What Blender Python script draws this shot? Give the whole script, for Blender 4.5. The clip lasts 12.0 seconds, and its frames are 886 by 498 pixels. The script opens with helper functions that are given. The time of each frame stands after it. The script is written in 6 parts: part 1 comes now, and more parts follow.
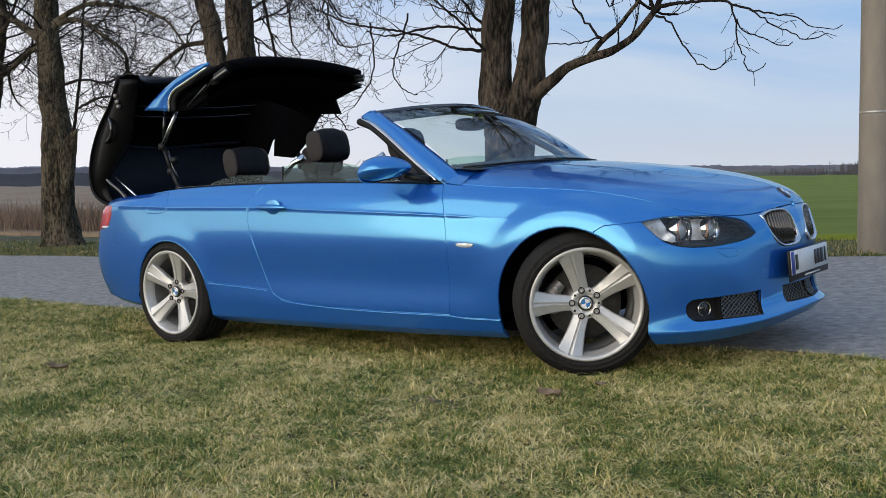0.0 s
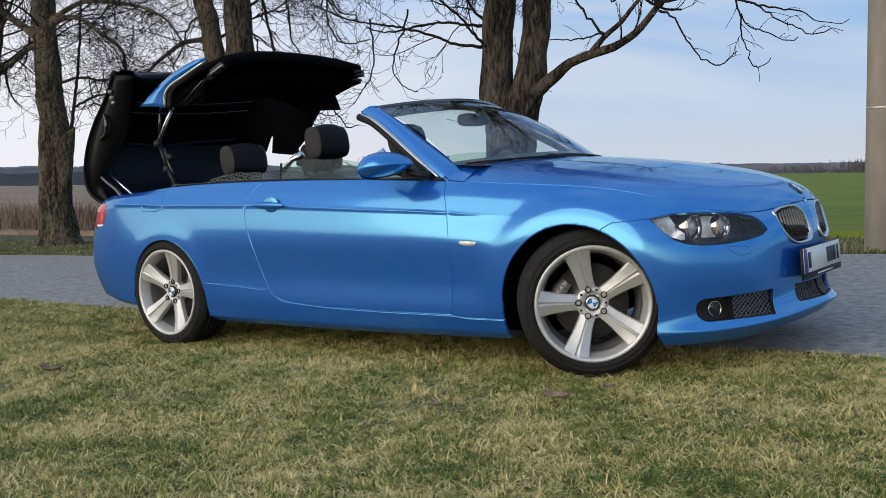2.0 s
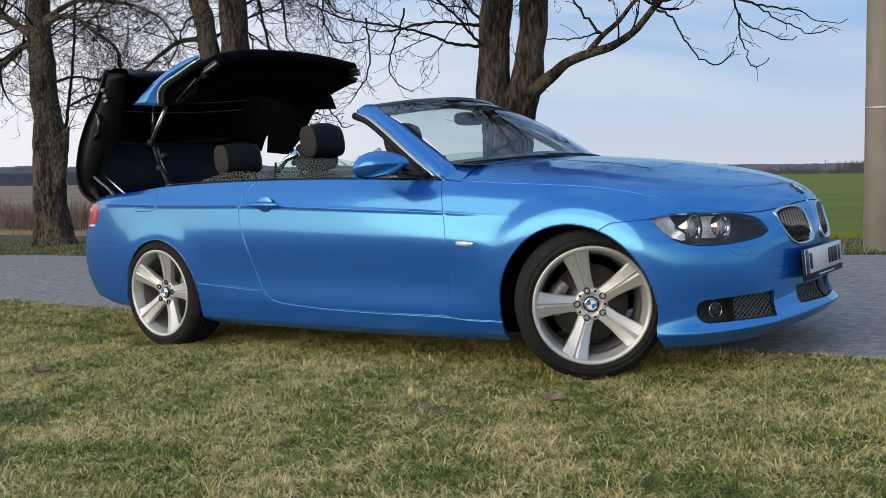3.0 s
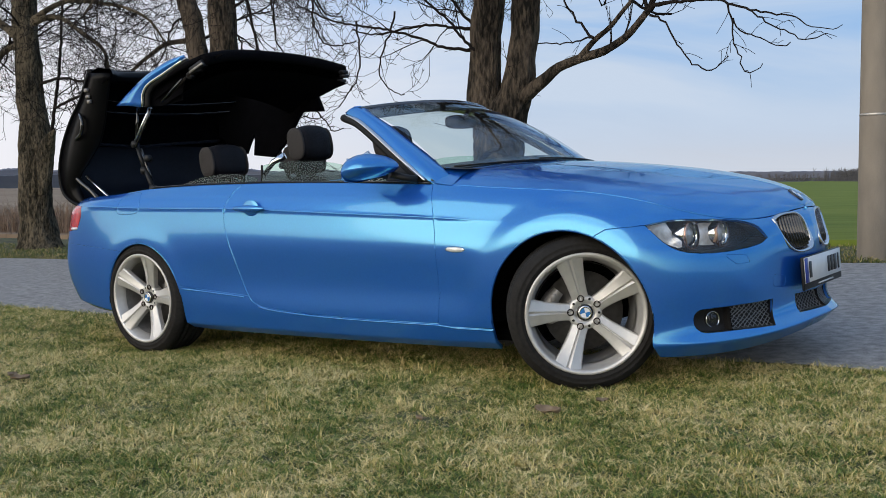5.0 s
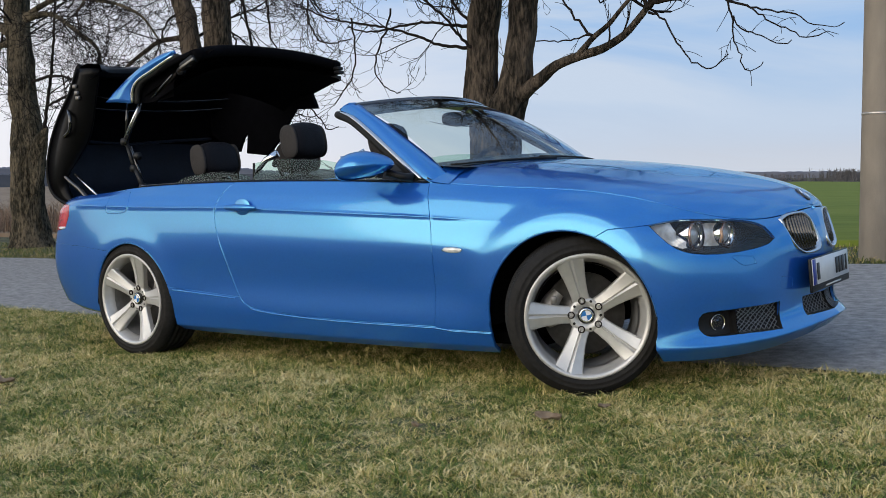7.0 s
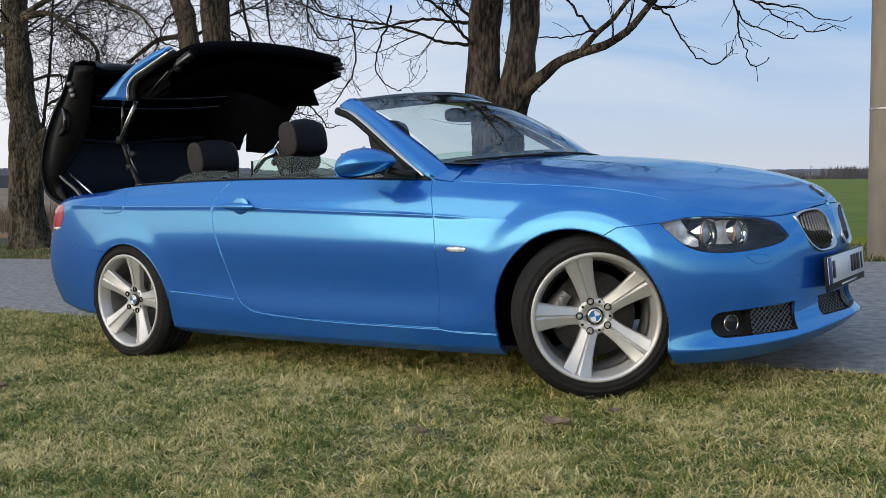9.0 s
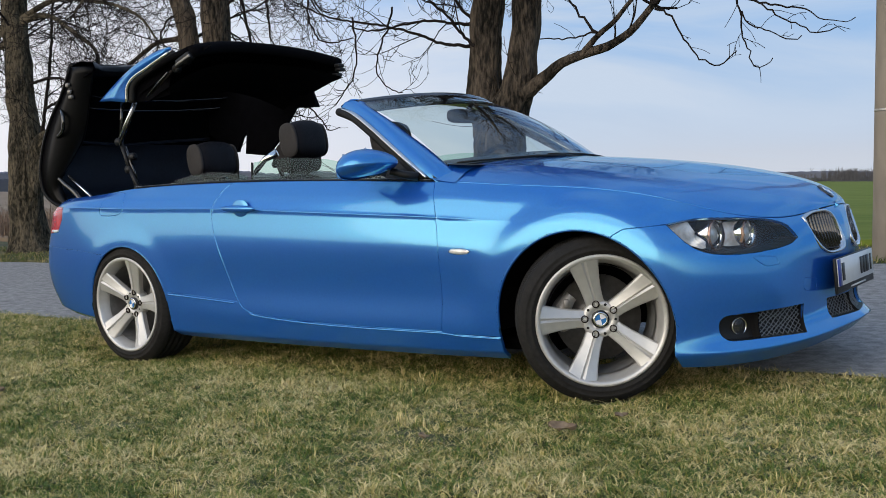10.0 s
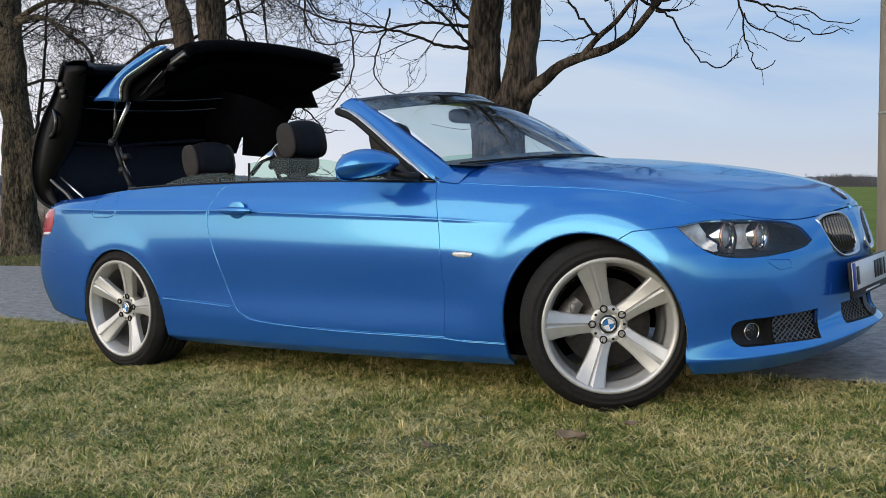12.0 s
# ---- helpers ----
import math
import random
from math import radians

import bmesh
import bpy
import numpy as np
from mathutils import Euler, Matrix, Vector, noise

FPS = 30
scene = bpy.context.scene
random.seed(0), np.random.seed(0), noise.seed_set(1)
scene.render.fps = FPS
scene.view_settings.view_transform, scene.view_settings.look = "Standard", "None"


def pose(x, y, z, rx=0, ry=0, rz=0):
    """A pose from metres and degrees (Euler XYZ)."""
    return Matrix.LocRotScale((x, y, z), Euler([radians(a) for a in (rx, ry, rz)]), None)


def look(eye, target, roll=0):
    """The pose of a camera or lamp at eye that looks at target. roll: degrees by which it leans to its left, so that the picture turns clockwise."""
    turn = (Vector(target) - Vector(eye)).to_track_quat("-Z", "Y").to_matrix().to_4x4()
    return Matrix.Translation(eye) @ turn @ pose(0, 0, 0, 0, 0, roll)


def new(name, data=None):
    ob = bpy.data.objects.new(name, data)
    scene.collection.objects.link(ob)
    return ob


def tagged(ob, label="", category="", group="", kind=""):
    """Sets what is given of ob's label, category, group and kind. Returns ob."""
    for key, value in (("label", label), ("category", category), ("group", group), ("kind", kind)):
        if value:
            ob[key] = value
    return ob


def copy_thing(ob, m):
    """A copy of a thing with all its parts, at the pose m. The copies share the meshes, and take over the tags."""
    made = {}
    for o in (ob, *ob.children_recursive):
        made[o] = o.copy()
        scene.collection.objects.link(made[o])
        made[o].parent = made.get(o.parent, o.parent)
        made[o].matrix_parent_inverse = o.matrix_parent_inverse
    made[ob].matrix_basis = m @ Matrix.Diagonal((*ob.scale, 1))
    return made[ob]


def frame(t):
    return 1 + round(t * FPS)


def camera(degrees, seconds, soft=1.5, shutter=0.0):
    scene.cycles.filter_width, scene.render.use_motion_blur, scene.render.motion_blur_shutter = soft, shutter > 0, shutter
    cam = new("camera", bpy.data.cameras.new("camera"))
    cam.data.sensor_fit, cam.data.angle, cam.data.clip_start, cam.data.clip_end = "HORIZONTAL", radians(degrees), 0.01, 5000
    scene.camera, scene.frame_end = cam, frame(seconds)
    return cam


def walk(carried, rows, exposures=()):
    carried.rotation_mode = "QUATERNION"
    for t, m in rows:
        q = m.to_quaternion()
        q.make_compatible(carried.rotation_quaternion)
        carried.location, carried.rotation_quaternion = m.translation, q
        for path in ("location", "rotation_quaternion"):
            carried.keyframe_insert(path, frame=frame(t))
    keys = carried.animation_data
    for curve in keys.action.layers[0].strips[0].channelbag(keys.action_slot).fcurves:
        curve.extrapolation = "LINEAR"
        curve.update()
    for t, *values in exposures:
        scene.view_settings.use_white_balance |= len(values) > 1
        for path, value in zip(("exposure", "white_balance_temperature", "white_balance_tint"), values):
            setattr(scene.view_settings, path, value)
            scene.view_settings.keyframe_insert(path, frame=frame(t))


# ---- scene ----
# ================= camera =================
cam = camera(46, 12.0, 0.55)
ROWS = [
    (0, (2.231, -4.844, 0.889), (-0.762, -0.858, 0.502), -0.29),
    (0.5, (2.210, -4.821, 0.886), (-0.782, -0.834, 0.499), -0.26),
    (1, (2.189, -4.796, 0.884), (-0.805, -0.810, 0.497), -0.28),
    (1.5, (2.164, -4.769, 0.880), (-0.830, -0.783, 0.490), -0.32),
    (2, (2.144, -4.746, 0.878), (-0.849, -0.760, 0.484), -0.41),
    (2.5, (2.124, -4.721, 0.876), (-0.864, -0.731, 0.481), -0.40),
    (3, (2.103, -4.695, 0.873), (-0.875, -0.698, 0.481), -0.35),
    (5, (2.026, -4.597, 0.866), (-0.912, -0.568, 0.499), 0.03),
    (5.5, (2.005, -4.570, 0.864), (-0.931, -0.539, 0.498), 0.00),
    (6, (1.986, -4.545, 0.863), (-0.946, -0.512, 0.497), 0.01),
    (6.5, (1.966, -4.519, 0.862), (-0.961, -0.482, 0.495), 0.03),
    (7, (1.944, -4.491, 0.860), (-0.978, -0.450, 0.491), 0.13),
    (9, (1.861, -4.395, 0.851), (-1.065, -0.357, 0.478), -0.10),
    (9.5, (1.840, -4.373, 0.848), (-1.088, -0.337, 0.481), -0.19),
    (10, (1.817, -4.349, 0.844), (-1.112, -0.313, 0.485), -0.19),
    (10.5, (1.792, -4.333, 0.841), (-1.134, -0.294, 0.491), -0.26),
    (11, (1.769, -4.315, 0.836), (-1.151, -0.271, 0.495), -0.21),
    (11.5, (1.747, -4.293, 0.832), (-1.169, -0.245, 0.495), -0.10),
    (12, (1.723, -4.269, 0.828), (-1.189, -0.218, 0.491), -0.08),
]
walk(cam, [(t, look(eye, target, roll)) for t, eye, target, roll in ROWS])

# ================= sky and sun =================
world = bpy.data.worlds.new("sky")
scene.world = world
world.use_nodes = True
wn, wl = world.node_tree.nodes, world.node_tree.links
wn.clear()
SUN_EL, SUN_AZ = 20.0, 262.0     # degrees; the azimuth from +x towards +y


def wnode(kind, **values):
    n = wn.new(kind)
    for k, v in values.items():
        n.inputs[k].default_value = v
    return n


w_co = wnode("ShaderNodeTexCoord")
w_sky = wn.new("ShaderNodeTexSky")
w_sky.sky_type, w_sky.sun_disc = "NISHITA", False
w_sky.sun_elevation, w_sky.sun_rotation = radians(SUN_EL), radians(90 - SUN_AZ)
w_sky.air_density, w_sky.dust_density, w_sky.ozone_density = 1.0, 1.0, 2.0
w_sep = wnode("ShaderNodeSeparateXYZ")
wl.new(w_co.outputs["Generated"], w_sep.inputs[0])
# clear air between the clouds: pale at the horizon, blue above
w_air = wn.new("ShaderNodeValToRGB")
for k, (pos, c) in enumerate(((0.0, (0.63, 0.655, 0.72)), (0.07, (0.46, 0.60, 0.80)), (0.155, (0.16, 0.42, 0.82)), (0.6, (0.25, 0.40, 0.68)))):
    e = w_air.color_ramp.elements[k] if k < 2 else w_air.color_ramp.elements.new(pos)
    e.position, e.color = pos, (*c, 1)
wl.new(w_sep.outputs["Z"], w_air.inputs["Fac"])
# long thin clouds
w_map = wnode("ShaderNodeMapping", Scale=(1.0, 1.0, 5.0), Location=(0.35, 0.0, 0.0))
wl.new(w_co.outputs["Generated"], w_map.inputs["Vector"])
w_noise = wnode("ShaderNodeTexNoise", Scale=2.1, Detail=8.0, Roughness=0.56, Distortion=0.7)
wl.new(w_map.outputs[0], w_noise.inputs["Vector"])
w_ramp = wn.new("ShaderNodeValToRGB")
w_ramp.color_ramp.elements[0].position, w_ramp.color_ramp.elements[1].position = 0.41, 0.66
wl.new(w_noise.outputs["Fac"], w_ramp.inputs["Fac"])
w_cloud = wnode("ShaderNodeMixRGB", Color2=(0.575, 0.675, 0.82, 1))
wl.new(w_ramp.outputs["Color"], w_cloud.inputs["Fac"])
wl.new(w_air.outputs["Color"], w_cloud.inputs["Color1"])
# thin pale cloud beyond the trees
w_side = wn.new("ShaderNodeVectorMath")
w_side.operation = "DOT_PRODUCT"
w_side.inputs[1].default_value = (math.cos(radians(158)), math.sin(radians(158)), 0.0)
wl.new(w_co.outputs["Generated"], w_side.inputs[0])
w_veil = wnode("ShaderNodeMapRange", **{"From Min": 0.80, "From Max": 0.97, "To Min": 0.0, "To Max": 0.85})
wl.new(w_side.outputs["Value"], w_veil.inputs["Value"])
w_pale = wnode("ShaderNodeMixRGB", Color2=(0.92, 0.91, 0.955, 1))
wl.new(w_veil.outputs[0], w_pale.inputs["Fac"])
wl.new(w_cloud.outputs["Color"], w_pale.inputs["Color1"])
# the glow round the sun's side of the sky
w_dot = wn.new("ShaderNodeVectorMath")
w_dot.operation = "DOT_PRODUCT"
w_dot.inputs[1].default_value = (math.cos(radians(SUN_AZ)), math.sin(radians(SUN_AZ)), 0.15)
wl.new(w_co.outputs["Generated"], w_dot.inputs[0])
w_part = wnode("ShaderNodeMapRange", **{"From Min": 0.10, "From Max": 0.90, "To Min": 0.0, "To Max": 1.95})
wl.new(w_dot.outputs["Value"], w_part.inputs["Value"])
w_fall = wnode("ShaderNodeMapRange", **{"From Min": 0.12, "From Max": 0.42, "To Min": 1.0, "To Max": 0.05})
wl.new(w_sep.outputs["Z"], w_fall.inputs["Value"])
w_glow = wn.new("ShaderNodeMath")
w_glow.operation = "MULTIPLY_ADD"
w_glow.inputs[2].default_value = 1.0
wl.new(w_part.outputs[0], w_glow.inputs[0])
wl.new(w_fall.outputs[0], w_glow.inputs[1])
# high cloud overhead
w_over = wnode("ShaderNodeMapRange", **{"From Min": 0.25, "From Max": 0.85, "To Min": 1.0, "To Max": 1.25})
wl.new(w_sep.outputs["Z"], w_over.inputs["Value"])
w_strength = wn.new("ShaderNodeMath")
w_strength.operation = "MULTIPLY"
wl.new(w_glow.outputs[0], w_strength.inputs[0])
wl.new(w_over.outputs[0], w_strength.inputs[1])
w_bg1, w_bg2 = wnode("ShaderNodeBackground", Strength=0.13), wnode("ShaderNodeBackground")
wl.new(w_sky.outputs[0], w_bg1.inputs["Color"])
w_warm = wnode("ShaderNodeMixRGB", Color2=(0.74, 0.68, 0.60, 1))
w_share = wn.new("ShaderNodeMath")
w_share.operation, w_share.use_clamp = "MULTIPLY", True
wl.new(w_part.outputs[0], w_share.inputs[0])
wl.new(w_fall.outputs[0], w_share.inputs[1])
wl.new(w_share.outputs[0], w_warm.inputs["Fac"])
wl.new(w_pale.outputs["Color"], w_warm.inputs["Color1"])
wl.new(w_warm.outputs["Color"], w_bg2.inputs["Color"])
wl.new(w_strength.outputs[0], w_bg2.inputs["Strength"])
w_high = wnode("ShaderNodeMapRange", **{"From Min": 0.15, "From Max": 0.9, "To Min": 0.0, "To Max": 0.3})
wl.new(w_sep.outputs["Z"], w_high.inputs["Value"])
w_mix, w_out = wn.new("ShaderNodeMixShader"), wn.new("ShaderNodeOutputWorld")
wl.new(w_high.outputs[0], w_mix.inputs[0])
wl.new(w_bg2.outputs[0], w_mix.inputs[1])
wl.new(w_bg1.outputs[0], w_mix.inputs[2])
wl.new(w_mix.outputs[0], w_out.inputs["Surface"])

sun = new("sun", bpy.data.lights.new("sun", "SUN"))
sun.data.energy, sun.data.angle, sun.data.color = 1.9, radians(70), (1.0, 0.90, 0.74)
sun_to = Vector((math.cos(radians(SUN_AZ)) * math.cos(radians(SUN_EL)), math.sin(radians(SUN_AZ)) * math.cos(radians(SUN_EL)), math.sin(radians(SUN_EL))))
sun.matrix_world = look(sun_to * 50, (0, 0, 0))
scene.view_settings.exposure = 0.0


# ================= materials =================
def material(name, base, rough=0.5, metal=0.0, coat=0.0, spread=0.0, scale=20.0, second=None, bump=0.0, bump_scale=None, stretch=(1, 1, 1), spec=0.5, coords="Object", rough_spread=0.0):
    """Principled material; two scales of noise vary the colour between base and second, and raise the relief."""
    m = bpy.data.materials.new(name)
    m.use_nodes = True
    n, l = m.node_tree.nodes, m.node_tree.links
    p = n["Principled BSDF"]
    p.inputs["Base Color"].default_value = (*base, 1)
    p.inputs["Roughness"].default_value = rough
    p.inputs["Metallic"].default_value = metal
    p.inputs["Coat Weight"].default_value = coat
    p.inputs["Coat Roughness"].default_value = 0.03
    p.inputs["Specular IOR Level"].default_value = spec
    if spread or bump or second:
        co, mp = n.new("ShaderNodeTexCoord"), n.new("ShaderNodeMapping")
        mp.inputs["Scale"].default_value = stretch
        l.new(co.outputs[coords], mp.inputs[0])
        fine, broad = n.new("ShaderNodeTexNoise"), n.new("ShaderNodeTexNoise")
        fine.inputs["Scale"].default_value, fine.inputs["Detail"].default_value = scale, 6
        broad.inputs["Scale"].default_value, broad.inputs["Detail"].default_value = scale * 0.13, 4
        l.new(mp.outputs[0], fine.inputs["Vector"])
        l.new(mp.outputs[0], broad.inputs["Vector"])
        mean = n.new("ShaderNodeMath")
        mean.operation = "MULTIPLY_ADD"
        mean.inputs[1].default_value = 0.5
        half = n.new("ShaderNodeMath")
        half.operation = "MULTIPLY"
        half.inputs[1].default_value = 0.5
        l.new(broad.outputs["Fac"], half.inputs[0])
        l.new(fine.outputs["Fac"], mean.inputs[0])
        l.new(half.outputs[0], mean.inputs[2])
        ramp = n.new("ShaderNodeValToRGB")
        a = second or tuple(min(1, c * (1 + spread)) for c in base)
        b = base if second else tuple(c * (1 - spread) for c in base)
        ramp.color_ramp.elements[0].position, ramp.color_ramp.elements[0].color = 0.36, (*b, 1)
        ramp.color_ramp.elements[1].position, ramp.color_ramp.elements[1].color = 0.64, (*a, 1)
        l.new(mean.outputs[0], ramp.inputs["Fac"])
        l.new(ramp.outputs["Color"], p.inputs["Base Color"])
        if rough_spread:
            rr = n.new("ShaderNodeMapRange")
            rr.inputs["To Min"].default_value, rr.inputs["To Max"].default_value = rough - rough_spread, rough + rough_spread
            l.new(broad.outputs["Fac"], rr.inputs["Value"])
            l.new(rr.outputs[0], p.inputs["Roughness"])
        if bump:
            bn = n.new("ShaderNodeBump")
            bn.inputs["Strength"].default_value, bn.inputs["Distance"].default_value = bump, 0.01
            src = fine
            if bump_scale:
                src = n.new("ShaderNodeTexNoise")
                src.inputs["Scale"].default_value, src.inputs["Detail"].default_value = bump_scale, 5
                l.new(mp.outputs[0], src.inputs["Vector"])
            l.new(src.outputs["Fac"], bn.inputs["Height"])
            l.new(bn.outputs[0], p.inputs["Normal"])
    return m


def glass(name, tint, rough=0.0, mirror_share=0.06):
    """Clear pane: straight-through, and a mirror that grows at flat angles."""
    m = bpy.data.materials.new(name)
    m.use_nodes = True
    n, l = m.node_tree.nodes, m.node_tree.links
    n.clear()
    out, mix, tr, gl, fr = (n.new(k) for k in ("ShaderNodeOutputMaterial", "ShaderNodeMixShader", "ShaderNodeBsdfTransparent", "ShaderNodeBsdfGlossy", "ShaderNodeLayerWeight"))
    steep, share = n.new("ShaderNodeMath"), n.new("ShaderNodeMath")
    steep.operation, steep.inputs[1].default_value = "POWER", 5.0
    share.operation, share.inputs[1].default_value, share.inputs[2].default_value = "MULTIPLY_ADD", 0.92, mirror_share
    tr.inputs[0].default_value = (*tint, 1)
    gl.inputs["Roughness"].default_value = rough
    l.new(fr.outputs["Facing"], steep.inputs[0])
    l.new(steep.outputs[0], share.inputs[0])
    l.new(share.outputs[0], mix.inputs[0])
    l.new(tr.outputs[0], mix.inputs[1])
    l.new(gl.outputs[0], mix.inputs[2])
    l.new(mix.outputs[0], out.inputs[0])
    return m


def metallic_paint(name, base, flake):
    """Blue base under clear lacquer, with a paler metallic flake that shines in the light's direction."""
    m = material(name, base, 0.38, 0.25, 1.0, second=tuple(c * 1.12 for c in base), scale=700)
    n, l = m.node_tree.nodes, m.node_tree.links
    p, out = n["Principled BSDF"], n["Material Output"]
    g, mix, co, ns, mr = n.new("ShaderNodeBsdfGlossy"), n.new("ShaderNodeMixShader"), n.new("ShaderNodeTexCoord"), n.new("ShaderNodeTexNoise"), n.new("ShaderNodeMapRange")
    ns.inputs["Scale"].default_value = 1400
    l.new(co.outputs["Object"], ns.inputs["Vector"])
    mr.inputs["From Min"].default_value, mr.inputs["From Max"].default_value = 0.3, 0.7
    mr.inputs["To Min"].default_value, mr.inputs["To Max"].default_value = 0.125, 0.18
    l.new(ns.outputs["Fac"], mr.inputs["Value"])
    l.new(mr.outputs[0], g.inputs["Roughness"])
    g.inputs["Color"].default_value = (*flake, 1)
    mix.inputs[0].default_value = 0.36
    l.new(p.outputs[0], mix.inputs[1])
    l.new(g.outputs[0], mix.inputs[2])
    l.new(mix.outputs[0], out.inputs["Surface"])
    return m


M = {
    "paint": metallic_paint("blue_metallic_paint", (0.010, 0.112, 0.56), (0.100, 0.45, 0.52)),
    "black": material("black_plastic", (0.008, 0.008, 0.009), 0.45, spread=0.25, scale=300, bump=0.15, spec=0.3),
    "gloss_black": material("gloss_black", (0.008, 0.008, 0.009), 0.08, coat=0.6),
    "lining": material("black_felt_lining", (0.0035, 0.0035, 0.0045), 0.95, spread=0.3, scale=120, bump=0.2, spec=0.05),
    "lining_blue": material("dark_blue_black_trim", (0.010, 0.014, 0.025), 0.55, spread=0.2, scale=60, bump=0.1, spec=0.3),
    "moulding": material("black_moulded_trim", (0.0022, 0.0022, 0.003), 0.34, spread=0.3, scale=40, spec=0.12),
    "seal": material("rubber_seal", (0.008, 0.008, 0.008), 0.65, spread=0.2, scale=80, spec=0.25),
    "tyre": material("tyre_rubber", (0.017, 0.0160, 0.0152), 0.80, spread=0.35, scale=60, spec=0.2, bump=0.25, bump_scale=220),
    "alloy": material("silver_alloy", (0.55, 0.54, 0.525), 0.36, 0.45, 0.5, spread=0.06, scale=40),
    "alloy_dark": material("dirty_alloy_barrel", (0.30, 0.295, 0.29), 0.45, 0.6, spread=0.2, scale=30),
    "disc": material("brake_disc_steel", (0.10, 0.095, 0.09), 0.45, 0.6, spread=0.25, scale=50, stretch=(1, 1, 1)),
    "caliper": material("brake_caliper_iron", (0.30, 0.28, 0.26), 0.5, 0.5, spread=0.3, scale=50),
    "bolt": material("rusty_wheel_bolt", (0.014, 0.010, 0.008), 0.75, 0.0, spread=0.3, scale=90, spec=0.2),
    "chrome": material("chrome", (0.78, 0.78, 0.79), 0.10, 1.0),
    "satin": material("satin_metal_trim", (0.62, 0.63, 0.65), 0.24, 1.0),
    "glass": glass("clear_glass", (0.80, 0.91, 0.85), 0.0, 0.03),
    "screen": glass("windscreen_glass", (0.72, 0.81, 0.77), 0.0, 0.13),
    "lens": glass("headlight_lens", (0.92, 0.93, 0.94)),
    "reflector": material("headlight_reflector", (0.80, 0.79, 0.77), 0.22, 0.35, spread=0.35, scale=45),
    "housing": material("headlight_housing", (0.022, 0.022, 0.025), 0.3, 0.4, spread=0.3, scale=30),
    "bulb": material("projector_glass", (0.62, 0.62, 0.60), 0.12, 0.35, 0.8, spread=0.25, scale=60),
    "copper": material("copper_tinted_ring", (0.52, 0.34, 0.27), 0.22, 0.8),
    "amber": material("amber_reflector", (0.50, 0.30, 0.18), 0.25, 0.3),
    "tail": material("tail_lamp_red", (0.48, 0.008, 0.016), 0.15, coat=0.5, spread=0.4, scale=60, spec=0.3),
    "leather": material("black_leather", (0.005, 0.005, 0.008), 0.62, spread=0.25, scale=90, spec=0.2, bump=0.35, bump_scale=380),
    "leather_grey": material("grey_leather", (0.019, 0.016, 0.0155), 0.75, spread=0.2, scale=90, bump=0.3, bump_scale=380),
    "dash": material("dashboard_plastic", (0.022, 0.022, 0.024), 0.6, spread=0.2, scale=120, bump=0.2),
    "plate": material("plate_white", (0.62, 0.63, 0.63), 0.35, coat=0.3, spread=0.06, scale=25),
    "plate_blue": material("plate_blue", (0.01, 0.03, 0.25), 0.35),
    "ink": material("plate_ink", (0.012, 0.012, 0.012), 0.45),
    "white": material("white_enamel", (0.75, 0.76, 0.78), 0.25, coat=0.5),
    "badge_blue": material("badge_blue", (0.03, 0.17, 0.46), 0.25, coat=0.8),
    "wire": material("silver_mesh", (0.24, 0.25, 0.27), 0.35, 0.7),
}


# ================= mesh helpers =================
def link(name, me, mat, parent=None, label=""):
    ob = new(name, me)
    if mat is not None:
        me.materials.append(mat)
    if parent is not None:
        ob.parent = parent
    if label:
        tagged(ob, label)
    return ob


def part(name, bm, mat, parent, label="", smooth=True):
    """Links a bmesh as one mesh object under a thing or a part."""
    me = bpy.data.meshes.new(name)
    for f in bm.faces:
        f.smooth = smooth
    bm.to_mesh(me)
    bm.free()
    return link(name, me, mat, parent, label)


def mesh_of(name, verts, faces, smooth=True):
    me = bpy.data.meshes.new(name)
    me.from_pydata([tuple(map(float, v)) for v in verts], [], faces)
    if smooth:
        me.polygons.foreach_set("use_smooth", [True] * len(me.polygons))
    return me


def grid_bm(g, side=1, flip=False, loop=False):
    """A bmesh from rows x columns of points; side -1 mirrors it."""
    bm = bmesh.new()
    r, c = g.shape[:2]
    vs = [[bm.verts.new((p[0], p[1] * side, p[2])) for p in row] for row in g]
    for i in range(r - 1):
        for j in range(c if loop else c - 1):
            k = (j + 1) % c
            q = (vs[i][j], vs[i][k], vs[i + 1][k], vs[i + 1][j])
            bm.faces.new(q if (side < 0) != flip else q[::-1])
    bmesh.ops.remove_doubles(bm, verts=bm.verts, dist=1e-5)
    bm.normal_update()
    return bm


def box_bm(sx, sy, sz, at=(0, 0, 0), bevel=0.0, m=None, seg=2):
    bm = bmesh.new()
    bmesh.ops.create_cube(bm, size=1, matrix=Matrix.Diagonal((sx, sy, sz, 1)))
    if bevel:
        bmesh.ops.bevel(bm, geom=list(bm.edges), offset=bevel, segments=seg, affect="EDGES", profile=0.5)
    bmesh.ops.transform(bm, matrix=Matrix.Translation(at) @ (m or Matrix()), verts=bm.verts)
    return bm


def join(*bms):
    me = bpy.data.meshes.new("tmp")
    out = bmesh.new()
    for b in bms:
        b.to_mesh(me)
        out.from_mesh(me)
        b.free()
    bpy.data.meshes.remove(me)
    return out


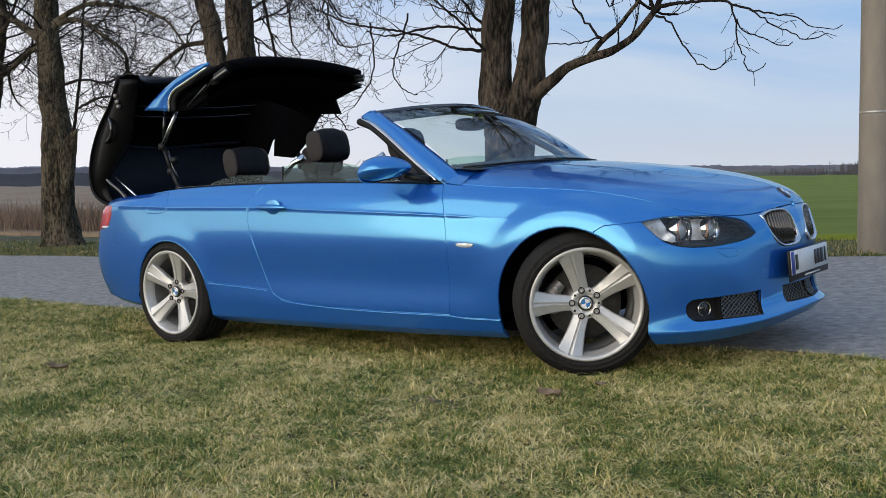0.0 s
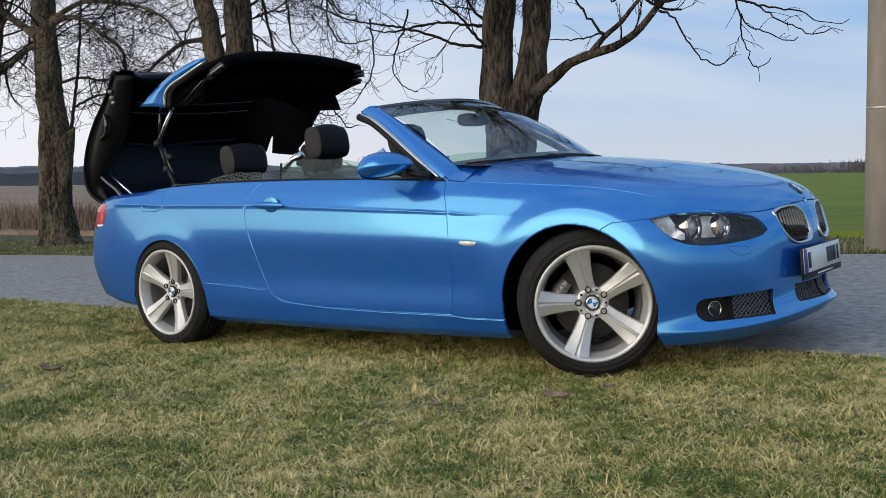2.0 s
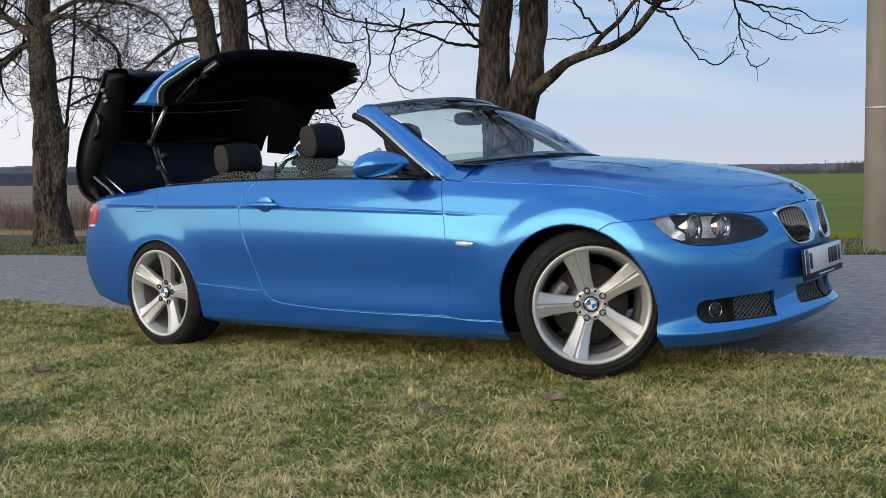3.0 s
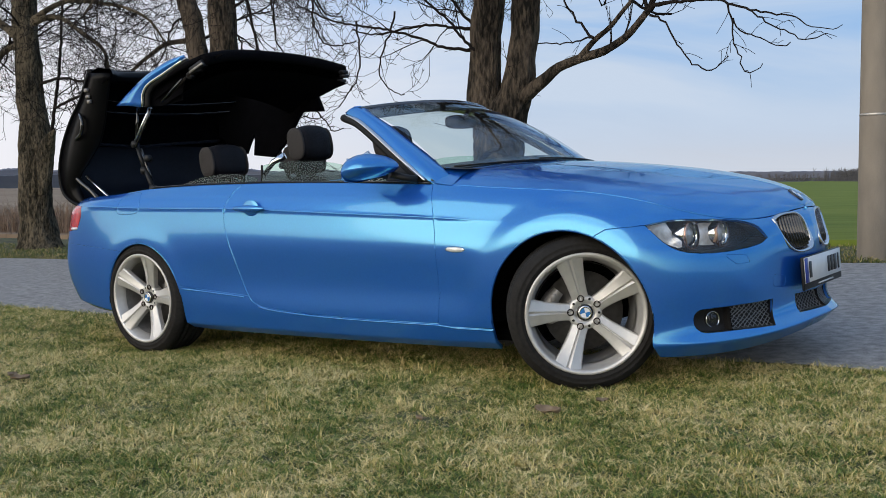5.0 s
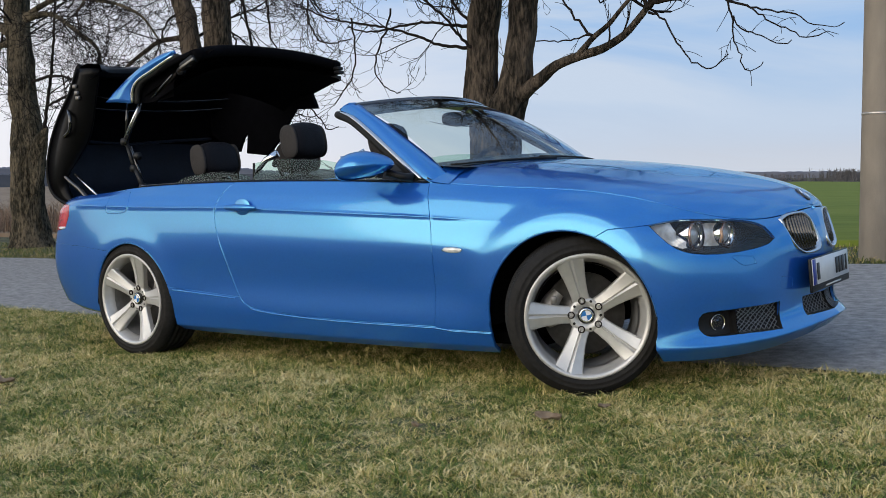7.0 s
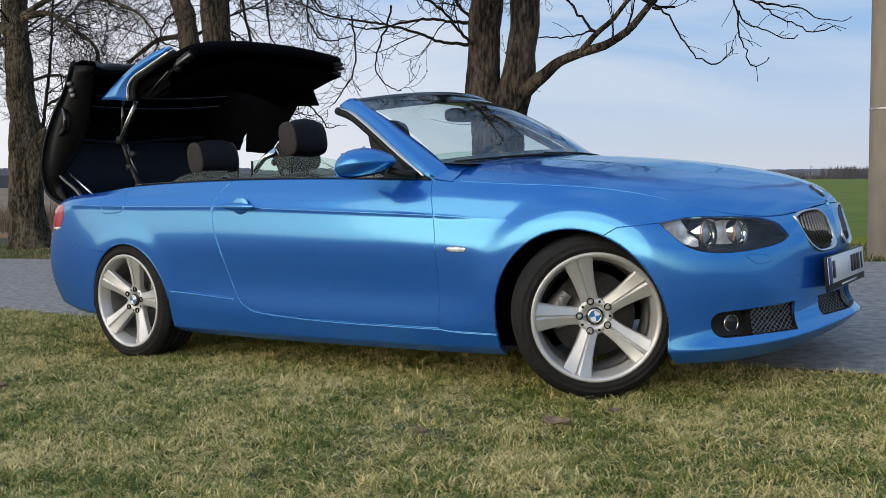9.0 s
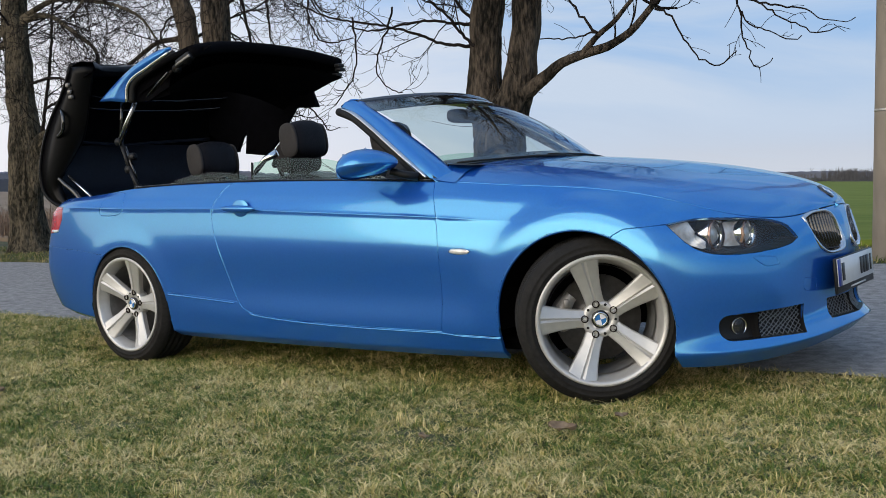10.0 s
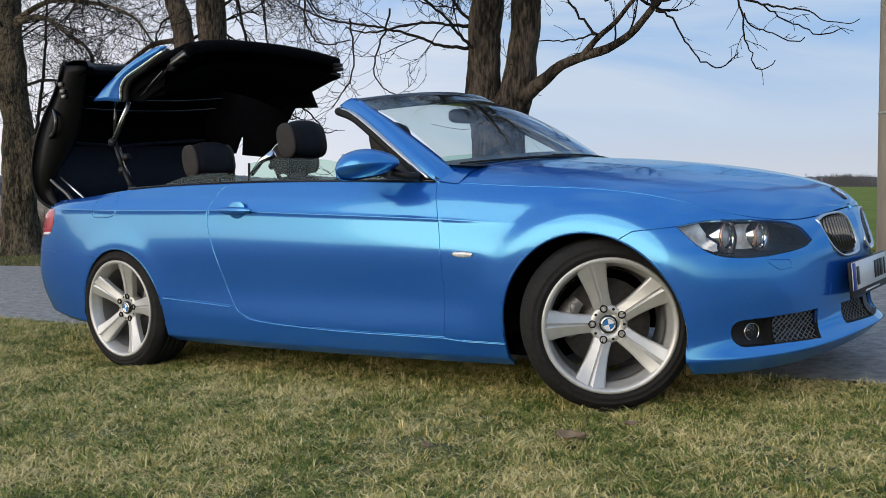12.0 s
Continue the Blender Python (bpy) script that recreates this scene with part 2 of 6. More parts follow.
def lathe_bm(profile, n=48, axis="y", at=(0, 0, 0), closed=False):
    """Turns (radius, height) pairs about an axis."""
    bm = bmesh.new()
    rings = []
    for r, h in profile:
        ring = []
        for k in range(n):
            a = 2 * math.pi * k / n
            c, s = r * math.cos(a), r * math.sin(a)
            p = (c, h, s) if axis == "y" else ((h, c, s) if axis == "x" else (c, s, h))
            ring.append(bm.verts.new(Vector(p) + Vector(at)))
        rings.append(ring)
    for a, b in zip(rings, rings[1:] + ([rings[0]] if closed else [])):
        for k in range(n):
            bm.faces.new((a[k], a[(k + 1) % n], b[(k + 1) % n], b[k]))
    bmesh.ops.remove_doubles(bm, verts=bm.verts, dist=1e-6)
    bmesh.ops.recalc_face_normals(bm, faces=bm.faces)
    return bm


def tube_bm(points, radius, n=8, cap=True):
    """A round bar along points; radius a number or one for each point."""
    pts = [Vector(p) for p in points]
    rad = radius if hasattr(radius, "__len__") else [radius] * len(pts)
    bm, rings, side = bmesh.new(), [], None
    for i, p in enumerate(pts):
        d = (pts[min(i + 1, len(pts) - 1)] - pts[max(i - 1, 0)]).normalized()
        side = (side - d * side.dot(d)).normalized() if side else d.orthogonal().normalized()
        up = d.cross(side)
        rings.append([bm.verts.new(p + (side * math.cos(2 * math.pi * k / n) + up * math.sin(2 * math.pi * k / n)) * rad[i]) for k in range(n)])
    for a, b in zip(rings, rings[1:]):
        for k in range(n):
            bm.faces.new((a[k], a[(k + 1) % n], b[(k + 1) % n], b[k]))
    if cap:
        bm.faces.new(rings[0][::-1])
        bm.faces.new(rings[-1])
    bm.normal_update()
    return bm


def mirrored(bm):
    bmesh.ops.scale(bm, vec=(1, -1, 1), verts=bm.verts)
    bmesh.ops.reverse_faces(bm, faces=bm.faces)
    return bm


def inside(poly, u, v):
    hit = False
    for (a, b), (c, d) in zip(poly, poly[1:] + poly[:1]):
        if (b > v) != (d > v) and u < (c - a) * (v - b) / (d - b) + a:
            hit = not hit
    return hit


UX, UQ, UY = Vector((1, 0, 0)), Vector((1, -1, 0)), Vector((0, 1, 0))
UPZ = Vector((0, 0, 1))


def carve(bm, poly, u, near=lambda c: True, closed=True):
    """Cuts the surface along a polygon given in (p.u, z), and returns the faces inside it."""
    pairs = list(zip(poly, poly[1:] + poly[:1])) if closed else list(zip(poly, poly[1:]))
    eps, reach = 0.004, 0.08
    pu, pv = [p[0] for p in poly], [p[1] for p in poly]

    def bounds(f):
        us, zs = [v.co.dot(u) for v in f.verts], [v.co.z for v in f.verts]
        return min(us), max(us), min(zs), max(zs)

    pool = {}
    for f in bm.faces:
        if near(f.calc_center_median()):
            k = bounds(f)
            if k[1] > min(pu) - reach and k[0] < max(pu) + reach and k[3] > min(pv) - reach and k[2] < max(pv) + reach:
                pool[f] = k
    for (a, b), (c, d) in pairs:
        lo_u, hi_u, lo_v, hi_v = min(a, c) - eps, max(a, c) + eps, min(b, d) - eps, max(b, d) + eps
        some = [f for f, k in pool.items() if k[1] > lo_u and k[0] < hi_u and k[3] > lo_v and k[2] < hi_v]
        if not some:
            continue
        no = (u * (d - b) - UPZ * (c - a))
        k = 1.0 / u.dot(u)
        got = bmesh.ops.bisect_plane(bm, geom=some + list({e for f in some for e in f.edges}) + list({v for f in some for v in f.verts}), dist=1e-5, plane_co=u * (a * k) + UPZ * b, plane_no=no)
        for e in got["geom_cut"]:
            for f in e.link_faces:
                pool[f] = bounds(f)
    return [f for f in pool if near(f.calc_center_median()) and inside(poly, f.calc_center_median().dot(u), f.calc_center_median().z)]


def take(bm, faces, keep=False):
    """Moves (or copies) faces into a new bmesh."""
    out, made = bmesh.new(), {}
    for f in faces:
        for v in f.verts:
            if v not in made:
                made[v] = out.verts.new(v.co)
        out.faces.new([made[v] for v in f.verts])
    if not keep:
        bmesh.ops.delete(bm, geom=list(faces), context="FACES")
    out.normal_update()
    return out


class Field:
    """The normals of a smooth surface, asked for at points on it."""

    def __init__(self, bm):
        bm.normal_update()
        self.p, self.n = np.array([v.co[:] for v in bm.verts]), np.array([v.normal[:] for v in bm.verts])

    def at(self, pts):
        pts = np.asarray(pts, float).reshape(-1, 3)
        out = np.zeros_like(pts)
        for k in range(0, len(pts), 400):
            q = pts[k:k + 400]
            d = np.maximum((q * q).sum(1)[:, None] + (self.p * self.p).sum(1)[None] - 2 * q @ self.p.T, 0)
            near = np.argpartition(d, 6, axis=1)[:, :6]
            w = 1 / (np.take_along_axis(d, near, 1) + 1e-5) ** 1.5
            out[k:k + 400] = (self.n[near] * w[..., None]).sum(1)
        return out / np.maximum(np.linalg.norm(out, axis=1, keepdims=True), 1e-9)


def even_normals(ob, field, side):
    """Shades a cut panel by the normals of the whole surface; its folded rim keeps its own."""
    me = ob.data
    co, vi = np.empty(len(me.vertices) * 3), np.empty(len(me.loops), dtype=np.int32)
    me.vertices.foreach_get("co", co)
    me.loops.foreach_get("vertex_index", vi)
    n = field.at(co.reshape(-1, 3) * [1, side, 1]) * [1, side, 1]
    per = n[vi]
    lips = me.attributes.get("lip")
    if lips:
        for p in me.polygons:
            if lips.data[p.index].value:
                per[p.loop_start:p.loop_start + p.loop_total] = 0
    me.normals_split_custom_set([tuple(v) for v in per])


def panel(bm, gap=0.0021, lip=0.012, field=None, edge=0.0022):
    """Draws a panel's rim back for the gap and folds it inwards."""
    bm.normal_update()
    mark = bm.faces.layers.int.new("lip")
    rim = [e for e in bm.edges if len(e.link_faces) == 1 and not all(abs(v.co.y) < 1e-3 for v in e.verts)]
    verts = {v for e in rim for v in e.verts}
    moves, normals, out = {}, {}, {}
    verts = list(verts)
    wanted = field.at([v.co[:] for v in verts]) if field else None
    for i, v in enumerate(verts):
        c = sum((f.calc_center_median() for f in v.link_faces), Vector()) / len(v.link_faces)
        across = Vector()
        for e in v.link_edges:
            if len(e.link_faces) == 1:
                t = (e.other_vert(v).co - v.co).normalized()
                d = e.link_faces[0].calc_center_median() - v.co
                across += (d - t * d.dot(t)).normalized()
        out[v] = across.normalized() if across.length > 1e-6 else (c - v.co).normalized()
        moves[v] = v.co + out[v] * gap
        normals[v] = v.normal.copy() if field is None else Vector(wanted[i])
        if abs(v.co.y) < 1e-3:
            moves[v].y = v.co.y
    for v, co in moves.items():
        v.co = co
    got = bmesh.ops.extrude_edge_only(bm, edges=rim)
    fresh = {g for g in got["geom"] if isinstance(g, bmesh.types.BMVert)}
    ring = [g for g in got["geom"] if isinstance(g, bmesh.types.BMEdge) and all(v in fresh for v in g.verts)]
    for nv in [g for g in got["geom"] if isinstance(g, bmesh.types.BMVert)]:
        old = next((e.other_vert(nv) for e in nv.link_edges if e.other_vert(nv) in moves), None)
        if old:
            normals[nv] = normals[old]
            nv.co = nv.co - out[old] * edge * 0.8 - normals[old] * edge
        for f in nv.link_faces:
            f[mark] = 1
    for e in ring:
        e.smooth = False
    got = bmesh.ops.extrude_edge_only(bm, edges=ring)
    for nv in [g for g in got["geom"] if isinstance(g, bmesh.types.BMVert)]:
        old = next((e.other_vert(nv) for e in nv.link_edges if e.other_vert(nv) in normals), None)
        if old:
            nv.co = nv.co - normals[old] * lip
        for f in nv.link_faces:
            f[mark] = 1
    bm.normal_update()
    return bm


def hollow(bm, shift):
    """A tray: the faces of bm pushed by shift, with walls back to the rim."""
    rim = [e for e in bm.edges if len(e.link_faces) == 1]
    start = {v: v.co.copy() for v in bm.verts}
    for v in bm.verts:
        v.co += shift
    for e in rim:
        e.smooth = False
    got = bmesh.ops.extrude_edge_only(bm, edges=rim)
    for nv in (g for g in got["geom"] if isinstance(g, bmesh.types.BMVert)):
        old = next((e.other_vert(nv) for e in nv.link_edges if e.other_vert(nv) in start), None)
        if old:
            nv.co = start[old]
    bm.normal_update()
    return bm


# ---- car body surfaces: rails of (x, half-width, z) from the tail's middle round to the nose ----
SX = (-3.30, -3.02, -2.76, -2.40, -2.00, -1.40, -0.70, -0.42, 0.0)


def rail(tail, side, nose):
    """tail and nose: (x, y, z) points; side: (y, z) at the stations SX."""
    side = [(x, y, z) for x, (y, z) in zip(SX, side)]
    if len(tail) == 4:
        side[0] = tail[3]
    return np.array(list(tail[:3]) + side + list(nose), float)


RAILS = [
    rail([(-3.73, 0, .26), (-3.69, .42, .26), (-3.53, .69, .24)],
         [(.775, .22), (.80, .20), (.80, .18), (.795, .148), (.795, .14), (.795, .135), (.795, .135), (.80, .14), (.80, .14)],
         [(.27, .79, .142), (.44, .64, .135), (.585, .42, .145), (.67, .2, .172), (.70, 0, .186)]),
    rail([(-3.80, 0, .30), (-3.76, .44, .30), (-3.60, .72, .28)],
         [(.818, .25), (.845, .22), (.85, .20), (.845, .18), (.84, .175), (.84, .17), (.84, .17), (.845, .175), (.848, .17)],
         [(.280, .838, .194), (.484, .692, .195), (.648, .452, .207), (.734, .216, .231), (.762, 0, .243)]),
    rail([(-3.82, 0, .40), (-3.78, .45, .40), (-3.63, .745, .38)],
         [(.84, .36), (.868, .35), (.872, .33), (.868, .30), (.866, .28), (.866, .262), (.868, .255), (.872, .25), (.875, .25)],
         [(.282, .836, .262), (.462, .674, .264), (.615, .44, .272), (.684, .21, .29), (.706, 0, .30)]),
    rail([(-3.83, 0, .50), (-3.79, .46, .50), (-3.645, .755, .49)],
         [(.85, .48), (.878, .47), (.886, .45), (.878, .43), (.868, .42), (.866, .41), (.870, .40), (.880, .40), (.886, .40)],
         [(.288, .842, .40), (.468, .680, .40), (.622, .445, .40), (.682, .21, .41), (.704, 0, .42)]),
    rail([(-3.82, 0, .62), (-3.78, .46, .62), (-3.635, .75, .615)],
         [(.848, .605), (.880, .60), (.890, .60), (.890, .60), (.889, .60), (.889, .59), (.890, .58), (.890, .57), (.887, .56)],
         [(.285, .840, .545), (.466, .675, .53), (.620, .44, .525), (.688, .21, .53), (.704, 0, .54)]),
    rail([(-3.79, 0, .74), (-3.75, .45, .75), (-3.59, .73, .795)],
         [(.835, .838), (.860, .830), (.873, .819), (.876, .808), (.876, .797), (.875, .764), (.872, .725), (.868, .705), (.856, .685)],
         [(.268, .812, .652), (.458, .655, .61), (.613, .43, .592), (.680, .205, .602), (.694, 0, .61)]),
    rail([(-3.75, 0, .85), (-3.71, .44, .855), (-3.545, .705, .855)],
         [(.80, .868), (.832, .870), (.842, .871), (.846, .864), (.847, .858), (.846, .835), (.842, .81), (.834, .787), (.816, .765)],
         [(.258, .770, .722), (.452, .635, .660), (.601, .42, .632), (.664, .2, .652), (.678, 0, .66)]),
    rail([(-3.71, 0, .895), (-3.67, .44, .897), (-3.50, .67, .885)],
         [(.765, .886), (.785, .898), (.80, .918), (.80, .925), (.80, .922), (.80, .905), (.795, .870), (.782, .843), (.765, .812)],
         [(.245, .725, .765), (.445, .612, .694), (.583, .41, .662), (.648, .195, .680), (.660, 0, .688)]),
]
# hood: from the shut line to the middle, at the stations from the windscreen to the nose
HOOD_IN = [  # (y, z) of the crest line beside the middle, for the nine last stations of the top rail
    (-.70, .60, .934), (-.42, .575, .914), (0.0, .575, .863), (.24, .54, .822), (.42, .44, .780), (.555, .32, .739), (.640, .16, .705), (.657, 0, .692)]
HOOD_MID = [(-.655, 0, .960), (-.42, 0, .942), (0.0, 0, .898), (.26, 0, .852), (.455, 0, .812), (.585, 0, .770), (.640, 0, .732), (.660, 0, .690)]


def spline(p, n):
    """A smooth curve through the rows of p, with n steps to each span."""
    p = np.asarray(p, float)
    q = np.concatenate([[2 * p[0] - p[1]], p, [2 * p[-1] - p[-2]]])
    d = np.maximum(np.linalg.norm(np.diff(q.reshape(len(q), -1), axis=0), axis=1), 1e-4) ** 0.5
    t = np.concatenate([[0], np.cumsum(d)])
    t = t.reshape(-1, *([1] * (q.ndim - 1)))
    out = []
    for i in range(1, len(q) - 2):
        s = t[i] + (t[i + 1] - t[i]) * np.linspace(0, 1, n, endpoint=False).reshape(-1, *([1] * (q.ndim - 1)))
        a1 = (t[i] - s) / (t[i] - t[i - 1]) * q[i - 1] + (s - t[i - 1]) / (t[i] - t[i - 1]) * q[i]
        a2 = (t[i + 1] - s) / (t[i + 1] - t[i]) * q[i] + (s - t[i]) / (t[i + 1] - t[i]) * q[i + 1]
        a3 = (t[i + 2] - s) / (t[i + 2] - t[i + 1]) * q[i + 1] + (s - t[i + 1]) / (t[i + 2] - t[i + 1]) * q[i + 2]
        b1 = (t[i + 1] - s) / (t[i + 1] - t[i - 1]) * a1 + (s - t[i - 1]) / (t[i + 1] - t[i - 1]) * a2
        b2 = (t[i + 2] - s) / (t[i + 2] - t[i]) * a2 + (s - t[i]) / (t[i + 2] - t[i]) * a3
        out.append((t[i + 1] - s) / (t[i + 1] - t[i]) * b1 + (s - t[i]) / (t[i + 1] - t[i]) * b2)
    return np.concatenate(out + [p[-1:]])


def fair(g, rounds, keep=()):
    """Evens out a grid of points along its columns; the first and last stay."""
    for _ in range(rounds):
        m = g.copy()
        m[:, 1:-1] = 0.5 * g[:, 1:-1] + 0.25 * (g[:, :-2] + g[:, 2:])
        g = m
    return g


def side_grid():
    """The flank from the lower edge up to the shoulder: rows of points, half-width positive."""
    across = np.stack([spline(r, 13) for r in RAILS])          # rails x columns
    across = fair(across, 28)
    under, side = spline(across[:2], 3), spline(across[1:6], 8)
    # a sharp fold along the lower edge too
    low = np.concatenate([under[:-1], under[-2:-1] * .12 + under[-1:] * .88, side[:1], side[1:2] * .12 + side[:1] * .88, side[1:]])
    high = spline(across[5:], 6)
    # a sharp fold along the crease: close rows on either side of it
    g = np.concatenate([low[:-1], (low[-2:-1] * .14 + low[-1:] * .86), high[:1], (high[1:2] * .14 + high[:1] * .86), high[1:]])
    k = len(low)
    run = np.clip((g[k, :, 0] + 3.35) / .15, 0, 1) * np.clip((-.34 - g[k, :, 0]) / .3, 0, 1)
    g[k, :, 1] += .0028 * run          # the pressed line along the flank
    g[k + 1:, :, 1] -= .0012 * run
    g[:, 0, 1] = g[:, -1, 1] = 0
    plan = fair(spline(RAILS[4], 13)[None], 28)[0]
    for cx, cz, r, flat, fade, share in ((-0.052, .30, .361, .040, .110, .66), (-2.745, .305, .315, .020, .100, .38)):   # flared lips of the wheel arches
        s = np.clip((np.hypot(g[..., 0] - cx, g[..., 2] - cz) - r - flat) / fade, 0, 1)
        s = share * (1 - s * s * (3 - 2 * s)) * (g[..., 1] > .5) * np.clip((g[..., 2] - .25) / .2, 0, 1)
        g[..., 1] += s * np.maximum(np.interp(g[..., 0], plan[:, 0], plan[:, 1]) + .010 - g[..., 1], 0)
    return g


def hood_grid():
    top = RAILS[7][9:].copy()
    r = np.stack([spline(p, 13) for p in (top, np.array(HOOD_IN), np.array(HOOD_MID))])
    edge = side_grid()[-1]
    edge = edge[len(edge) - r.shape[1]:]
    r = fair(r, 28)
    r[0] = edge
    bulge = (r[0] + r[1]) / 2 + [0, .004, .006]
    side = spline(np.stack([r[0], bulge, r[1]]), 7)
    top = spline(np.stack([r[1], r[1] * .7 + r[2] * .3 + [0, 0, .007], (r[1] + r[2]) / 2 + [0, 0, .007], r[2]]), 6)
    return np.concatenate([side[:-1], top])


# ================= ground, road, fields =================
def gz(x, y):
    """Height of the land: it rises along the road and away from the lawn, and levels out far off."""
    z = 0.0451 * 20 * math.tanh(x / 20) + 0.0301 * 9 * math.tanh(y / 9)
    r = math.hypot(x, y)
    if r > 85:      # beyond the dry field the land falls away into a valley
        s, a = min(1, (r - 85) / 500), min(1, max(0.12, (math.degrees(math.atan2(y, x)) % 360 - 116) / 14))
        z -= 26 * s * s * (3 - 2 * s) * a
    return z


def sheet(name, rows, cols, at, mat, lift=0.0, label="", category="", rough=0.0, freq=1.0, skirt=0.0):
    """A sheet over the land: at(u, v) gives x, y."""
    verts, faces = [], []
    for i in range(rows + 1):
        for j in range(cols + 1):
            x, y = at(i / rows, j / cols)
            verts.append((x, y, gz(x, y) + lift - (skirt if j == 0 else 0) + rough * noise.noise((x * freq, y * freq, 3.1))))
    for i in range(rows):
        for j in range(cols):
            a = i * (cols + 1) + j
            faces.append((a, a + 1, a + cols + 2, a + cols + 1))
    ob = link(name, mesh_of(name, verts, faces), mat)
    return tagged(ob, label, category, kind="structure")


m_lawn = material("lawn_soil", (0.020, 0.026, 0.008), 0.95, second=(0.100, 0.105, 0.042), scale=26, bump=0.7, bump_scale=60)
m_road = material("worn_asphalt", (0.158, 0.150, 0.144), 0.9, second=(0.385, 0.368, 0.350), scale=130, bump=0.6, bump_scale=150, rough_spread=0.08)
for nd in m_road.node_tree.nodes:      # pale chippings in dark binder
    if nd.type == "VALTORGB":
        nd.color_ramp.elements[0].position, nd.color_ramp.elements[1].position = 0.38, 0.64
m_brown = material("dry_field", (0.175, 0.115, 0.068), 0.95, second=(0.26, 0.19, 0.12), scale=1.6, bump=0.5, bump_scale=3)
m_green = material("winter_crop", (0.112, 0.155, 0.018), 0.95, second=(0.185, 0.215, 0.036), scale=0.7, bump=0.6, bump_scale=5, stretch=(1, 5, 1), spec=0.15)

NR = [0.0] + [0.2 * k for k in range(1, 61)] + [12 * (4000 / 12) ** (k / 60) for k in range(1, 61)]


def ground_bm():
    verts, faces, n = [(0, 0, gz(0, 0) - 0.01)], [], 144
    for r in NR[1:]:
        for k in range(n):
            a = 2 * math.pi * k / n
            x, y = r * math.cos(a) - 0.5, r * math.sin(a) - 1.0
            on_road = -0.13 + 0.064 * max(-x - 0.5, 0) < y < 4.5 - 0.06 * max(-x, 0) and -31 < x < 41
            verts.append((x, y, gz(x, y) + (0.018 * noise.noise((x * 1.3, y * 1.3, 0)) + 0.008 * noise.noise((x * 5, y * 5, 2)) - 0.004 if not on_road else -0.03)))
    for k in range(n):
        faces.append((0, 1 + k, 1 + (k + 1) % n))
    for i in range(len(NR) - 2):
        for k in range(n):
            a, b = 1 + i * n, 1 + (i + 1) * n
            faces.append((a + k, b + k, b + (k + 1) % n, a + (k + 1) % n))
    return mesh_of("ground", verts, faces)


ground = tagged(link("ground", ground_bm(), m_lawn), "short winter grass on uneven brown soil", "ground", kind="structure")


def near_edge(x):
    return -0.10 + 0.064 * max(-x - 0.5, 0)


def far_edge(x):
    return 4.42 - 0.06 * max(-x, 0)


def road_at(u, v):
    x = -30 + 70 * u
    near = near_edge(x) + 0.05 * noise.noise((x * 0.9, 1.0, 0)) + 0.05 * noise.noise((x * 4.2, 4.0, 0))
    far = far_edge(x) + 0.06 * noise.noise((x * 0.7, 9.0, 0))
    return x, near + (far - near) * v


road = sheet("road", 650, 24, road_at, m_road, 0.006, "narrow worn grey asphalt country road beside the lawn", "road", 0.012, 0.6)
brown_field = sheet("brown_field", 60, 60, lambda u, v: (-11.5 - 200 * u - 190 * v * v, 7.2 + 200 * v ** 2.2), m_brown, 0.05, "dry brown stubble field behind the trees", "field", 0.10, 0.25, 0.09)
green_field = sheet("green_field", 60, 60, lambda u, v: (-11.5 + 160 * u - 190 * v * v, 6.3 + 700 * v ** 2.4), m_green, 0.05, "green winter crop field beyond the road", "field", 0.05, 0.3, 0.09)


def blades(name, count, place, height, width, mat, label, seed, lean=0.6, lift=0.0):
    """Many grass blades in one mesh; place(rng, n) gives rows of x, y."""
    rng = np.random.default_rng(seed)
    xy = place(rng, count)
    n = len(xy)
    z = np.array([gz(x, y) for x, y in xy]) + lift
    a = rng.uniform(0, 2 * np.pi, n)
    h = height[0] + (height[1] - height[0]) * rng.beta(1.6, 3.2, n)
    h *= 1 + 0.5 * np.sin(xy[:, 0] * 23 + 2 * np.sin(xy[:, 1] * 9)) * np.sin(xy[:, 1] * 27 + 2 * np.sin(xy[:, 0] * 11))      # uneven growth
    w = rng.uniform(*width, n)
    tilt = rng.normal(0, lean, (n, 2)) * h[:, None]
    base = np.c_[xy, z]
    side = np.c_[np.cos(a), np.sin(a), np.zeros(n)] * w[:, None] / 2
    mid = base + np.c_[tilt * 0.35, h * 0.6]
    tip = base + np.c_[tilt, h * (1 - 0.25 * np.minimum(1, np.hypot(*tilt.T) / h))]
    v = np.stack([base - side, base + side, mid + side * 0.8, mid - side * 0.8, tip], 1).reshape(-1, 3)
    k = np.arange(n)[:, None] * 5
    loops = np.concatenate([k + [0, 1, 2, 3], k + [3, 2, 4]], 1).ravel()
    me = bpy.data.meshes.new(name)
    me.vertices.add(len(v))
    me.vertices.foreach_set("co", v.ravel())
    me.loops.add(len(loops))
    me.loops.foreach_set("vertex_index", loops.astype(np.int32))
    me.polygons.add(2 * n)
    starts = (np.arange(n)[:, None] * 7 + [0, 4]).ravel()
    me.polygons.foreach_set("loop_start", starts.astype(np.int32))
    me.update(calc_edges=True)
    ob = link(name, me, mat)
    return tagged(ob, label, "grass", kind="stuff")


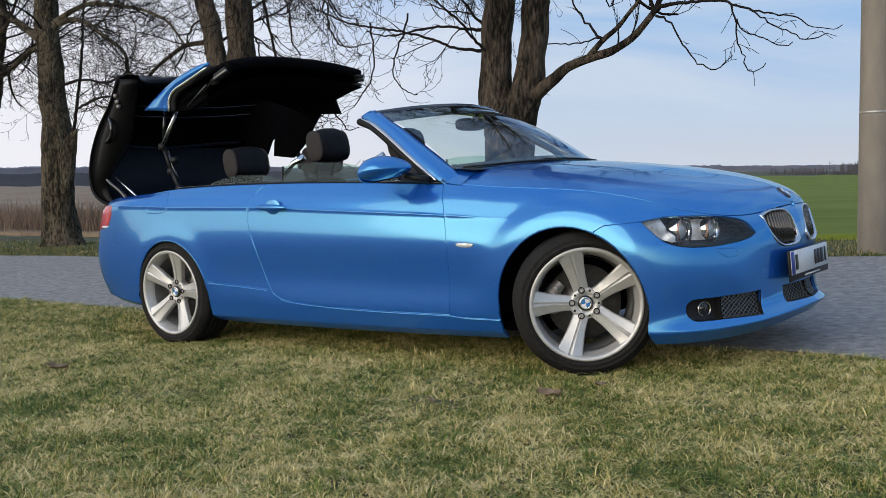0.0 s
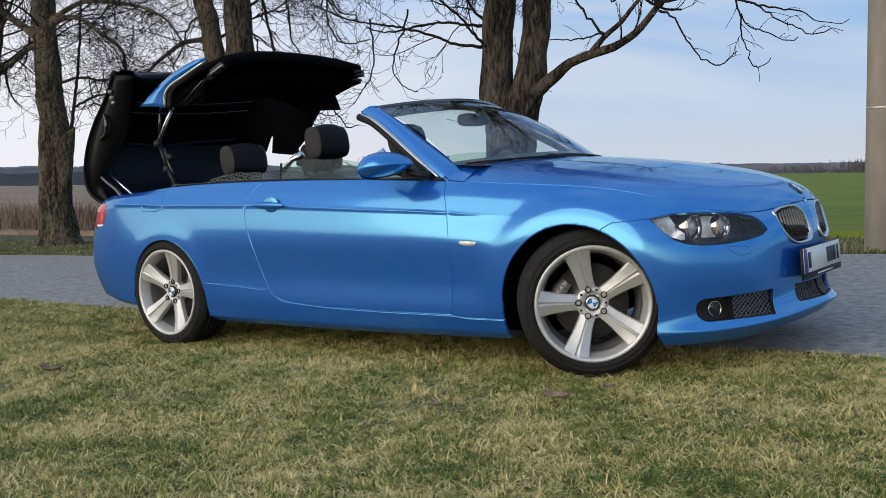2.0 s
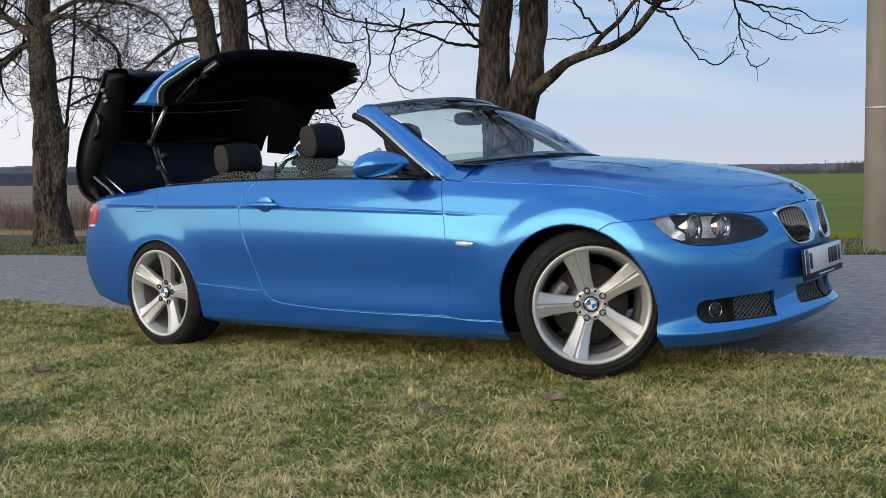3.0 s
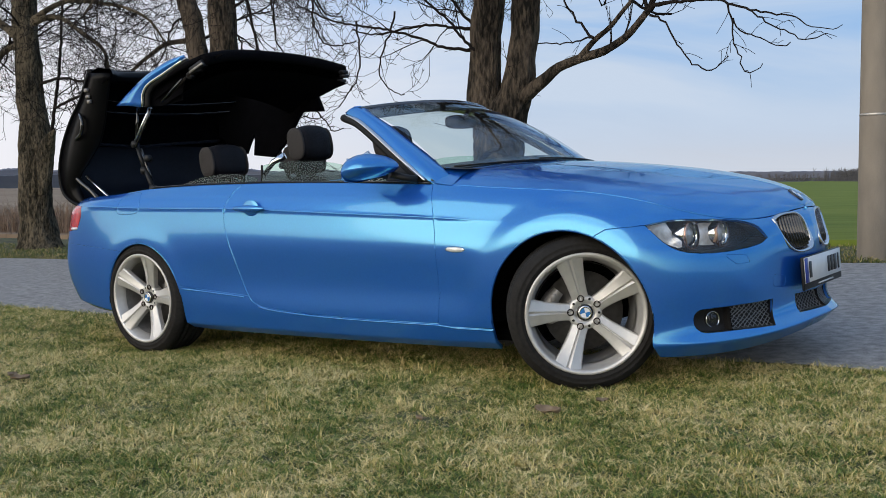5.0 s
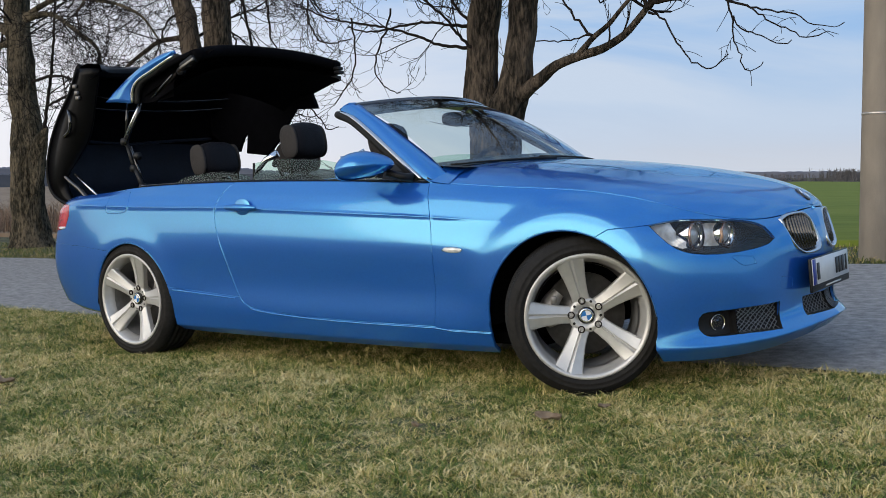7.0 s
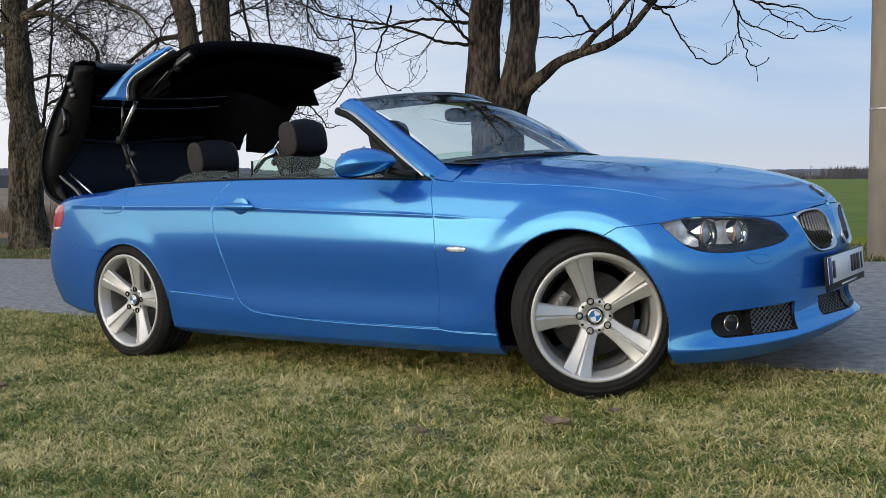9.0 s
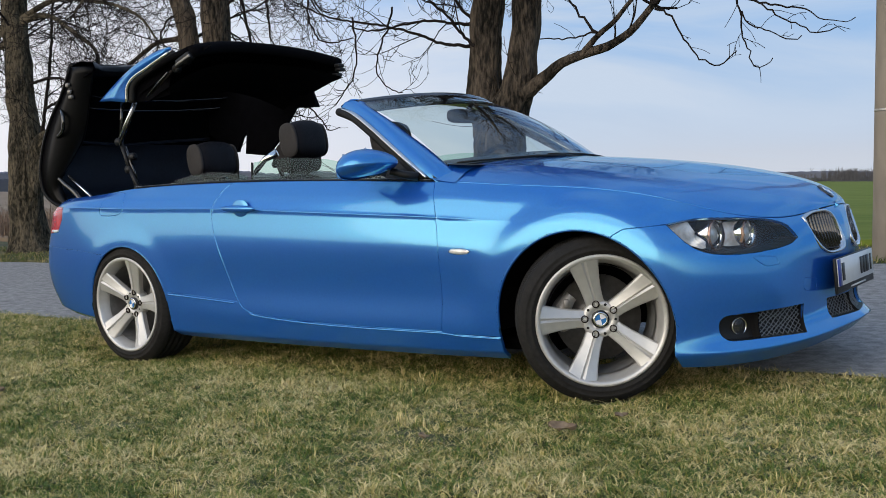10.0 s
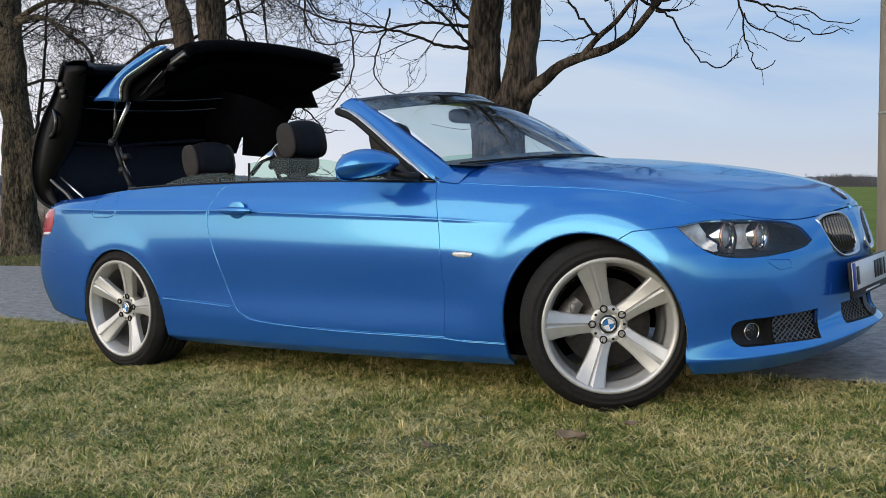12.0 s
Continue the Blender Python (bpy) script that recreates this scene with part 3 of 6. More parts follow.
def blade_material(name, stops, rough=0.6):
    """Each blade takes its colour by chance; broad patches shift it."""
    m = bpy.data.materials.new(name)
    m.use_nodes = True
    n, l = m.node_tree.nodes, m.node_tree.links
    p = n["Principled BSDF"]
    p.inputs["Roughness"].default_value = rough
    p.inputs["Specular IOR Level"].default_value = 0.25
    geo, co, ns = n.new("ShaderNodeNewGeometry"), n.new("ShaderNodeTexCoord"), n.new("ShaderNodeTexNoise")
    ns.inputs["Scale"].default_value, ns.inputs["Detail"].default_value = 2.3, 6
    l.new(co.outputs["Object"], ns.inputs["Vector"])
    ad = n.new("ShaderNodeMath")
    ad.operation = "MULTIPLY_ADD"
    ad.inputs[1].default_value = 1.25
    l.new(ns.outputs["Fac"], ad.inputs[0])
    clump = n.new("ShaderNodeTexNoise")
    clump.inputs["Scale"].default_value, clump.inputs["Detail"].default_value = 17, 2
    l.new(co.outputs["Object"], clump.inputs["Vector"])
    tuft = n.new("ShaderNodeMath")
    tuft.operation = "MULTIPLY_ADD"
    tuft.inputs[1].default_value = 1.1
    l.new(clump.outputs["Fac"], tuft.inputs[0])
    sub = n.new("ShaderNodeMath")
    sub.operation = "MULTIPLY_ADD"
    sub.inputs[1].default_value, sub.inputs[2].default_value = 0.76, -0.925
    l.new(geo.outputs["Random Per Island"], sub.inputs[0])
    l.new(sub.outputs[0], tuft.inputs[2])
    l.new(tuft.outputs[0], ad.inputs[2])
    r = n.new("ShaderNodeValToRGB")
    els = r.color_ramp.elements
    while len(els) < len(stops):
        els.new(0.5)
    for e, (pos, c) in zip(els, stops):
        e.position, e.color = pos, (*c, 1)
    l.new(ad.outputs[0], r.inputs["Fac"])
    l.new(r.outputs["Color"], p.inputs["Base Color"])
    return m


m_blade = blade_material("grass_blades", [(0.06, (0.040, 0.078, 0.011)), (0.38, (0.122, 0.185, 0.033)), (0.60, (0.275, 0.275, 0.068)), (0.76, (0.53, 0.43, 0.160)), (0.96, (0.80, 0.66, 0.33))])
m_verge = blade_material("verge_blades", [(0.08, (0.030, 0.050, 0.010)), (0.40, (0.075, 0.105, 0.022)), (0.70, (0.15, 0.155, 0.045)), (0.96, (0.36, 0.29, 0.13))])
m_straw = blade_material("straw_blades", [(0.1, (0.10, 0.075, 0.055)), (0.5, (0.22, 0.160, 0.115)), (0.9, (0.19, 0.125, 0.090))])
LAWN = [(-9.5, 0.55), (-7.2, -0.5), (-1.0, -3.9), (0.6, -3.1), (2.1, -1.7), (2.3, -0.05)]


def on_lawn(rng, n):
    out = []
    while sum(map(len, out)) < n:
        p = np.c_[rng.uniform(-9.5, 2.3, n), rng.uniform(-3.9, 0.5, n)]
        keep = np.zeros(n, bool)
        for (a, b), (c, d) in zip(LAWN, LAWN[1:] + LAWN[:1]):
            keep ^= ((b > p[:, 1]) != (d > p[:, 1])) & (p[:, 0] < (c - a) * (p[:, 1] - b) / (d - b) + a)
        edge = -0.08 + 0.064 * np.maximum(-p[:, 0] - 0.5, 0)
        keep &= p[:, 1] < edge + rng.normal(0, 0.03, n)
        keep &= ~((np.hypot(p[:, 0] + 0.0, p[:, 1] + 0.78) < 0.10) | (np.hypot(p[:, 0] + 2.76, p[:, 1] + 0.77) < 0.10))
        far = np.hypot(p[:, 0] - 2.0, p[:, 1] + 4.6)
        keep &= rng.random(n) < np.clip((4.2 / far) ** 1.1, 0, 1)
        out.append(p[keep])
    return np.concatenate(out)[:n]


lawn_grass = blades("lawn_grass", 400000, on_lawn, (0.008, 0.036), (0.0022, 0.0050), m_blade, "short patchy lawn grass, green with dry straw-coloured blades", 5, 1.45)


def tufts(rng, n):
    c = on_lawn(rng, 320)
    k = rng.integers(0, len(c), n)
    return c[k] + rng.normal(0, 0.028, (n, 2))


def on_verge(rng, n):
    x = rng.uniform(-24, 4, n)
    return np.c_[x, 4.45 - 0.06 * np.maximum(-x, 0) + 2.4 * rng.random(n) ** 1.4]


def round_lawn(rng, n):
    """The rest of the lawn, round the stretch that is seen."""
    p = np.c_[-1.0 + 10 * np.clip(rng.normal(0, 0.45, 2 * n), -1, 1), -0.25 - 10.5 * rng.random(2 * n) ** 1.35]
    return p[[not inside(LAWN, x, y) for x, y in p]][:n]


outer_grass = blades("outer_lawn_grass", 180000, round_lawn, (0.016, 0.050), (0.010, 0.020), m_blade, "short lawn grass around the lawn's edge", 15, 1.45)
tall = blades("grass_tufts", 9000, tufts, (0.022, 0.070), (0.0022, 0.0050), m_blade, "longer grass tufts in the lawn", 9, 0.6)
verge = blades("verge_grass", 42000, on_verge, (0.015, 0.065), (0.006, 0.012), m_verge, "rough grass on the far verge under the trees", 11)
reeds = blades("dry_reeds", 16000, lambda rng, n: np.c_[-26 + 17 * rng.random(n) ** 0.8, rng.normal(8.6, 0.7, n) + 0.5], (0.20, 0.80), (0.008, 0.02), m_straw, "dry brown reeds and weeds behind the verge", 12, 0.25)

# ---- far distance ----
# the blue-grey of distance haze is mixed into the ridges' colours
m_wood = material("hazed_woods", (0.105, 0.115, 0.155), 1.0, second=(0.15, 0.16, 0.20), scale=0.05, stretch=(1, 1, 3))
m_wood2 = material("hazed_pinewood", (0.060, 0.068, 0.092), 1.0, second=(0.085, 0.095, 0.12), scale=0.06, stretch=(1, 1, 3))
# far trees: bark lightened in colour to stand for haze
m_trees_far = material("hazed_bare_trees", (0.085, 0.078, 0.080), 1.0, second=(0.13, 0.118, 0.118), scale=0.3)


def ridge(name, radius, a0, a1, top, label, mat, seed, step=0.12):
    """A low wooded ridge along an arc, seen far off."""
    verts, faces, n = [], [], int((a1 - a0) / step)
    for k in range(n + 1):
        a = radians(a0 + (a1 - a0) * k / n)
        e = min(1, k / n * 8, (1 - k / n) * 8)
        h = -4 * (1 - e) + abs(top) * (math.copysign(0.6, top) + 0.5 * noise.noise((k * 0.035, seed, 0)) + 0.16 * noise.noise((k * 0.31, seed, 5)) + 0.10 * noise.noise((k * 1.3, seed, 7)))
        for d, z in ((0, -40.0), (0, h - abs(top) * 0.2), (14, h), (60, h * 1.02), (120, -40.0)):
            verts.append(((radius + d) * math.cos(a), (radius + d) * math.sin(a), z))
    for k in range(n):
        for j in range(4):
            b = k * 5 + j
            faces.append((b, b + 5, b + 6, b + 1))
    return tagged(link(name, mesh_of(name, verts, faces, False), mat), label, "woods", kind="structure")


ridge("wooded_ridge", 1500, 112, 182, 9.0, "wooded hills on the horizon, tinted blue-grey for haze", m_wood, 1.7, 0.06)
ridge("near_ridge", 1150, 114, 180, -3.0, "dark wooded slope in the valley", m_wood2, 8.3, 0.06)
ridge("low_horizon", 900, 60, 124, 3.0, "low woods along the horizon, haze in their colour", m_wood, 4.2)


# ================= roadside pole =================
m_concrete = material("weathered_concrete", (0.27, 0.232, 0.185), 0.9, second=(0.20, 0.172, 0.138), scale=9, bump=0.35, bump_scale=90, stretch=(1, 1, 0.35))
m_rustband = material("worn_steel_band", (0.45, 0.42, 0.38), 0.4, 0.8, spread=0.3, scale=30)
pole = tagged(new("concrete_pole"), "weathered round concrete utility pole standing on the road verge", "pole")
pole.matrix_world = Matrix.Translation((-0.258, 4.85, gz(-0.26, 4.85) - 0.02)) @ Matrix.Rotation(radians(-0.9), 4, "Y")
pb = lathe_bm([(0.142, -0.3), (0.141, 0.0), (0.134, 1.0), (0.122, 2.5), (0.108, 6.0), (0.098, 8.6), (0.0, 8.6)], 40, "z")
part("shaft", pb, m_concrete, pole)
part("band", lathe_bm([(0.130, 1.245), (0.1345, 1.247), (0.1345, 1.266), (0.130, 1.268)], 40, "z"), m_rustband, pole, "worn steel strap round the shaft")

# ================= bare trees =================
m_bark_pale = material("mossy_bark", (0.024, 0.021, 0.014), 0.95, second=(0.140, 0.114, 0.078), scale=30, bump=1.0, bump_scale=34, stretch=(1, 1, 0.4), spec=0.2)
m_bark = material("furrowed_bark", (0.014, 0.012, 0.009), 0.95, second=(0.118, 0.092, 0.068), scale=30, bump=1.0, bump_scale=34, stretch=(1, 1, 0.28), spec=0.2)
for nd in [*m_bark.node_tree.nodes, *m_bark_pale.node_tree.nodes]:
    if nd.type == "BUMP":
        nd.inputs["Distance"].default_value = 0.06
    if nd.type == "VALTORGB":
        nd.color_ramp.elements[0].position, nd.color_ramp.elements[1].position = 0.43, 0.60
m_twig = material("dark_twigs", (0.006, 0.0045, 0.004), 0.9, second=(0.017, 0.013, 0.011), scale=8, spec=0.2)


class Limbs:
    """Collects tapered round limbs into one mesh."""

    def __init__(self):
        self.v, self.f = [], []

    def tube(self, pts, rad, n, rough=0.0):
        base, side = len(self.v), None
        for i, p in enumerate(pts):
            d = (pts[min(i + 1, len(pts) - 1)] - pts[max(i - 1, 0)]).normalized()
            side = d.orthogonal().normalized() if side is None else (side - d * side.dot(d)).normalized()
            up = d.cross(side)
            for k in range(n):
                a = 2 * math.pi * k / n
                o = side * math.cos(a) + up * math.sin(a)
                r = rad[i]
                if rough:
                    q = p + o * r
                    r *= 1 + rough * (noise.noise(Vector((q.x * 3, q.y * 3, q.z * 1.4))) * 1.0 + 0.75 * noise.noise(Vector((q.x * 15, q.y * 15, q.z * 3.0))) - 0.55 * abs(noise.noise(Vector((q.x * 26, q.y * 26, q.z * 5.5)))))
                self.v.append(p + o * r)
        for i in range(len(pts) - 1):
            a, b = base + i * n, base + (i + 1) * n
            for k in range(n):
                self.f.append((a + k, a + (k + 1) % n, b + (k + 1) % n, b + k))

    def ob(self, name, mat, parent, label=""):
        return link(name, mesh_of(name, self.v, self.f), mat, parent, label)


def far_wood():
    """Bare trees far off: thin stems with fans of twigs, and brush at their feet."""
    rng, out = np.random.default_rng(3), Limbs()
    for _ in range(230):
        tall = rng.random() < 0.5
        a, d = radians(104.6 + rng.normal(0, 0.75) if tall else rng.uniform(102, 109.5)), rng.uniform(560, 640)
        h = rng.uniform(5.0, 7.4) if tall else rng.uniform(3.0, 4.6)
        p = Vector((d * math.cos(a), d * math.sin(a), gz(d * math.cos(a), d * math.sin(a))))
        out.tube([p, p + Vector((rng.normal(0, .2), 0, h))], [.16, .06], 3)
        for _ in range(9):
            z = h * rng.uniform(.15, .8)
            way = Vector((rng.normal(0, .6), rng.normal(0, .4), rng.uniform(.4, 1.0))) * h * .24
            out.tube([p + Vector((0, 0, z)), p + Vector((0, 0, z)) + way], [.11, .05], 3)
        for _ in range(5):
            q = p + Vector((rng.normal(0, 2.5), rng.normal(0, 2), 0))
            out.tube([q, q + Vector((rng.normal(0, .6), 0, rng.uniform(.9, 2.0)))], [.35, .08], 3)
    return out


tagged(far_wood().ob("far_wood", m_trees_far, None), "row of bare trees on the far field edge", "trees", kind="stuff")

def along(points, step):
    p = spline(np.array(points, float), 10)
    d = np.r_[0, np.cumsum(np.linalg.norm(np.diff(p[:, :3], axis=0), axis=1))]
    s = np.linspace(0, d[-1], max(2, int(d[-1] / step) + 1))
    return np.stack([np.interp(s, d, p[:, k]) for k in range(p.shape[1])], 1)


def twig(limbs, rng, p, d, length, r, depth, droop, least=-9.0):
    """A branch that hangs and turns up at its end, with side branches and short spurs."""
    n = max(3, int(length / (0.14, 0.10, 0.13, 0.16)[min(depth, 3)]))
    step, pts, rad = length / n, [p.copy()], [r]
    pos, way = p.copy(), d.normalized()
    for i in range(n):
        s = (i + 1) / n
        lift = droop * (-0.20 if s < 0.5 else 0.24) * (1.0 if depth < 3 else 0.45)
        if pos.z < least:
            lift = 1.2
        way = (way + Vector(rng.normal(0, 0.13, 3)) + Vector((0, 0, lift * min(1, 4 / n)))).normalized()
        pos = pos + way * step
        pts.append(pos.copy())
        rad.append(max(r * (1 - 0.72 * s), 0.0030))
        if depth > 0 and s > 0.12 and rng.random() < (0, 0.55, 0.80, 0.85)[depth]:
            out = Vector(rng.normal(0, 1, 3))
            out = (out - way * out.dot(way)).normalized()
            child = (way * rng.uniform(0.5, 1.0) + out * 0.8).normalized()
            size = (0, rng.uniform(0.06, 0.20), rng.uniform(0.25, 0.7), rng.uniform(0.5, 1.3))[depth]
            twig(limbs, rng, pos, child, min(size, length * 0.7), max(rad[-1] * rng.uniform(0.4, 0.62), 0.0040), depth - 1, droop, least)
    limbs.tube(pts, rad, 6 if r > 0.03 else (4 if r > 0.010 else 3))


def bare_tree(stems, limbs_in, seed, label, crown=1.0, droop=1.0, sprouts=10, limb_size=0.6, least=-9.0, sprays=(), webs=(), bark=None):
    """stems: lists of (x, y, z, radius); limbs_in: the same for the main limbs; the rest grows from them.
    sprays: single hanging branches with a few spurs; webs: branches that split into many hanging twigs."""
    rng = np.random.default_rng(seed)
    tree = tagged(new("bare_tree"), label, "tree", "trees along the road")
    x0, y0 = stems[0][0][:2]
    base = Vector((x0, y0, gz(x0, y0) - 0.05))
    tree.matrix_world = Matrix.Translation(base)
    trunk, crown_l = Limbs(), Limbs()
    for st in stems:
        a = along(st, 0.04)
        trunk.tube([Vector(q[:3]) - base for q in a], [q[3] for q in a], 64, 0.19)
        for q in a:      # knots and short sprouts
            if max(2.3, least) < q[2] < 5.2 and rng.random() < 0.115 * crown:
                ang = rng.uniform(0, 2 * math.pi)
                d = Vector((math.cos(ang), math.sin(ang), rng.uniform(0.15, 0.9)))
                twig(crown_l, rng, Vector(q[:3]) - base, d, rng.uniform(1.4, 2.8), rng.uniform(0.016, 0.030), 3, droop, least)
            elif 1.2 < q[2] and rng.random() < 0.008 * sprouts:
                ang = rng.uniform(0, 2 * math.pi)
                twig(crown_l, rng, Vector(q[:3]) - base, Vector((math.cos(ang), math.sin(ang), 0.3)), rng.uniform(0.3, 0.8), 0.006, 1, 0.5)
        top = a[-1]
        for _ in range(3):
            d = Vector(rng.normal(0, 0.7, 3)) + Vector((0, 0, 1))
            twig(crown_l, rng, Vector(top[:3]) - base, d, rng.uniform(1.4, 2.4), top[3] * 0.4, 3, droop, least)
    for lm in limbs_in:
        a = along(lm, 0.09)
        a[:, 3] *= np.interp(np.linspace(0, 1, len(a)), [0, .3, 1], [1.0, limb_size, limb_size])
        pts = [Vector(q[:3]) - base for q in a]
        trunk.tube(pts, [q[3] for q in a], 12, 0.10)
        for i, q in enumerate(a):
            s = i / len(a)
            if q[2] > max(2.2, least) and s > 0.1 and rng.random() < 0.30:
                d = (pts[min(i + 1, len(pts) - 1)] - pts[max(i - 1, 0)]).normalized() + Vector(rng.normal(0, 0.8, 3))
                twig(crown_l, rng, pts[i], d, rng.uniform(0.7, 1.4), max(q[3] * 0.30, 0.009), 3, droop, least)
            elif s > 0.25 and rng.random() < (0.17 if q[2] < 2.7 else 0.25):
                d = (pts[min(i + 1, len(pts) - 1)] - pts[i - 1]).normalized() + Vector(rng.normal(0, 0.75, 3))
                twig(crown_l, rng, pts[i], d, rng.uniform(0.25, 0.65), max(q[3] * 0.30, 0.006), 2, droop, least)
        d = (pts[-1] - pts[-3]).normalized()
        for _ in range(3):
            twig(crown_l, rng, pts[-1], d + Vector(rng.normal(0, 0.5, 3)), rng.uniform(0.5, 0.9), q[3] * 0.7, 2, droop, least)
    for run, thick in [(r, False) for r in sprays] + [(r, True) for r in webs]:
        a = along(run, 0.05)
        pts = [Vector(q[:3]) - base + Vector(rng.normal(0, .006, 3)) for q in a]
        crown_l.tube(pts, [max(q[3] * .9, .0034) for q in a], 6)
        for i in range(2, len(pts)):
            d = (pts[i] - pts[i - 2]).normalized()
            out = Vector((rng.normal(0, 1), rng.normal(0, .6), rng.normal(.1, 1)))
            out = (d * rng.uniform(.5, 1) + (out - d * out.dot(d)).normalized() * .8).normalized()
            if thick and rng.random() < .15:
                twig(crown_l, rng, pts[i], out, rng.uniform(.25, 1.0), max(a[i][3] * .5, .0045), 2, droop)
            elif rng.random() < .26:
                twig(crown_l, rng, pts[i], out, rng.uniform(.06, .26), .0042, 1 if rng.random() < .4 else 0, -.6)
    trunk.ob("trunk", bark or m_bark, tree, "dark furrowed bark")
    crown_l.ob("crown", m_twig, tree, "leafless drooping twigs")
    return tree


TREE = "bare tree with dark furrowed bark"
# the tree behind the windscreen: two stems from one foot, a long limb over the road
near_stems = [
    [(-4.43, 5.30, -0.09, 0.382), (-4.43, 5.30, 0.14, 0.318), (-4.43, 5.30, 0.64, 0.279), (-4.42, 5.30, 1.15, 0.272), (-4.36, 5.30, 1.40, 0.239), (-4.24, 5.30, 1.64, 0.194), (-4.14, 5.30, 1.89, 0.171), (-4.11, 5.30, 2.13, 0.164), (-4.09, 5.30, 2.43, 0.157), (-4.08, 5.30, 2.74, 0.151), (-4.02, 5.30, 3.45, 0.134), (-3.97, 5.30, 4.28, 0.109)],
    [(-4.48, 5.30, 1.28, 0.222), (-4.56, 5.30, 1.56, 0.197), (-4.61, 5.30, 1.85, 0.181), (-4.60, 5.30, 2.16, 0.178), (-4.59, 5.30, 2.47, 0.174), (-4.56, 5.30, 2.78, 0.170), (-4.57, 5.30, 3.53, 0.157), (-4.57, 5.30, 4.38, 0.125)]]
near_limbs = [
    [(-4.10, 5.28, 1.70, 0.105), (-3.96, 5.28, 1.78, 0.077), (-3.83, 5.28, 1.86, 0.067), (-3.66, 5.28, 1.98, 0.054), (-3.49, 5.28, 2.04, 0.051), (-3.28, 5.28, 2.09, 0.047), (-3.12, 5.28, 2.12, 0.044), (-2.96, 5.28, 2.19, 0.042), (-2.83, 5.28, 2.27, 0.040), (-2.71, 5.28, 2.39, 0.037), (-2.61, 5.28, 2.50, 0.034)],
    [(-3.35, 5.25, 2.09, 0.036), (-3.20, 5.25, 2.24, 0.029), (-3.01, 5.25, 2.37, 0.026), (-2.89, 5.25, 2.50, 0.023), (-2.77, 5.25, 2.62, 0.020), (-2.58, 5.25, 2.87, 0.014)],
    [(-4.58, 5.30, 3.0, .06), (-5.1, 5.2, 3.5, .05), (-5.9, 5.1, 3.7, .035), (-6.7, 5.0, 3.6, .02)],
    [(-4.02, 5.30, 3.3, .07), (-3.4, 5.1, 3.9, .055), (-2.6, 5.0, 4.3, .04), (-1.8, 4.9, 4.6, .02)],
    [(-4.57, 5.30, 3.4, .06), (-5.2, 5.4, 4.2, .05), (-5.9, 5.5, 4.7, .03), (-6.6, 5.5, 4.9, .015)],
    [(-4.05, 5.30, 3.3, .07), (-3.9, 4.6, 4.0, .055), (-3.6, 3.8, 4.6, .04), (-3.2, 3.1, 5.0, .02)],
    [(-4.55, 5.30, 3.6, .07), (-4.7, 4.6, 4.4, .055), (-5.0, 3.8, 5.0, .04), (-5.3, 3.2, 5.3, .02)],
    [(-4.00, 5.30, 3.9, .07), (-3.2, 5.3, 4.8, .055), (-2.4, 5.3, 5.6, .04), (-1.6, 5.2, 6.1, .02)],
    [(-3.98, 5.30, 4.2, .06), (-4.1, 5.1, 5.2, .05), (-4.2, 4.9, 6.2, .035), (-4.3, 4.7, 7.0, .02)]]
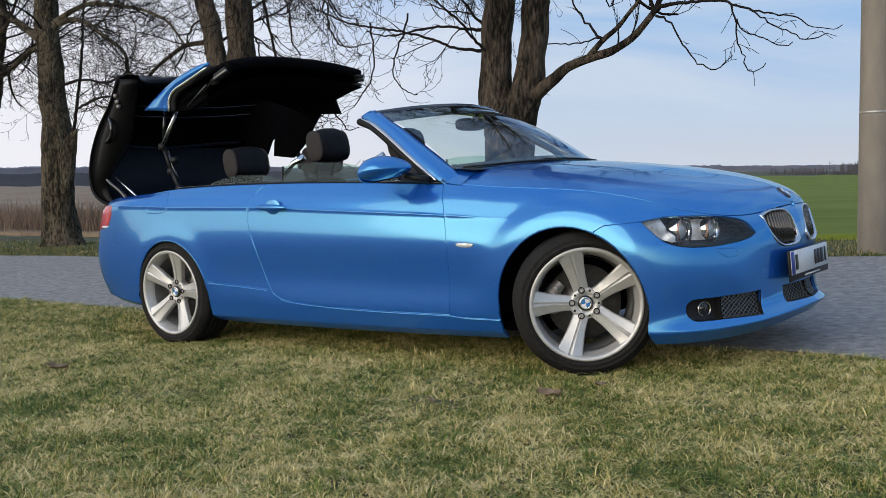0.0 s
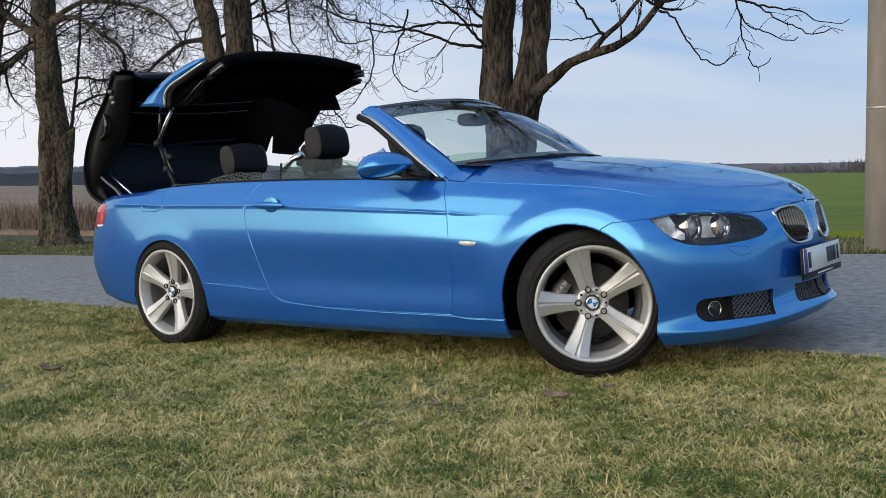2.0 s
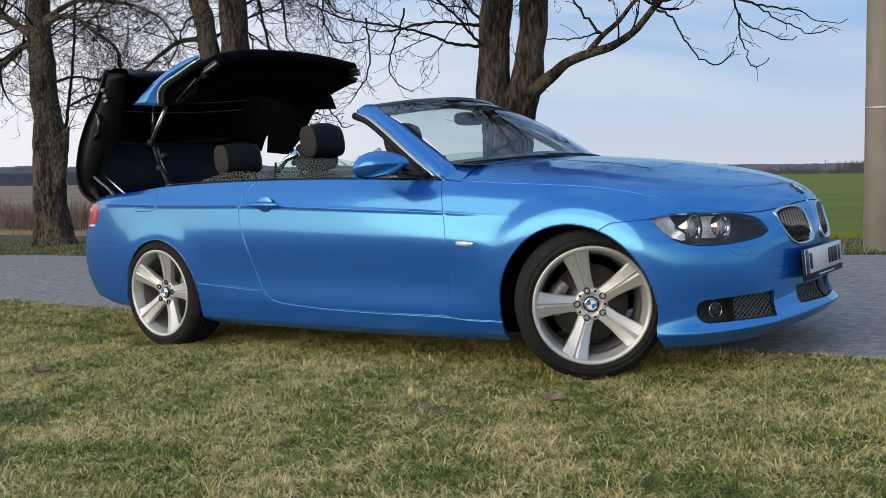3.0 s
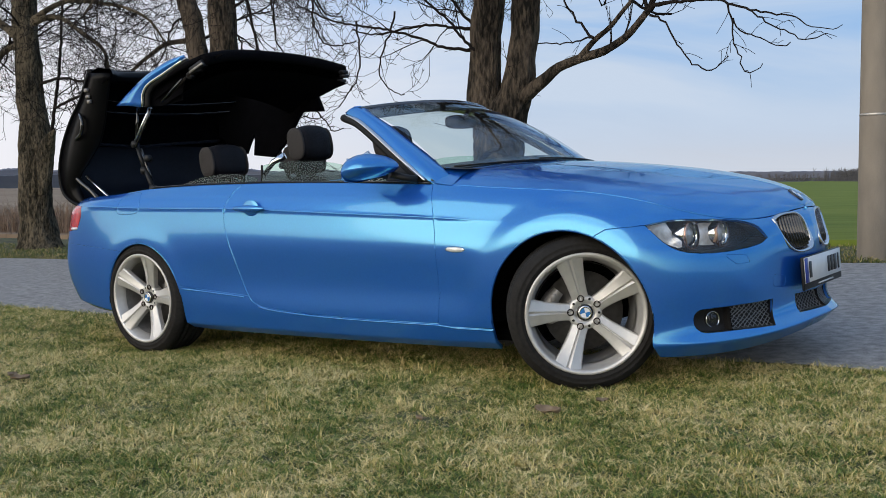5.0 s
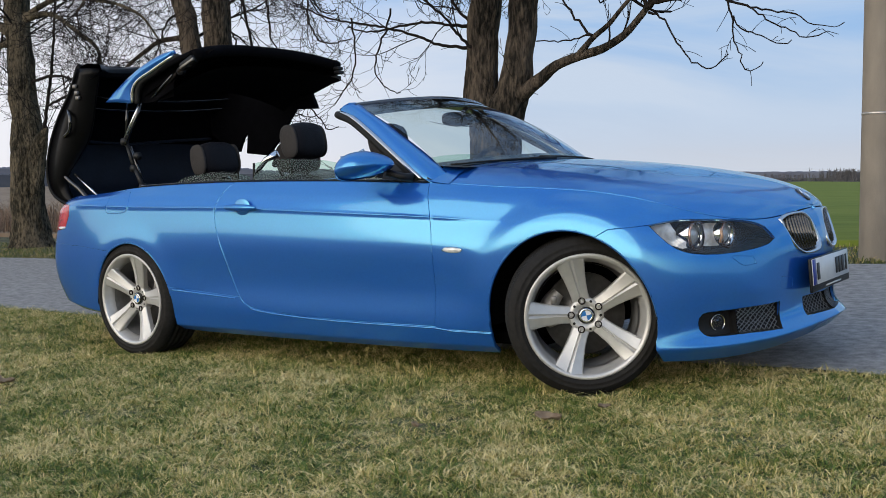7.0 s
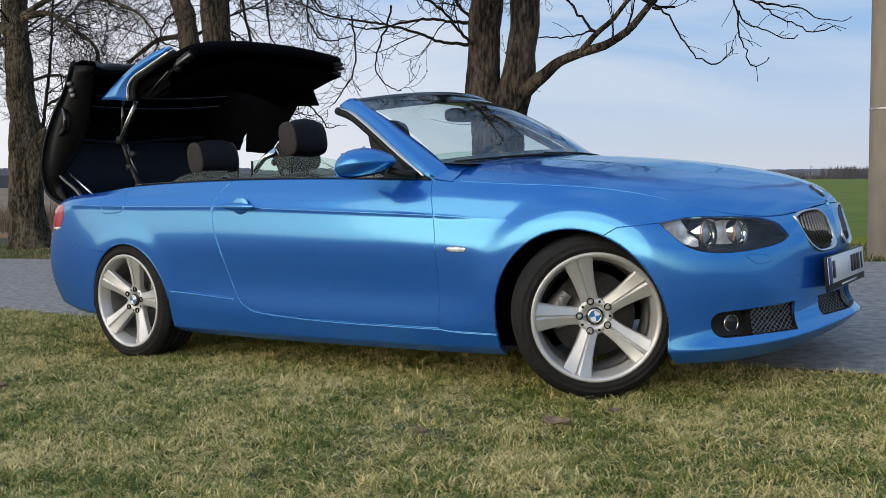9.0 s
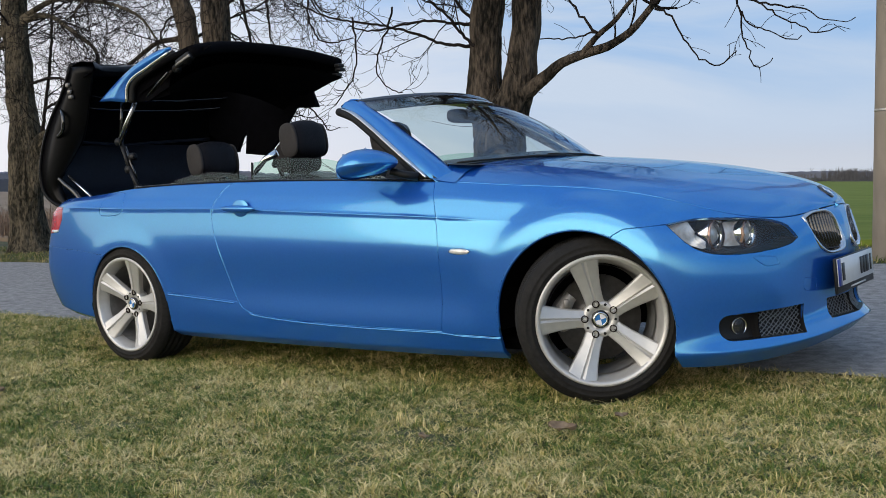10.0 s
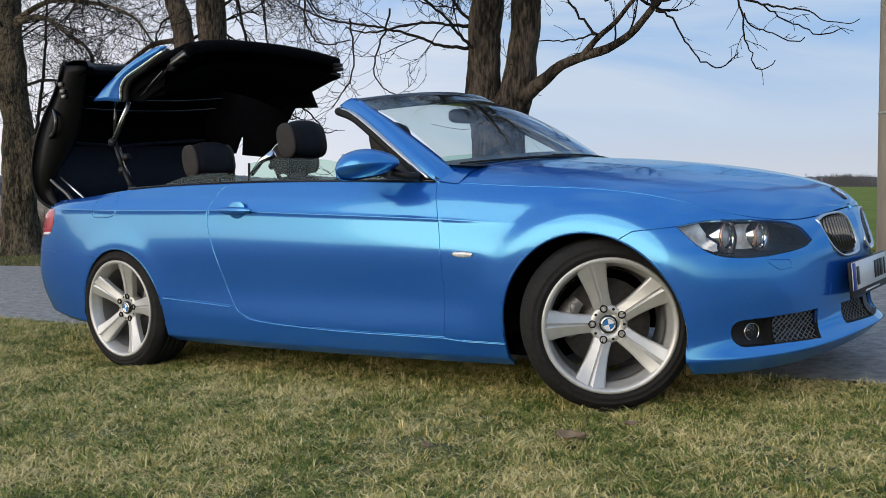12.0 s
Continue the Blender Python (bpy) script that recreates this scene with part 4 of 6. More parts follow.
near_sprays = [
    [(-2.61, 5.28, 2.50, 0.034), (-2.48, 5.25, 2.55, 0.025), (-2.26, 5.23, 2.55, 0.019), (-1.91, 5.20, 2.53, 0.016), (-1.73, 5.17, 2.48, 0.015), (-1.50, 5.14, 2.39, 0.012), (-1.27, 5.12, 2.33, 0.009), (-1.06, 5.09, 2.28, 0.008), (-0.95, 5.06, 2.20, 0.006), (-0.81, 5.03, 2.15, 0.005), (-0.68, 5.01, 2.14, 0.004), (-0.62, 4.98, 2.16, 0.004)],
    [(-3.20, 5.22, 2.26, 0.018), (-3.36, 5.22, 2.42, 0.015), (-3.46, 5.22, 2.55, 0.013), (-3.54, 5.22, 2.67, 0.012), (-3.63, 5.22, 2.86, 0.009)],
    [(-3.19, 5.22, 2.26, 0.012), (-3.39, 5.22, 2.24, 0.009), (-3.62, 5.22, 2.23, 0.008), (-3.85, 5.22, 2.26, 0.007)],
    [(-2.56, 5.20, 2.45, 0.017), (-2.46, 5.20, 2.40, 0.013), (-2.37, 5.20, 2.33, 0.011), (-2.31, 5.20, 2.21, 0.011), (-2.24, 5.20, 2.11, 0.010), (-2.15, 5.20, 2.00, 0.009), (-2.07, 5.20, 1.92, 0.008), (-1.95, 5.20, 1.87, 0.008), (-1.88, 5.20, 1.86, 0.007), (-1.81, 5.20, 1.91, 0.006), (-1.73, 5.20, 1.98, 0.005)],
    [(-1.71, 5.10, 2.48, 0.012), (-1.68, 5.10, 2.35, 0.011), (-1.65, 5.10, 2.24, 0.010), (-1.66, 5.10, 2.14, 0.009), (-1.62, 5.10, 2.03, 0.008), (-1.57, 5.10, 1.96, 0.007), (-1.56, 5.10, 1.85, 0.007), (-1.49, 5.10, 1.80, 0.006), (-1.41, 5.10, 1.82, 0.005), (-1.35, 5.10, 1.88, 0.005)],
    [(-1.47, 5.00, 2.38, 0.010), (-1.36, 5.00, 2.30, 0.009), (-1.28, 5.00, 2.23, 0.008), (-1.10, 5.00, 2.14, 0.007), (-0.97, 5.00, 2.06, 0.006), (-0.85, 5.00, 2.07, 0.006), (-0.75, 5.00, 2.11, 0.004)],
    [(-1.64, 5.05, 2.32, 0.009), (-1.57, 5.05, 2.20, 0.008), (-1.46, 5.05, 2.14, 0.007), (-1.30, 5.05, 2.07, 0.006), (-1.17, 5.05, 2.02, 0.006), (-1.08, 5.05, 2.05, 0.005)]]
near_webs = [
    [(-4.71, 5.25, 2.23, 0.029), (-4.82, 5.20, 2.25, 0.022), (-5.07, 5.15, 2.29, 0.019), (-5.38, 5.10, 2.41, 0.018), (-5.67, 5.05, 2.49, 0.016), (-6.06, 5.00, 2.58, 0.015), (-6.41, 4.95, 2.65, 0.013), (-6.77, 4.90, 2.77, 0.012), (-7.10, 4.85, 2.93, 0.010)],
    [(-4.69, 5.20, 2.47, 0.025), (-4.94, 5.15, 2.50, 0.018), (-5.22, 5.10, 2.55, 0.016), (-5.55, 5.05, 2.52, 0.015), (-5.80, 5.00, 2.49, 0.013), (-6.01, 4.95, 2.48, 0.010), (-6.23, 4.90, 2.56, 0.008)],
    [(-4.68, 5.20, 2.49, 0.025), (-4.86, 5.20, 2.67, 0.019), (-4.97, 5.20, 2.81, 0.018), (-5.21, 5.20, 3.02, 0.016)],
    [(-4.61, 5.10, 2.22, 0.022), (-4.78, 5.10, 2.37, 0.019), (-4.98, 5.10, 2.58, 0.017), (-5.18, 5.10, 2.74, 0.016), (-5.42, 5.10, 2.93, 0.013)],
    [(-6.21, 4.95, 2.64, 0.013), (-6.17, 4.95, 2.36, 0.011), (-6.17, 4.95, 2.10, 0.010), (-6.26, 4.95, 1.91, 0.009), (-6.42, 4.95, 1.74, 0.007), (-6.48, 4.95, 1.65, 0.006)],
    [(-5.67, 5.00, 2.72, 0.013), (-5.73, 5.00, 2.50, 0.012), (-5.85, 5.00, 2.28, 0.011), (-5.90, 5.00, 2.02, 0.009), (-5.72, 5.00, 1.82, 0.008), (-5.53, 5.00, 1.76, 0.006)],
    [(-6.88, 4.90, 2.95, 0.014), (-6.85, 4.90, 2.68, 0.012), (-6.68, 4.90, 2.43, 0.011), (-6.41, 4.90, 2.38, 0.009), (-6.19, 4.90, 2.41, 0.007)]]
bare_tree(near_stems, near_limbs, 21, TREE + ", two stems, one long limb", 1.9, 0.9, 14, 1.0, 2.95, near_sprays, near_webs)
# the tree behind the boot: two stems that part above the car
fork_stems = [
    [(-9.27, 5.50, -0.13, 0.480), (-9.27, 5.50, 0.11, 0.368), (-9.27, 5.50, 0.75, 0.350), (-9.25, 5.50, 1.22, 0.334), (-9.26, 5.50, 1.59, 0.341), (-9.27, 5.50, 1.95, 0.348), (-9.17, 5.50, 2.24, 0.236), (-9.12, 5.50, 2.55, 0.200), (-9.14, 5.50, 2.86, 0.196), (-9.16, 5.50, 3.25, 0.192), (-9.15, 5.50, 4.17, 0.179), (-9.05, 5.50, 5.52, 0.131)],
    [(-9.37, 5.50, 1.70, 0.199), (-9.53, 5.50, 2.02, 0.176), (-9.62, 5.50, 2.34, 0.160), (-9.68, 5.50, 2.59, 0.148), (-9.77, 5.50, 3.05, 0.149), (-9.88, 5.50, 3.32, 0.145), (-10.07, 5.50, 4.29, 0.137), (-10.13, 5.50, 5.72, 0.105)]]
fork_limbs = [
    [(-9.73, 5.40, 2.73, 0.052), (-9.86, 5.40, 2.73, 0.039), (-10.26, 5.40, 2.71, 0.033), (-10.61, 5.40, 2.57, 0.029), (-10.90, 5.40, 2.44, 0.027), (-11.28, 5.40, 2.20, 0.025), (-11.66, 5.40, 2.05, 0.023), (-12.13, 5.40, 1.88, 0.019), (-12.45, 5.40, 1.93, 0.012)],
    [(-9.1, 5.4, 3.6, .07), (-8.4, 5.2, 3.9, .05), (-7.6, 5.1, 3.7, .035), (-7.0, 5.0, 3.1, .018)],
    [(-9.9, 5.4, 3.6, .06), (-10.5, 5.2, 3.9, .05), (-11.1, 5.1, 3.7, .03), (-11.6, 5.0, 3.2, .015)]]
fork_webs = [
    [(-9.82, 5.40, 3.06, 0.020), (-10.05, 5.40, 2.99, 0.016), (-10.15, 5.40, 2.85, 0.014), (-10.26, 5.40, 2.62, 0.012), (-10.48, 5.40, 2.39, 0.010)],
    [(-8.38, 5.20, 3.31, 0.027), (-8.26, 5.20, 2.90, 0.020), (-8.16, 5.20, 2.56, 0.019), (-8.07, 5.20, 2.29, 0.017), (-8.00, 5.20, 2.05, 0.015), (-7.79, 5.20, 2.01, 0.014), (-7.52, 5.20, 1.86, 0.013), (-7.16, 5.20, 1.68, 0.012), (-6.99, 5.20, 1.55, 0.010), (-6.82, 5.20, 1.38, 0.008), (-6.65, 5.20, 1.41, 0.006)],
    [(-8.65, 5.30, 2.21, 0.021), (-8.37, 5.30, 2.06, 0.017), (-8.08, 5.30, 1.99, 0.015), (-7.80, 5.30, 1.81, 0.012), (-7.53, 5.30, 1.57, 0.010), (-7.35, 5.30, 1.60, 0.007)],
    [(-8.59, 5.20, 2.73, 0.017), (-8.47, 5.20, 2.64, 0.014), (-8.43, 5.20, 2.44, 0.010), (-8.36, 5.20, 2.27, 0.008)],
    [(-8.47, 5.10, 3.04, 0.022), (-8.31, 5.10, 3.11, 0.018), (-8.10, 5.10, 3.18, 0.018), (-7.84, 5.10, 3.14, 0.016), (-7.74, 5.10, 2.85, 0.014), (-7.70, 5.10, 2.56, 0.012), (-7.55, 5.10, 2.37, 0.009)]]
bare_tree(fork_stems, fork_limbs, 34, TREE + " forking low into two stems", 0.55, 1.2, 16, 1.0, -9.0, (), fork_webs)
# the tree left of the car, with a broken stub low on its trunk
stub_stems = [
    [(-13.36, 5.30, -0.47, 0.424), (-13.38, 5.30, -0.28, 0.323), (-13.40, 5.30, -0.01, 0.286), (-13.43, 5.30, 0.45, 0.267), (-13.44, 5.30, 0.91, 0.248), (-13.44, 5.30, 1.37, 0.229), (-13.49, 5.30, 1.83, 0.216), (-13.53, 5.30, 2.28, 0.206), (-13.57, 5.30, 2.74, 0.202), (-13.61, 5.30, 3.19, 0.197), (-13.62, 5.30, 3.65, 0.183), (-13.61, 5.30, 4.72, 0.182), (-13.59, 5.30, 6.31, 0.153)],
    [(-13.06, 5.20, 0.50, 0.081), (-13.03, 5.20, 0.82, 0.117), (-13.00, 5.20, 1.14, 0.140), (-12.90, 5.20, 1.36, 0.108), (-12.80, 5.20, 1.46, 0.058), (-12.72, 5.20, 1.53, 0.018)]]
stub_limbs = [
    [(-13.24, 5.20, 3.24, 0.058), (-12.81, 5.20, 3.30, 0.044), (-12.44, 5.20, 3.24, 0.039), (-12.08, 5.20, 3.06, 0.035), (-11.80, 5.20, 2.91, 0.030), (-11.46, 5.20, 2.72, 0.027), (-11.36, 5.20, 2.59, 0.025), (-11.34, 5.20, 2.40, 0.021)],
    [(-13.23, 5.20, 3.29, 0.054), (-12.72, 5.20, 3.44, 0.043), (-12.23, 5.20, 3.50, 0.038), (-11.47, 5.20, 3.39, 0.032), (-10.89, 5.20, 3.27, 0.022), (-10.34, 5.20, 3.04, 0.018), (-10.01, 5.20, 2.71, 0.013)],
    [(-13.56, 5.20, 2.98, 0.079), (-14.02, 5.20, 3.24, 0.065), (-14.46, 5.20, 3.45, 0.056), (-15.01, 5.20, 3.70, 0.047), (-15.58, 5.20, 3.93, 0.042), (-16.59, 5.20, 4.17, 0.033)],
    [(-13.56, 5.20, 2.93, 0.060), (-13.95, 5.20, 2.88, 0.050), (-14.32, 5.20, 2.73, 0.046), (-14.66, 5.20, 2.60, 0.041)],
    [(-13.6, 5.3, 4.0, .07), (-12.8, 5.1, 4.4, .05), (-11.9, 5.0, 4.2, .035), (-11.3, 5.0, 3.6, .018)]]
stub_webs = [
    [(-12.84, 5.20, 1.40, 0.036), (-12.74, 5.20, 1.75, 0.029), (-12.64, 5.20, 2.15, 0.027), (-12.54, 5.20, 2.58, 0.024), (-12.46, 5.20, 3.18, 0.022), (-12.40, 5.20, 3.69, 0.017)],
    [(-11.08, 5.00, 2.57, 0.022), (-11.09, 5.00, 2.37, 0.020), (-10.88, 5.00, 2.20, 0.016), (-10.68, 5.00, 2.00, 0.013), (-10.44, 5.00, 1.64, 0.010)],
    [(-12.93, 5.10, 2.25, 0.029), (-12.39, 5.10, 2.32, 0.024), (-11.76, 5.10, 2.24, 0.021), (-11.38, 5.10, 2.31, 0.018), (-11.16, 5.10, 2.40, 0.014)],
    [(-12.37, 5.00, 1.86, 0.024), (-11.86, 5.00, 1.99, 0.021), (-11.40, 5.00, 2.03, 0.018), (-10.96, 5.00, 2.19, 0.016), (-10.60, 5.00, 2.26, 0.011)]]
bare_tree(stub_stems, stub_limbs, 55, TREE + ", single trunk with a broken stub", 0.6, 1.2, 12, 1.0, -9.0, (), stub_webs, m_bark_pale)
lean_stems = [
    [(-17.48, 5.60, -0.19, 0.232), (-16.86, 5.60, 0.74, 0.193), (-16.39, 5.60, 1.32, 0.167), (-16.00, 5.60, 1.89, 0.148), (-15.76, 5.60, 2.37, 0.136), (-15.71, 5.60, 2.80, 0.125), (-15.59, 5.60, 3.11, 0.103), (-15.49, 5.60, 3.53, 0.086), (-15.48, 5.60, 4.17, 0.075), (-15.79, 5.60, 5.47, 0.054)]]
lean_limbs = [
    [(-15.53, 5.50, 2.57, 0.075), (-15.22, 5.50, 2.64, 0.064), (-15.59, 5.50, 2.89, 0.054), (-15.99, 5.50, 3.00, 0.038), (-16.39, 5.50, 3.08, 0.033)],
    [(-15.6, 5.6, 3.3, .07), (-15.1, 5.5, 3.5, .055), (-14.6, 5.4, 3.9, .03)],
    [(-15.6, 5.6, 3.0, .07), (-16.2, 5.5, 3.2, .05), (-17.0, 5.4, 3.0, .03), (-17.6, 5.4, 2.5, .015)]]
bare_tree(lean_stems, lean_limbs, 77, TREE + ", leaning trunk", 1.3, 1.2, 10)


# ================= the car =================
car = tagged(new("convertible_car"), "metallic blue convertible, roof half folded, boot lid raised, on grass", "car")
car.matrix_world = Matrix(((0.99898, -0.00136, -0.04503, 0), (0.0, 0.99955, -0.03015, 0), (0.04505, 0.03011, 0.99853, 0), (0, 0, 0, 1)))

HEAD = [(-0.511, .670), (-0.456, .622), (-0.388, .580), (-0.294, .556), (-0.123, .547), (.062, .555), (.184, .569), (.237, .588), (.182, .634), (.112, .656), (-.015, .671), (-.190, .680), (-.361, .684)]
KIDNEY = [(.318, .655), (.270, .670), (.200, .676), (.125, .671), (.082, .645), (.058, .585), (.056, .545), (.075, .522), (.140, .512), (.215, .515), (.268, .540), (.300, .595)]
FOG = [(-.268, .308), (-.245, .321), (-.205, .325), (-.049, .328), (-.043, .233), (-.165, .233), (-.235, .239), (-.268, .262), (-.274, .288)]
GRILL_SIDE = [(-.046, .328), (.258, .336), (.252, .232), (-.040, .233)]
GRILL_MID = [(-.01, .335), (.215, .335), (.222, .262), (-.01, .262)]
DOOR = [(-1.93, .94), (-1.996, .892), (-2.035, .825), (-2.044, .780), (-2.042, .730), (-2.029, .678), (-1.988, .561), (-1.950, .430), (-1.925, .372), (-1.890, .322), (-1.841, .297), (-1.75, .283), (-1.60, .271), (-1.291, .257), (-.95, .252), (-.702, .250), (-.690, .37), (-.684, .488), (-.688, .662), (-.716, .786), (-.775, .94)]
FLAP = [(-2.942, .792), (-2.938, .850), (-2.925, .890), (-2.900, .904), (-2.815, .904), (-2.780, .897), (-2.765, .880), (-2.742, .815), (-2.755, .795), (-2.79, .785), (-2.915, .784)]
SILL = [(-2.43, .385), (-1.93, .347), (-1.80, .36), (-.78, .32), (-.70, .2395), (-.40, .238), (-.36, .05), (-2.5, .05)]
WASHER = [(-.064, .530), (-.052, .534), (.073, .526), (.089, .499), (.020, .494), (-.009, .502)]
TOW = [(.261, .425), (.270, .431), (.348, .427), (.369, .416), (.357, .382), (.279, .384), (.260, .395)]
BUMPER_R = [(-3.95, .640), (-3.40, .612), (-3.16, .598), (-2.90, .574), (-2.90, .0), (-3.95, .0)]
BUMPER_F = [(.085, .625), (.105, .640), (.145, .661), (.26, .669), (.50, .672), (.56, .80), (.90, .80), (.90, .0), (.085, .0)]
LAMP_R = [(-3.95, .845), (-3.42, .843), (-3.335, .838), (-3.345, .775), (-3.40, .700), (-3.55, .690), (-3.95, .69)]


def eased(points, n=3):
    """The same outline with its corners drawn as curves."""
    return [tuple(map(float, p)) for p in spline(np.array(points), n)]


HEAD = eased(HEAD[:8], 2) + eased(HEAD[7:] + HEAD[:1], 2)[1:-1]
KIDNEY = eased(KIDNEY + KIDNEY[:1], 3)[:-1]
DOOR = eased(DOOR[:16], 2) + eased(DOOR[16:], 2)
FOG = eased(FOG[:4], 3) + eased(FOG[4:] + FOG[:1], 3)[:-1]
FLAP = eased(FLAP + FLAP[:1], 2)[:-1]


def arch(cx, cz, r, drop=0.5):
    pts = [(cx + r * math.cos(radians(a)), cz + r * math.sin(radians(a))) for a in range(-12, 193, 5)]
    return [(pts[0][0] + 0.012, cz - drop)] + pts + [(pts[-1][0] - 0.012, cz - drop)]


FRONT_ARCH, REAR_ARCH = arch(-0.052, .30, .364), arch(-2.745, .305, .318)


def cylinder_points(cx, cz, r, y, a0, a1, n):
    return [(cx + r * math.cos(radians(a0 + (a1 - a0) * k / n)), y, cz + r * math.sin(radians(a0 + (a1 - a0) * k / n))) for k in range(n + 1)]


def emit(name, bm, side, mat, parent=car, label="", gap=True, lip=0.010, field=None):
    if gap:
        panel(bm, lip=lip, field=field)
    if side < 0:
        mirrored(bm)
    ob = part(name, bm, mat, parent, label)
    if field:
        even_normals(ob, field, side)
    return ob


def flank(side):
    """One half of the outer skin, cut into its panels."""
    bm = grid_bm(side_grid(), 1)
    field = Field(bm)
    wide = lambda c: c.y > 0.5
    for poly in (FRONT_ARCH, REAR_ARCH):
        take(bm, carve(bm, poly, UX, wide)).free()
    lens = take(bm, carve(bm, HEAD, UQ, lambda c: c.x > 0.1))
    take(bm, carve(bm, KIDNEY, UY, lambda c: c.x > 0.5)).free()
    fog = take(bm, carve(bm, FOG, UQ, lambda c: c.x > 0.3 and c.z < 0.4))
    mesh_s = take(bm, carve(bm, GRILL_SIDE, UQ, lambda c: c.x > 0.4 and c.z < 0.4))
    mesh_m = take(bm, carve(bm, GRILL_MID, UY, lambda c: c.x > 0.5 and c.z < 0.4))
    lamp = take(bm, carve(bm, LAMP_R, UX, lambda c: c.x < -3.2))
    inner = bm.copy()
    inner.normal_update()
    for v, k in zip(list(inner.verts), field.at([v.co[:] for v in inner.verts])):
        v.co -= Vector(k) * 0.016
        v.co.y = max(v.co.y, 0)
    emit("inner_shell", inner, side, M["black"], gap=False)
    door = take(bm, carve(bm, DOOR, UX, wide))
    doors = emit("door", door, side, M["paint"], label="closed blue door", field=field)
    if side < 0:
        emit("fuel_flap", take(bm, carve(bm, FLAP, UX, wide)), side, M["paint"], label="rounded fuel flap", field=field)
    emit("sill", panel(take(bm, carve(bm, SILL, UX, wide)), 0.0022, .012, field, .0030), side, M["paint"], gap=False, field=field)
    def skin(x, z):
        d = np.hypot(field.p[:, 0] - x, field.p[:, 2] - z) + 9 * (field.p[:, 1] < .5)
        k = np.argpartition(d, 4)[:4]
        w = 1 / (d[k] + 1e-4)
        return float((field.p[k, 1] * w).sum() / w.sum())
    for cx, cz, r, a0, a1 in ((-.052, .30, .3625, 4, 184), (-2.745, .305, .3165, 6, 176)):
        ring = np.array([(cx + r * math.cos(radians(a)), skin(cx + (r + .012) * math.cos(radians(a)), cz + (r + .012) * math.sin(radians(a))), cz + r * math.sin(radians(a))) for a in np.linspace(a0, a1, 61)])
        for _ in range(12):
            ring[1:-1, 1] = .5 * ring[1:-1, 1] + .25 * (ring[:-2, 1] + ring[2:, 1])
        emit("arch_lip", tube_bm([Vector(p) - Vector((0, .0055, 0)) for p in ring], .0065, 8), side, M["paint"], gap=False)
    low = [p for p in DOOR if p[0] > -1.86 and p[1] < .32] + [(-.60, .2405), (-.41, .2395)]
    for run in (low, [(-2.41, .3795), (-2.2, .364), (-2.05, .3535), (-1.945, .3455)]):
        xs = np.linspace(run[0][0], run[-1][0], 70)
        zs = np.interp(xs, [p[0] for p in run], [p[1] for p in run]) - .0085
        ys = np.array([skin(x, z + .0005) for x, z in zip(xs, zs)])
        for _ in range(30):
            ys[1:-1] = .5 * ys[1:-1] + .25 * (ys[:-2] + ys[2:])
        emit("sill_bead", tube_bm(list(zip(xs, ys - .0005, zs)), .0046, 8), side, M["paint"], gap=False)
    emit("rear_bumper", take(bm, carve(bm, BUMPER_R, UX, lambda c: c.x < -2.9)), side, M["paint"], label="right half of the rear bumper" if side < 0 else "left half of the rear bumper", field=field)
    for nm, poly, label in (("washer_cover", WASHER, "small headlight washer cover"), ("tow_cover", TOW, "small square tow eye cover")):
        cover = take(bm, carve(bm, poly, UQ, lambda c: c.x > .4 and c.z < .56))
        emit(nm, panel(cover, 0.0002, .006, field, .001), side, M["paint"], label=label, gap=False, field=field)
    emit("front_bumper", take(bm, carve(bm, BUMPER_F, UX, lambda c: c.x > 0.05)), side, M["paint"], label="right half of the front bumper" if side < 0 else "left half of the front bumper", field=field)
    fender = take(bm, [f for f in bm.faces if f.calc_center_median().x > -0.80])
    emit("front_wing", fender, side, M["paint"], field=field)
    emit("rear_quarter", bm, side, M["paint"], field=field)
    # headlight
    box = hollow(take(lens, list(lens.faces), keep=True), Vector((-0.085, -0.045, 0)))
    unit = emit("headlight", box, side, M["housing"], gap=False, label="clear-lens twin headlight with black housing")
    emit("lens", panel(lens, 0.002, 0.006, field), side, M["lens"], unit, gap=False, field=field)
    for (x, y, z, r, lab) in ((.392, .622, .618, .056, "projector"), (.474, .512, .614, .050, "projector")):
        d = Vector((1.0, .10, 0)).normalized()
        rot = Vector((0, 1, 0)).rotation_difference(d).to_matrix().to_4x4()
        for nm, prof, mat in (("bezel", [(r, -.05), (r * 1.06, .008), (r * .98, .014), (r * .84, .004), (r * .80, -.03)], M["chrome"]), ("projector", [(0, .010), (r * .4, .006), (r * .62, -.004), (r * .80, -.024)], M["bulb"]), ("ring", [(r * 1.07, .004), (r * 1.10, .010), (r * 1.04, .016), (r * .98, .014)], M["copper"]), ("bulb_bowl", [(r * .80, -.02), (r * .5, -.045), (0, -.05)], M["reflector"])):
            b = lathe_bm(prof, 32)
            bmesh.ops.transform(b, matrix=Matrix.Translation((x, y, z)) @ rot, verts=b.verts)
            emit(nm, b, side, mat, unit, gap=False)
    # chrome bowl at the outer end of the lamp
    b = spline(np.array([[(.225, .768, .664), (.262, .735, .672), (.315, .68, .672)], [(.262, .765, .638), (.285, .72, .635), (.33, .665, .640)], [(.318, .742, .600), (.325, .695, .602), (.355, .645, .608)], [(.375, .70, .572), (.372, .665, .572), (.385, .625, .575)]]), 4)
    emit("reflector", grid_bm(b, 1), side, M["reflector"], unit, gap=False)
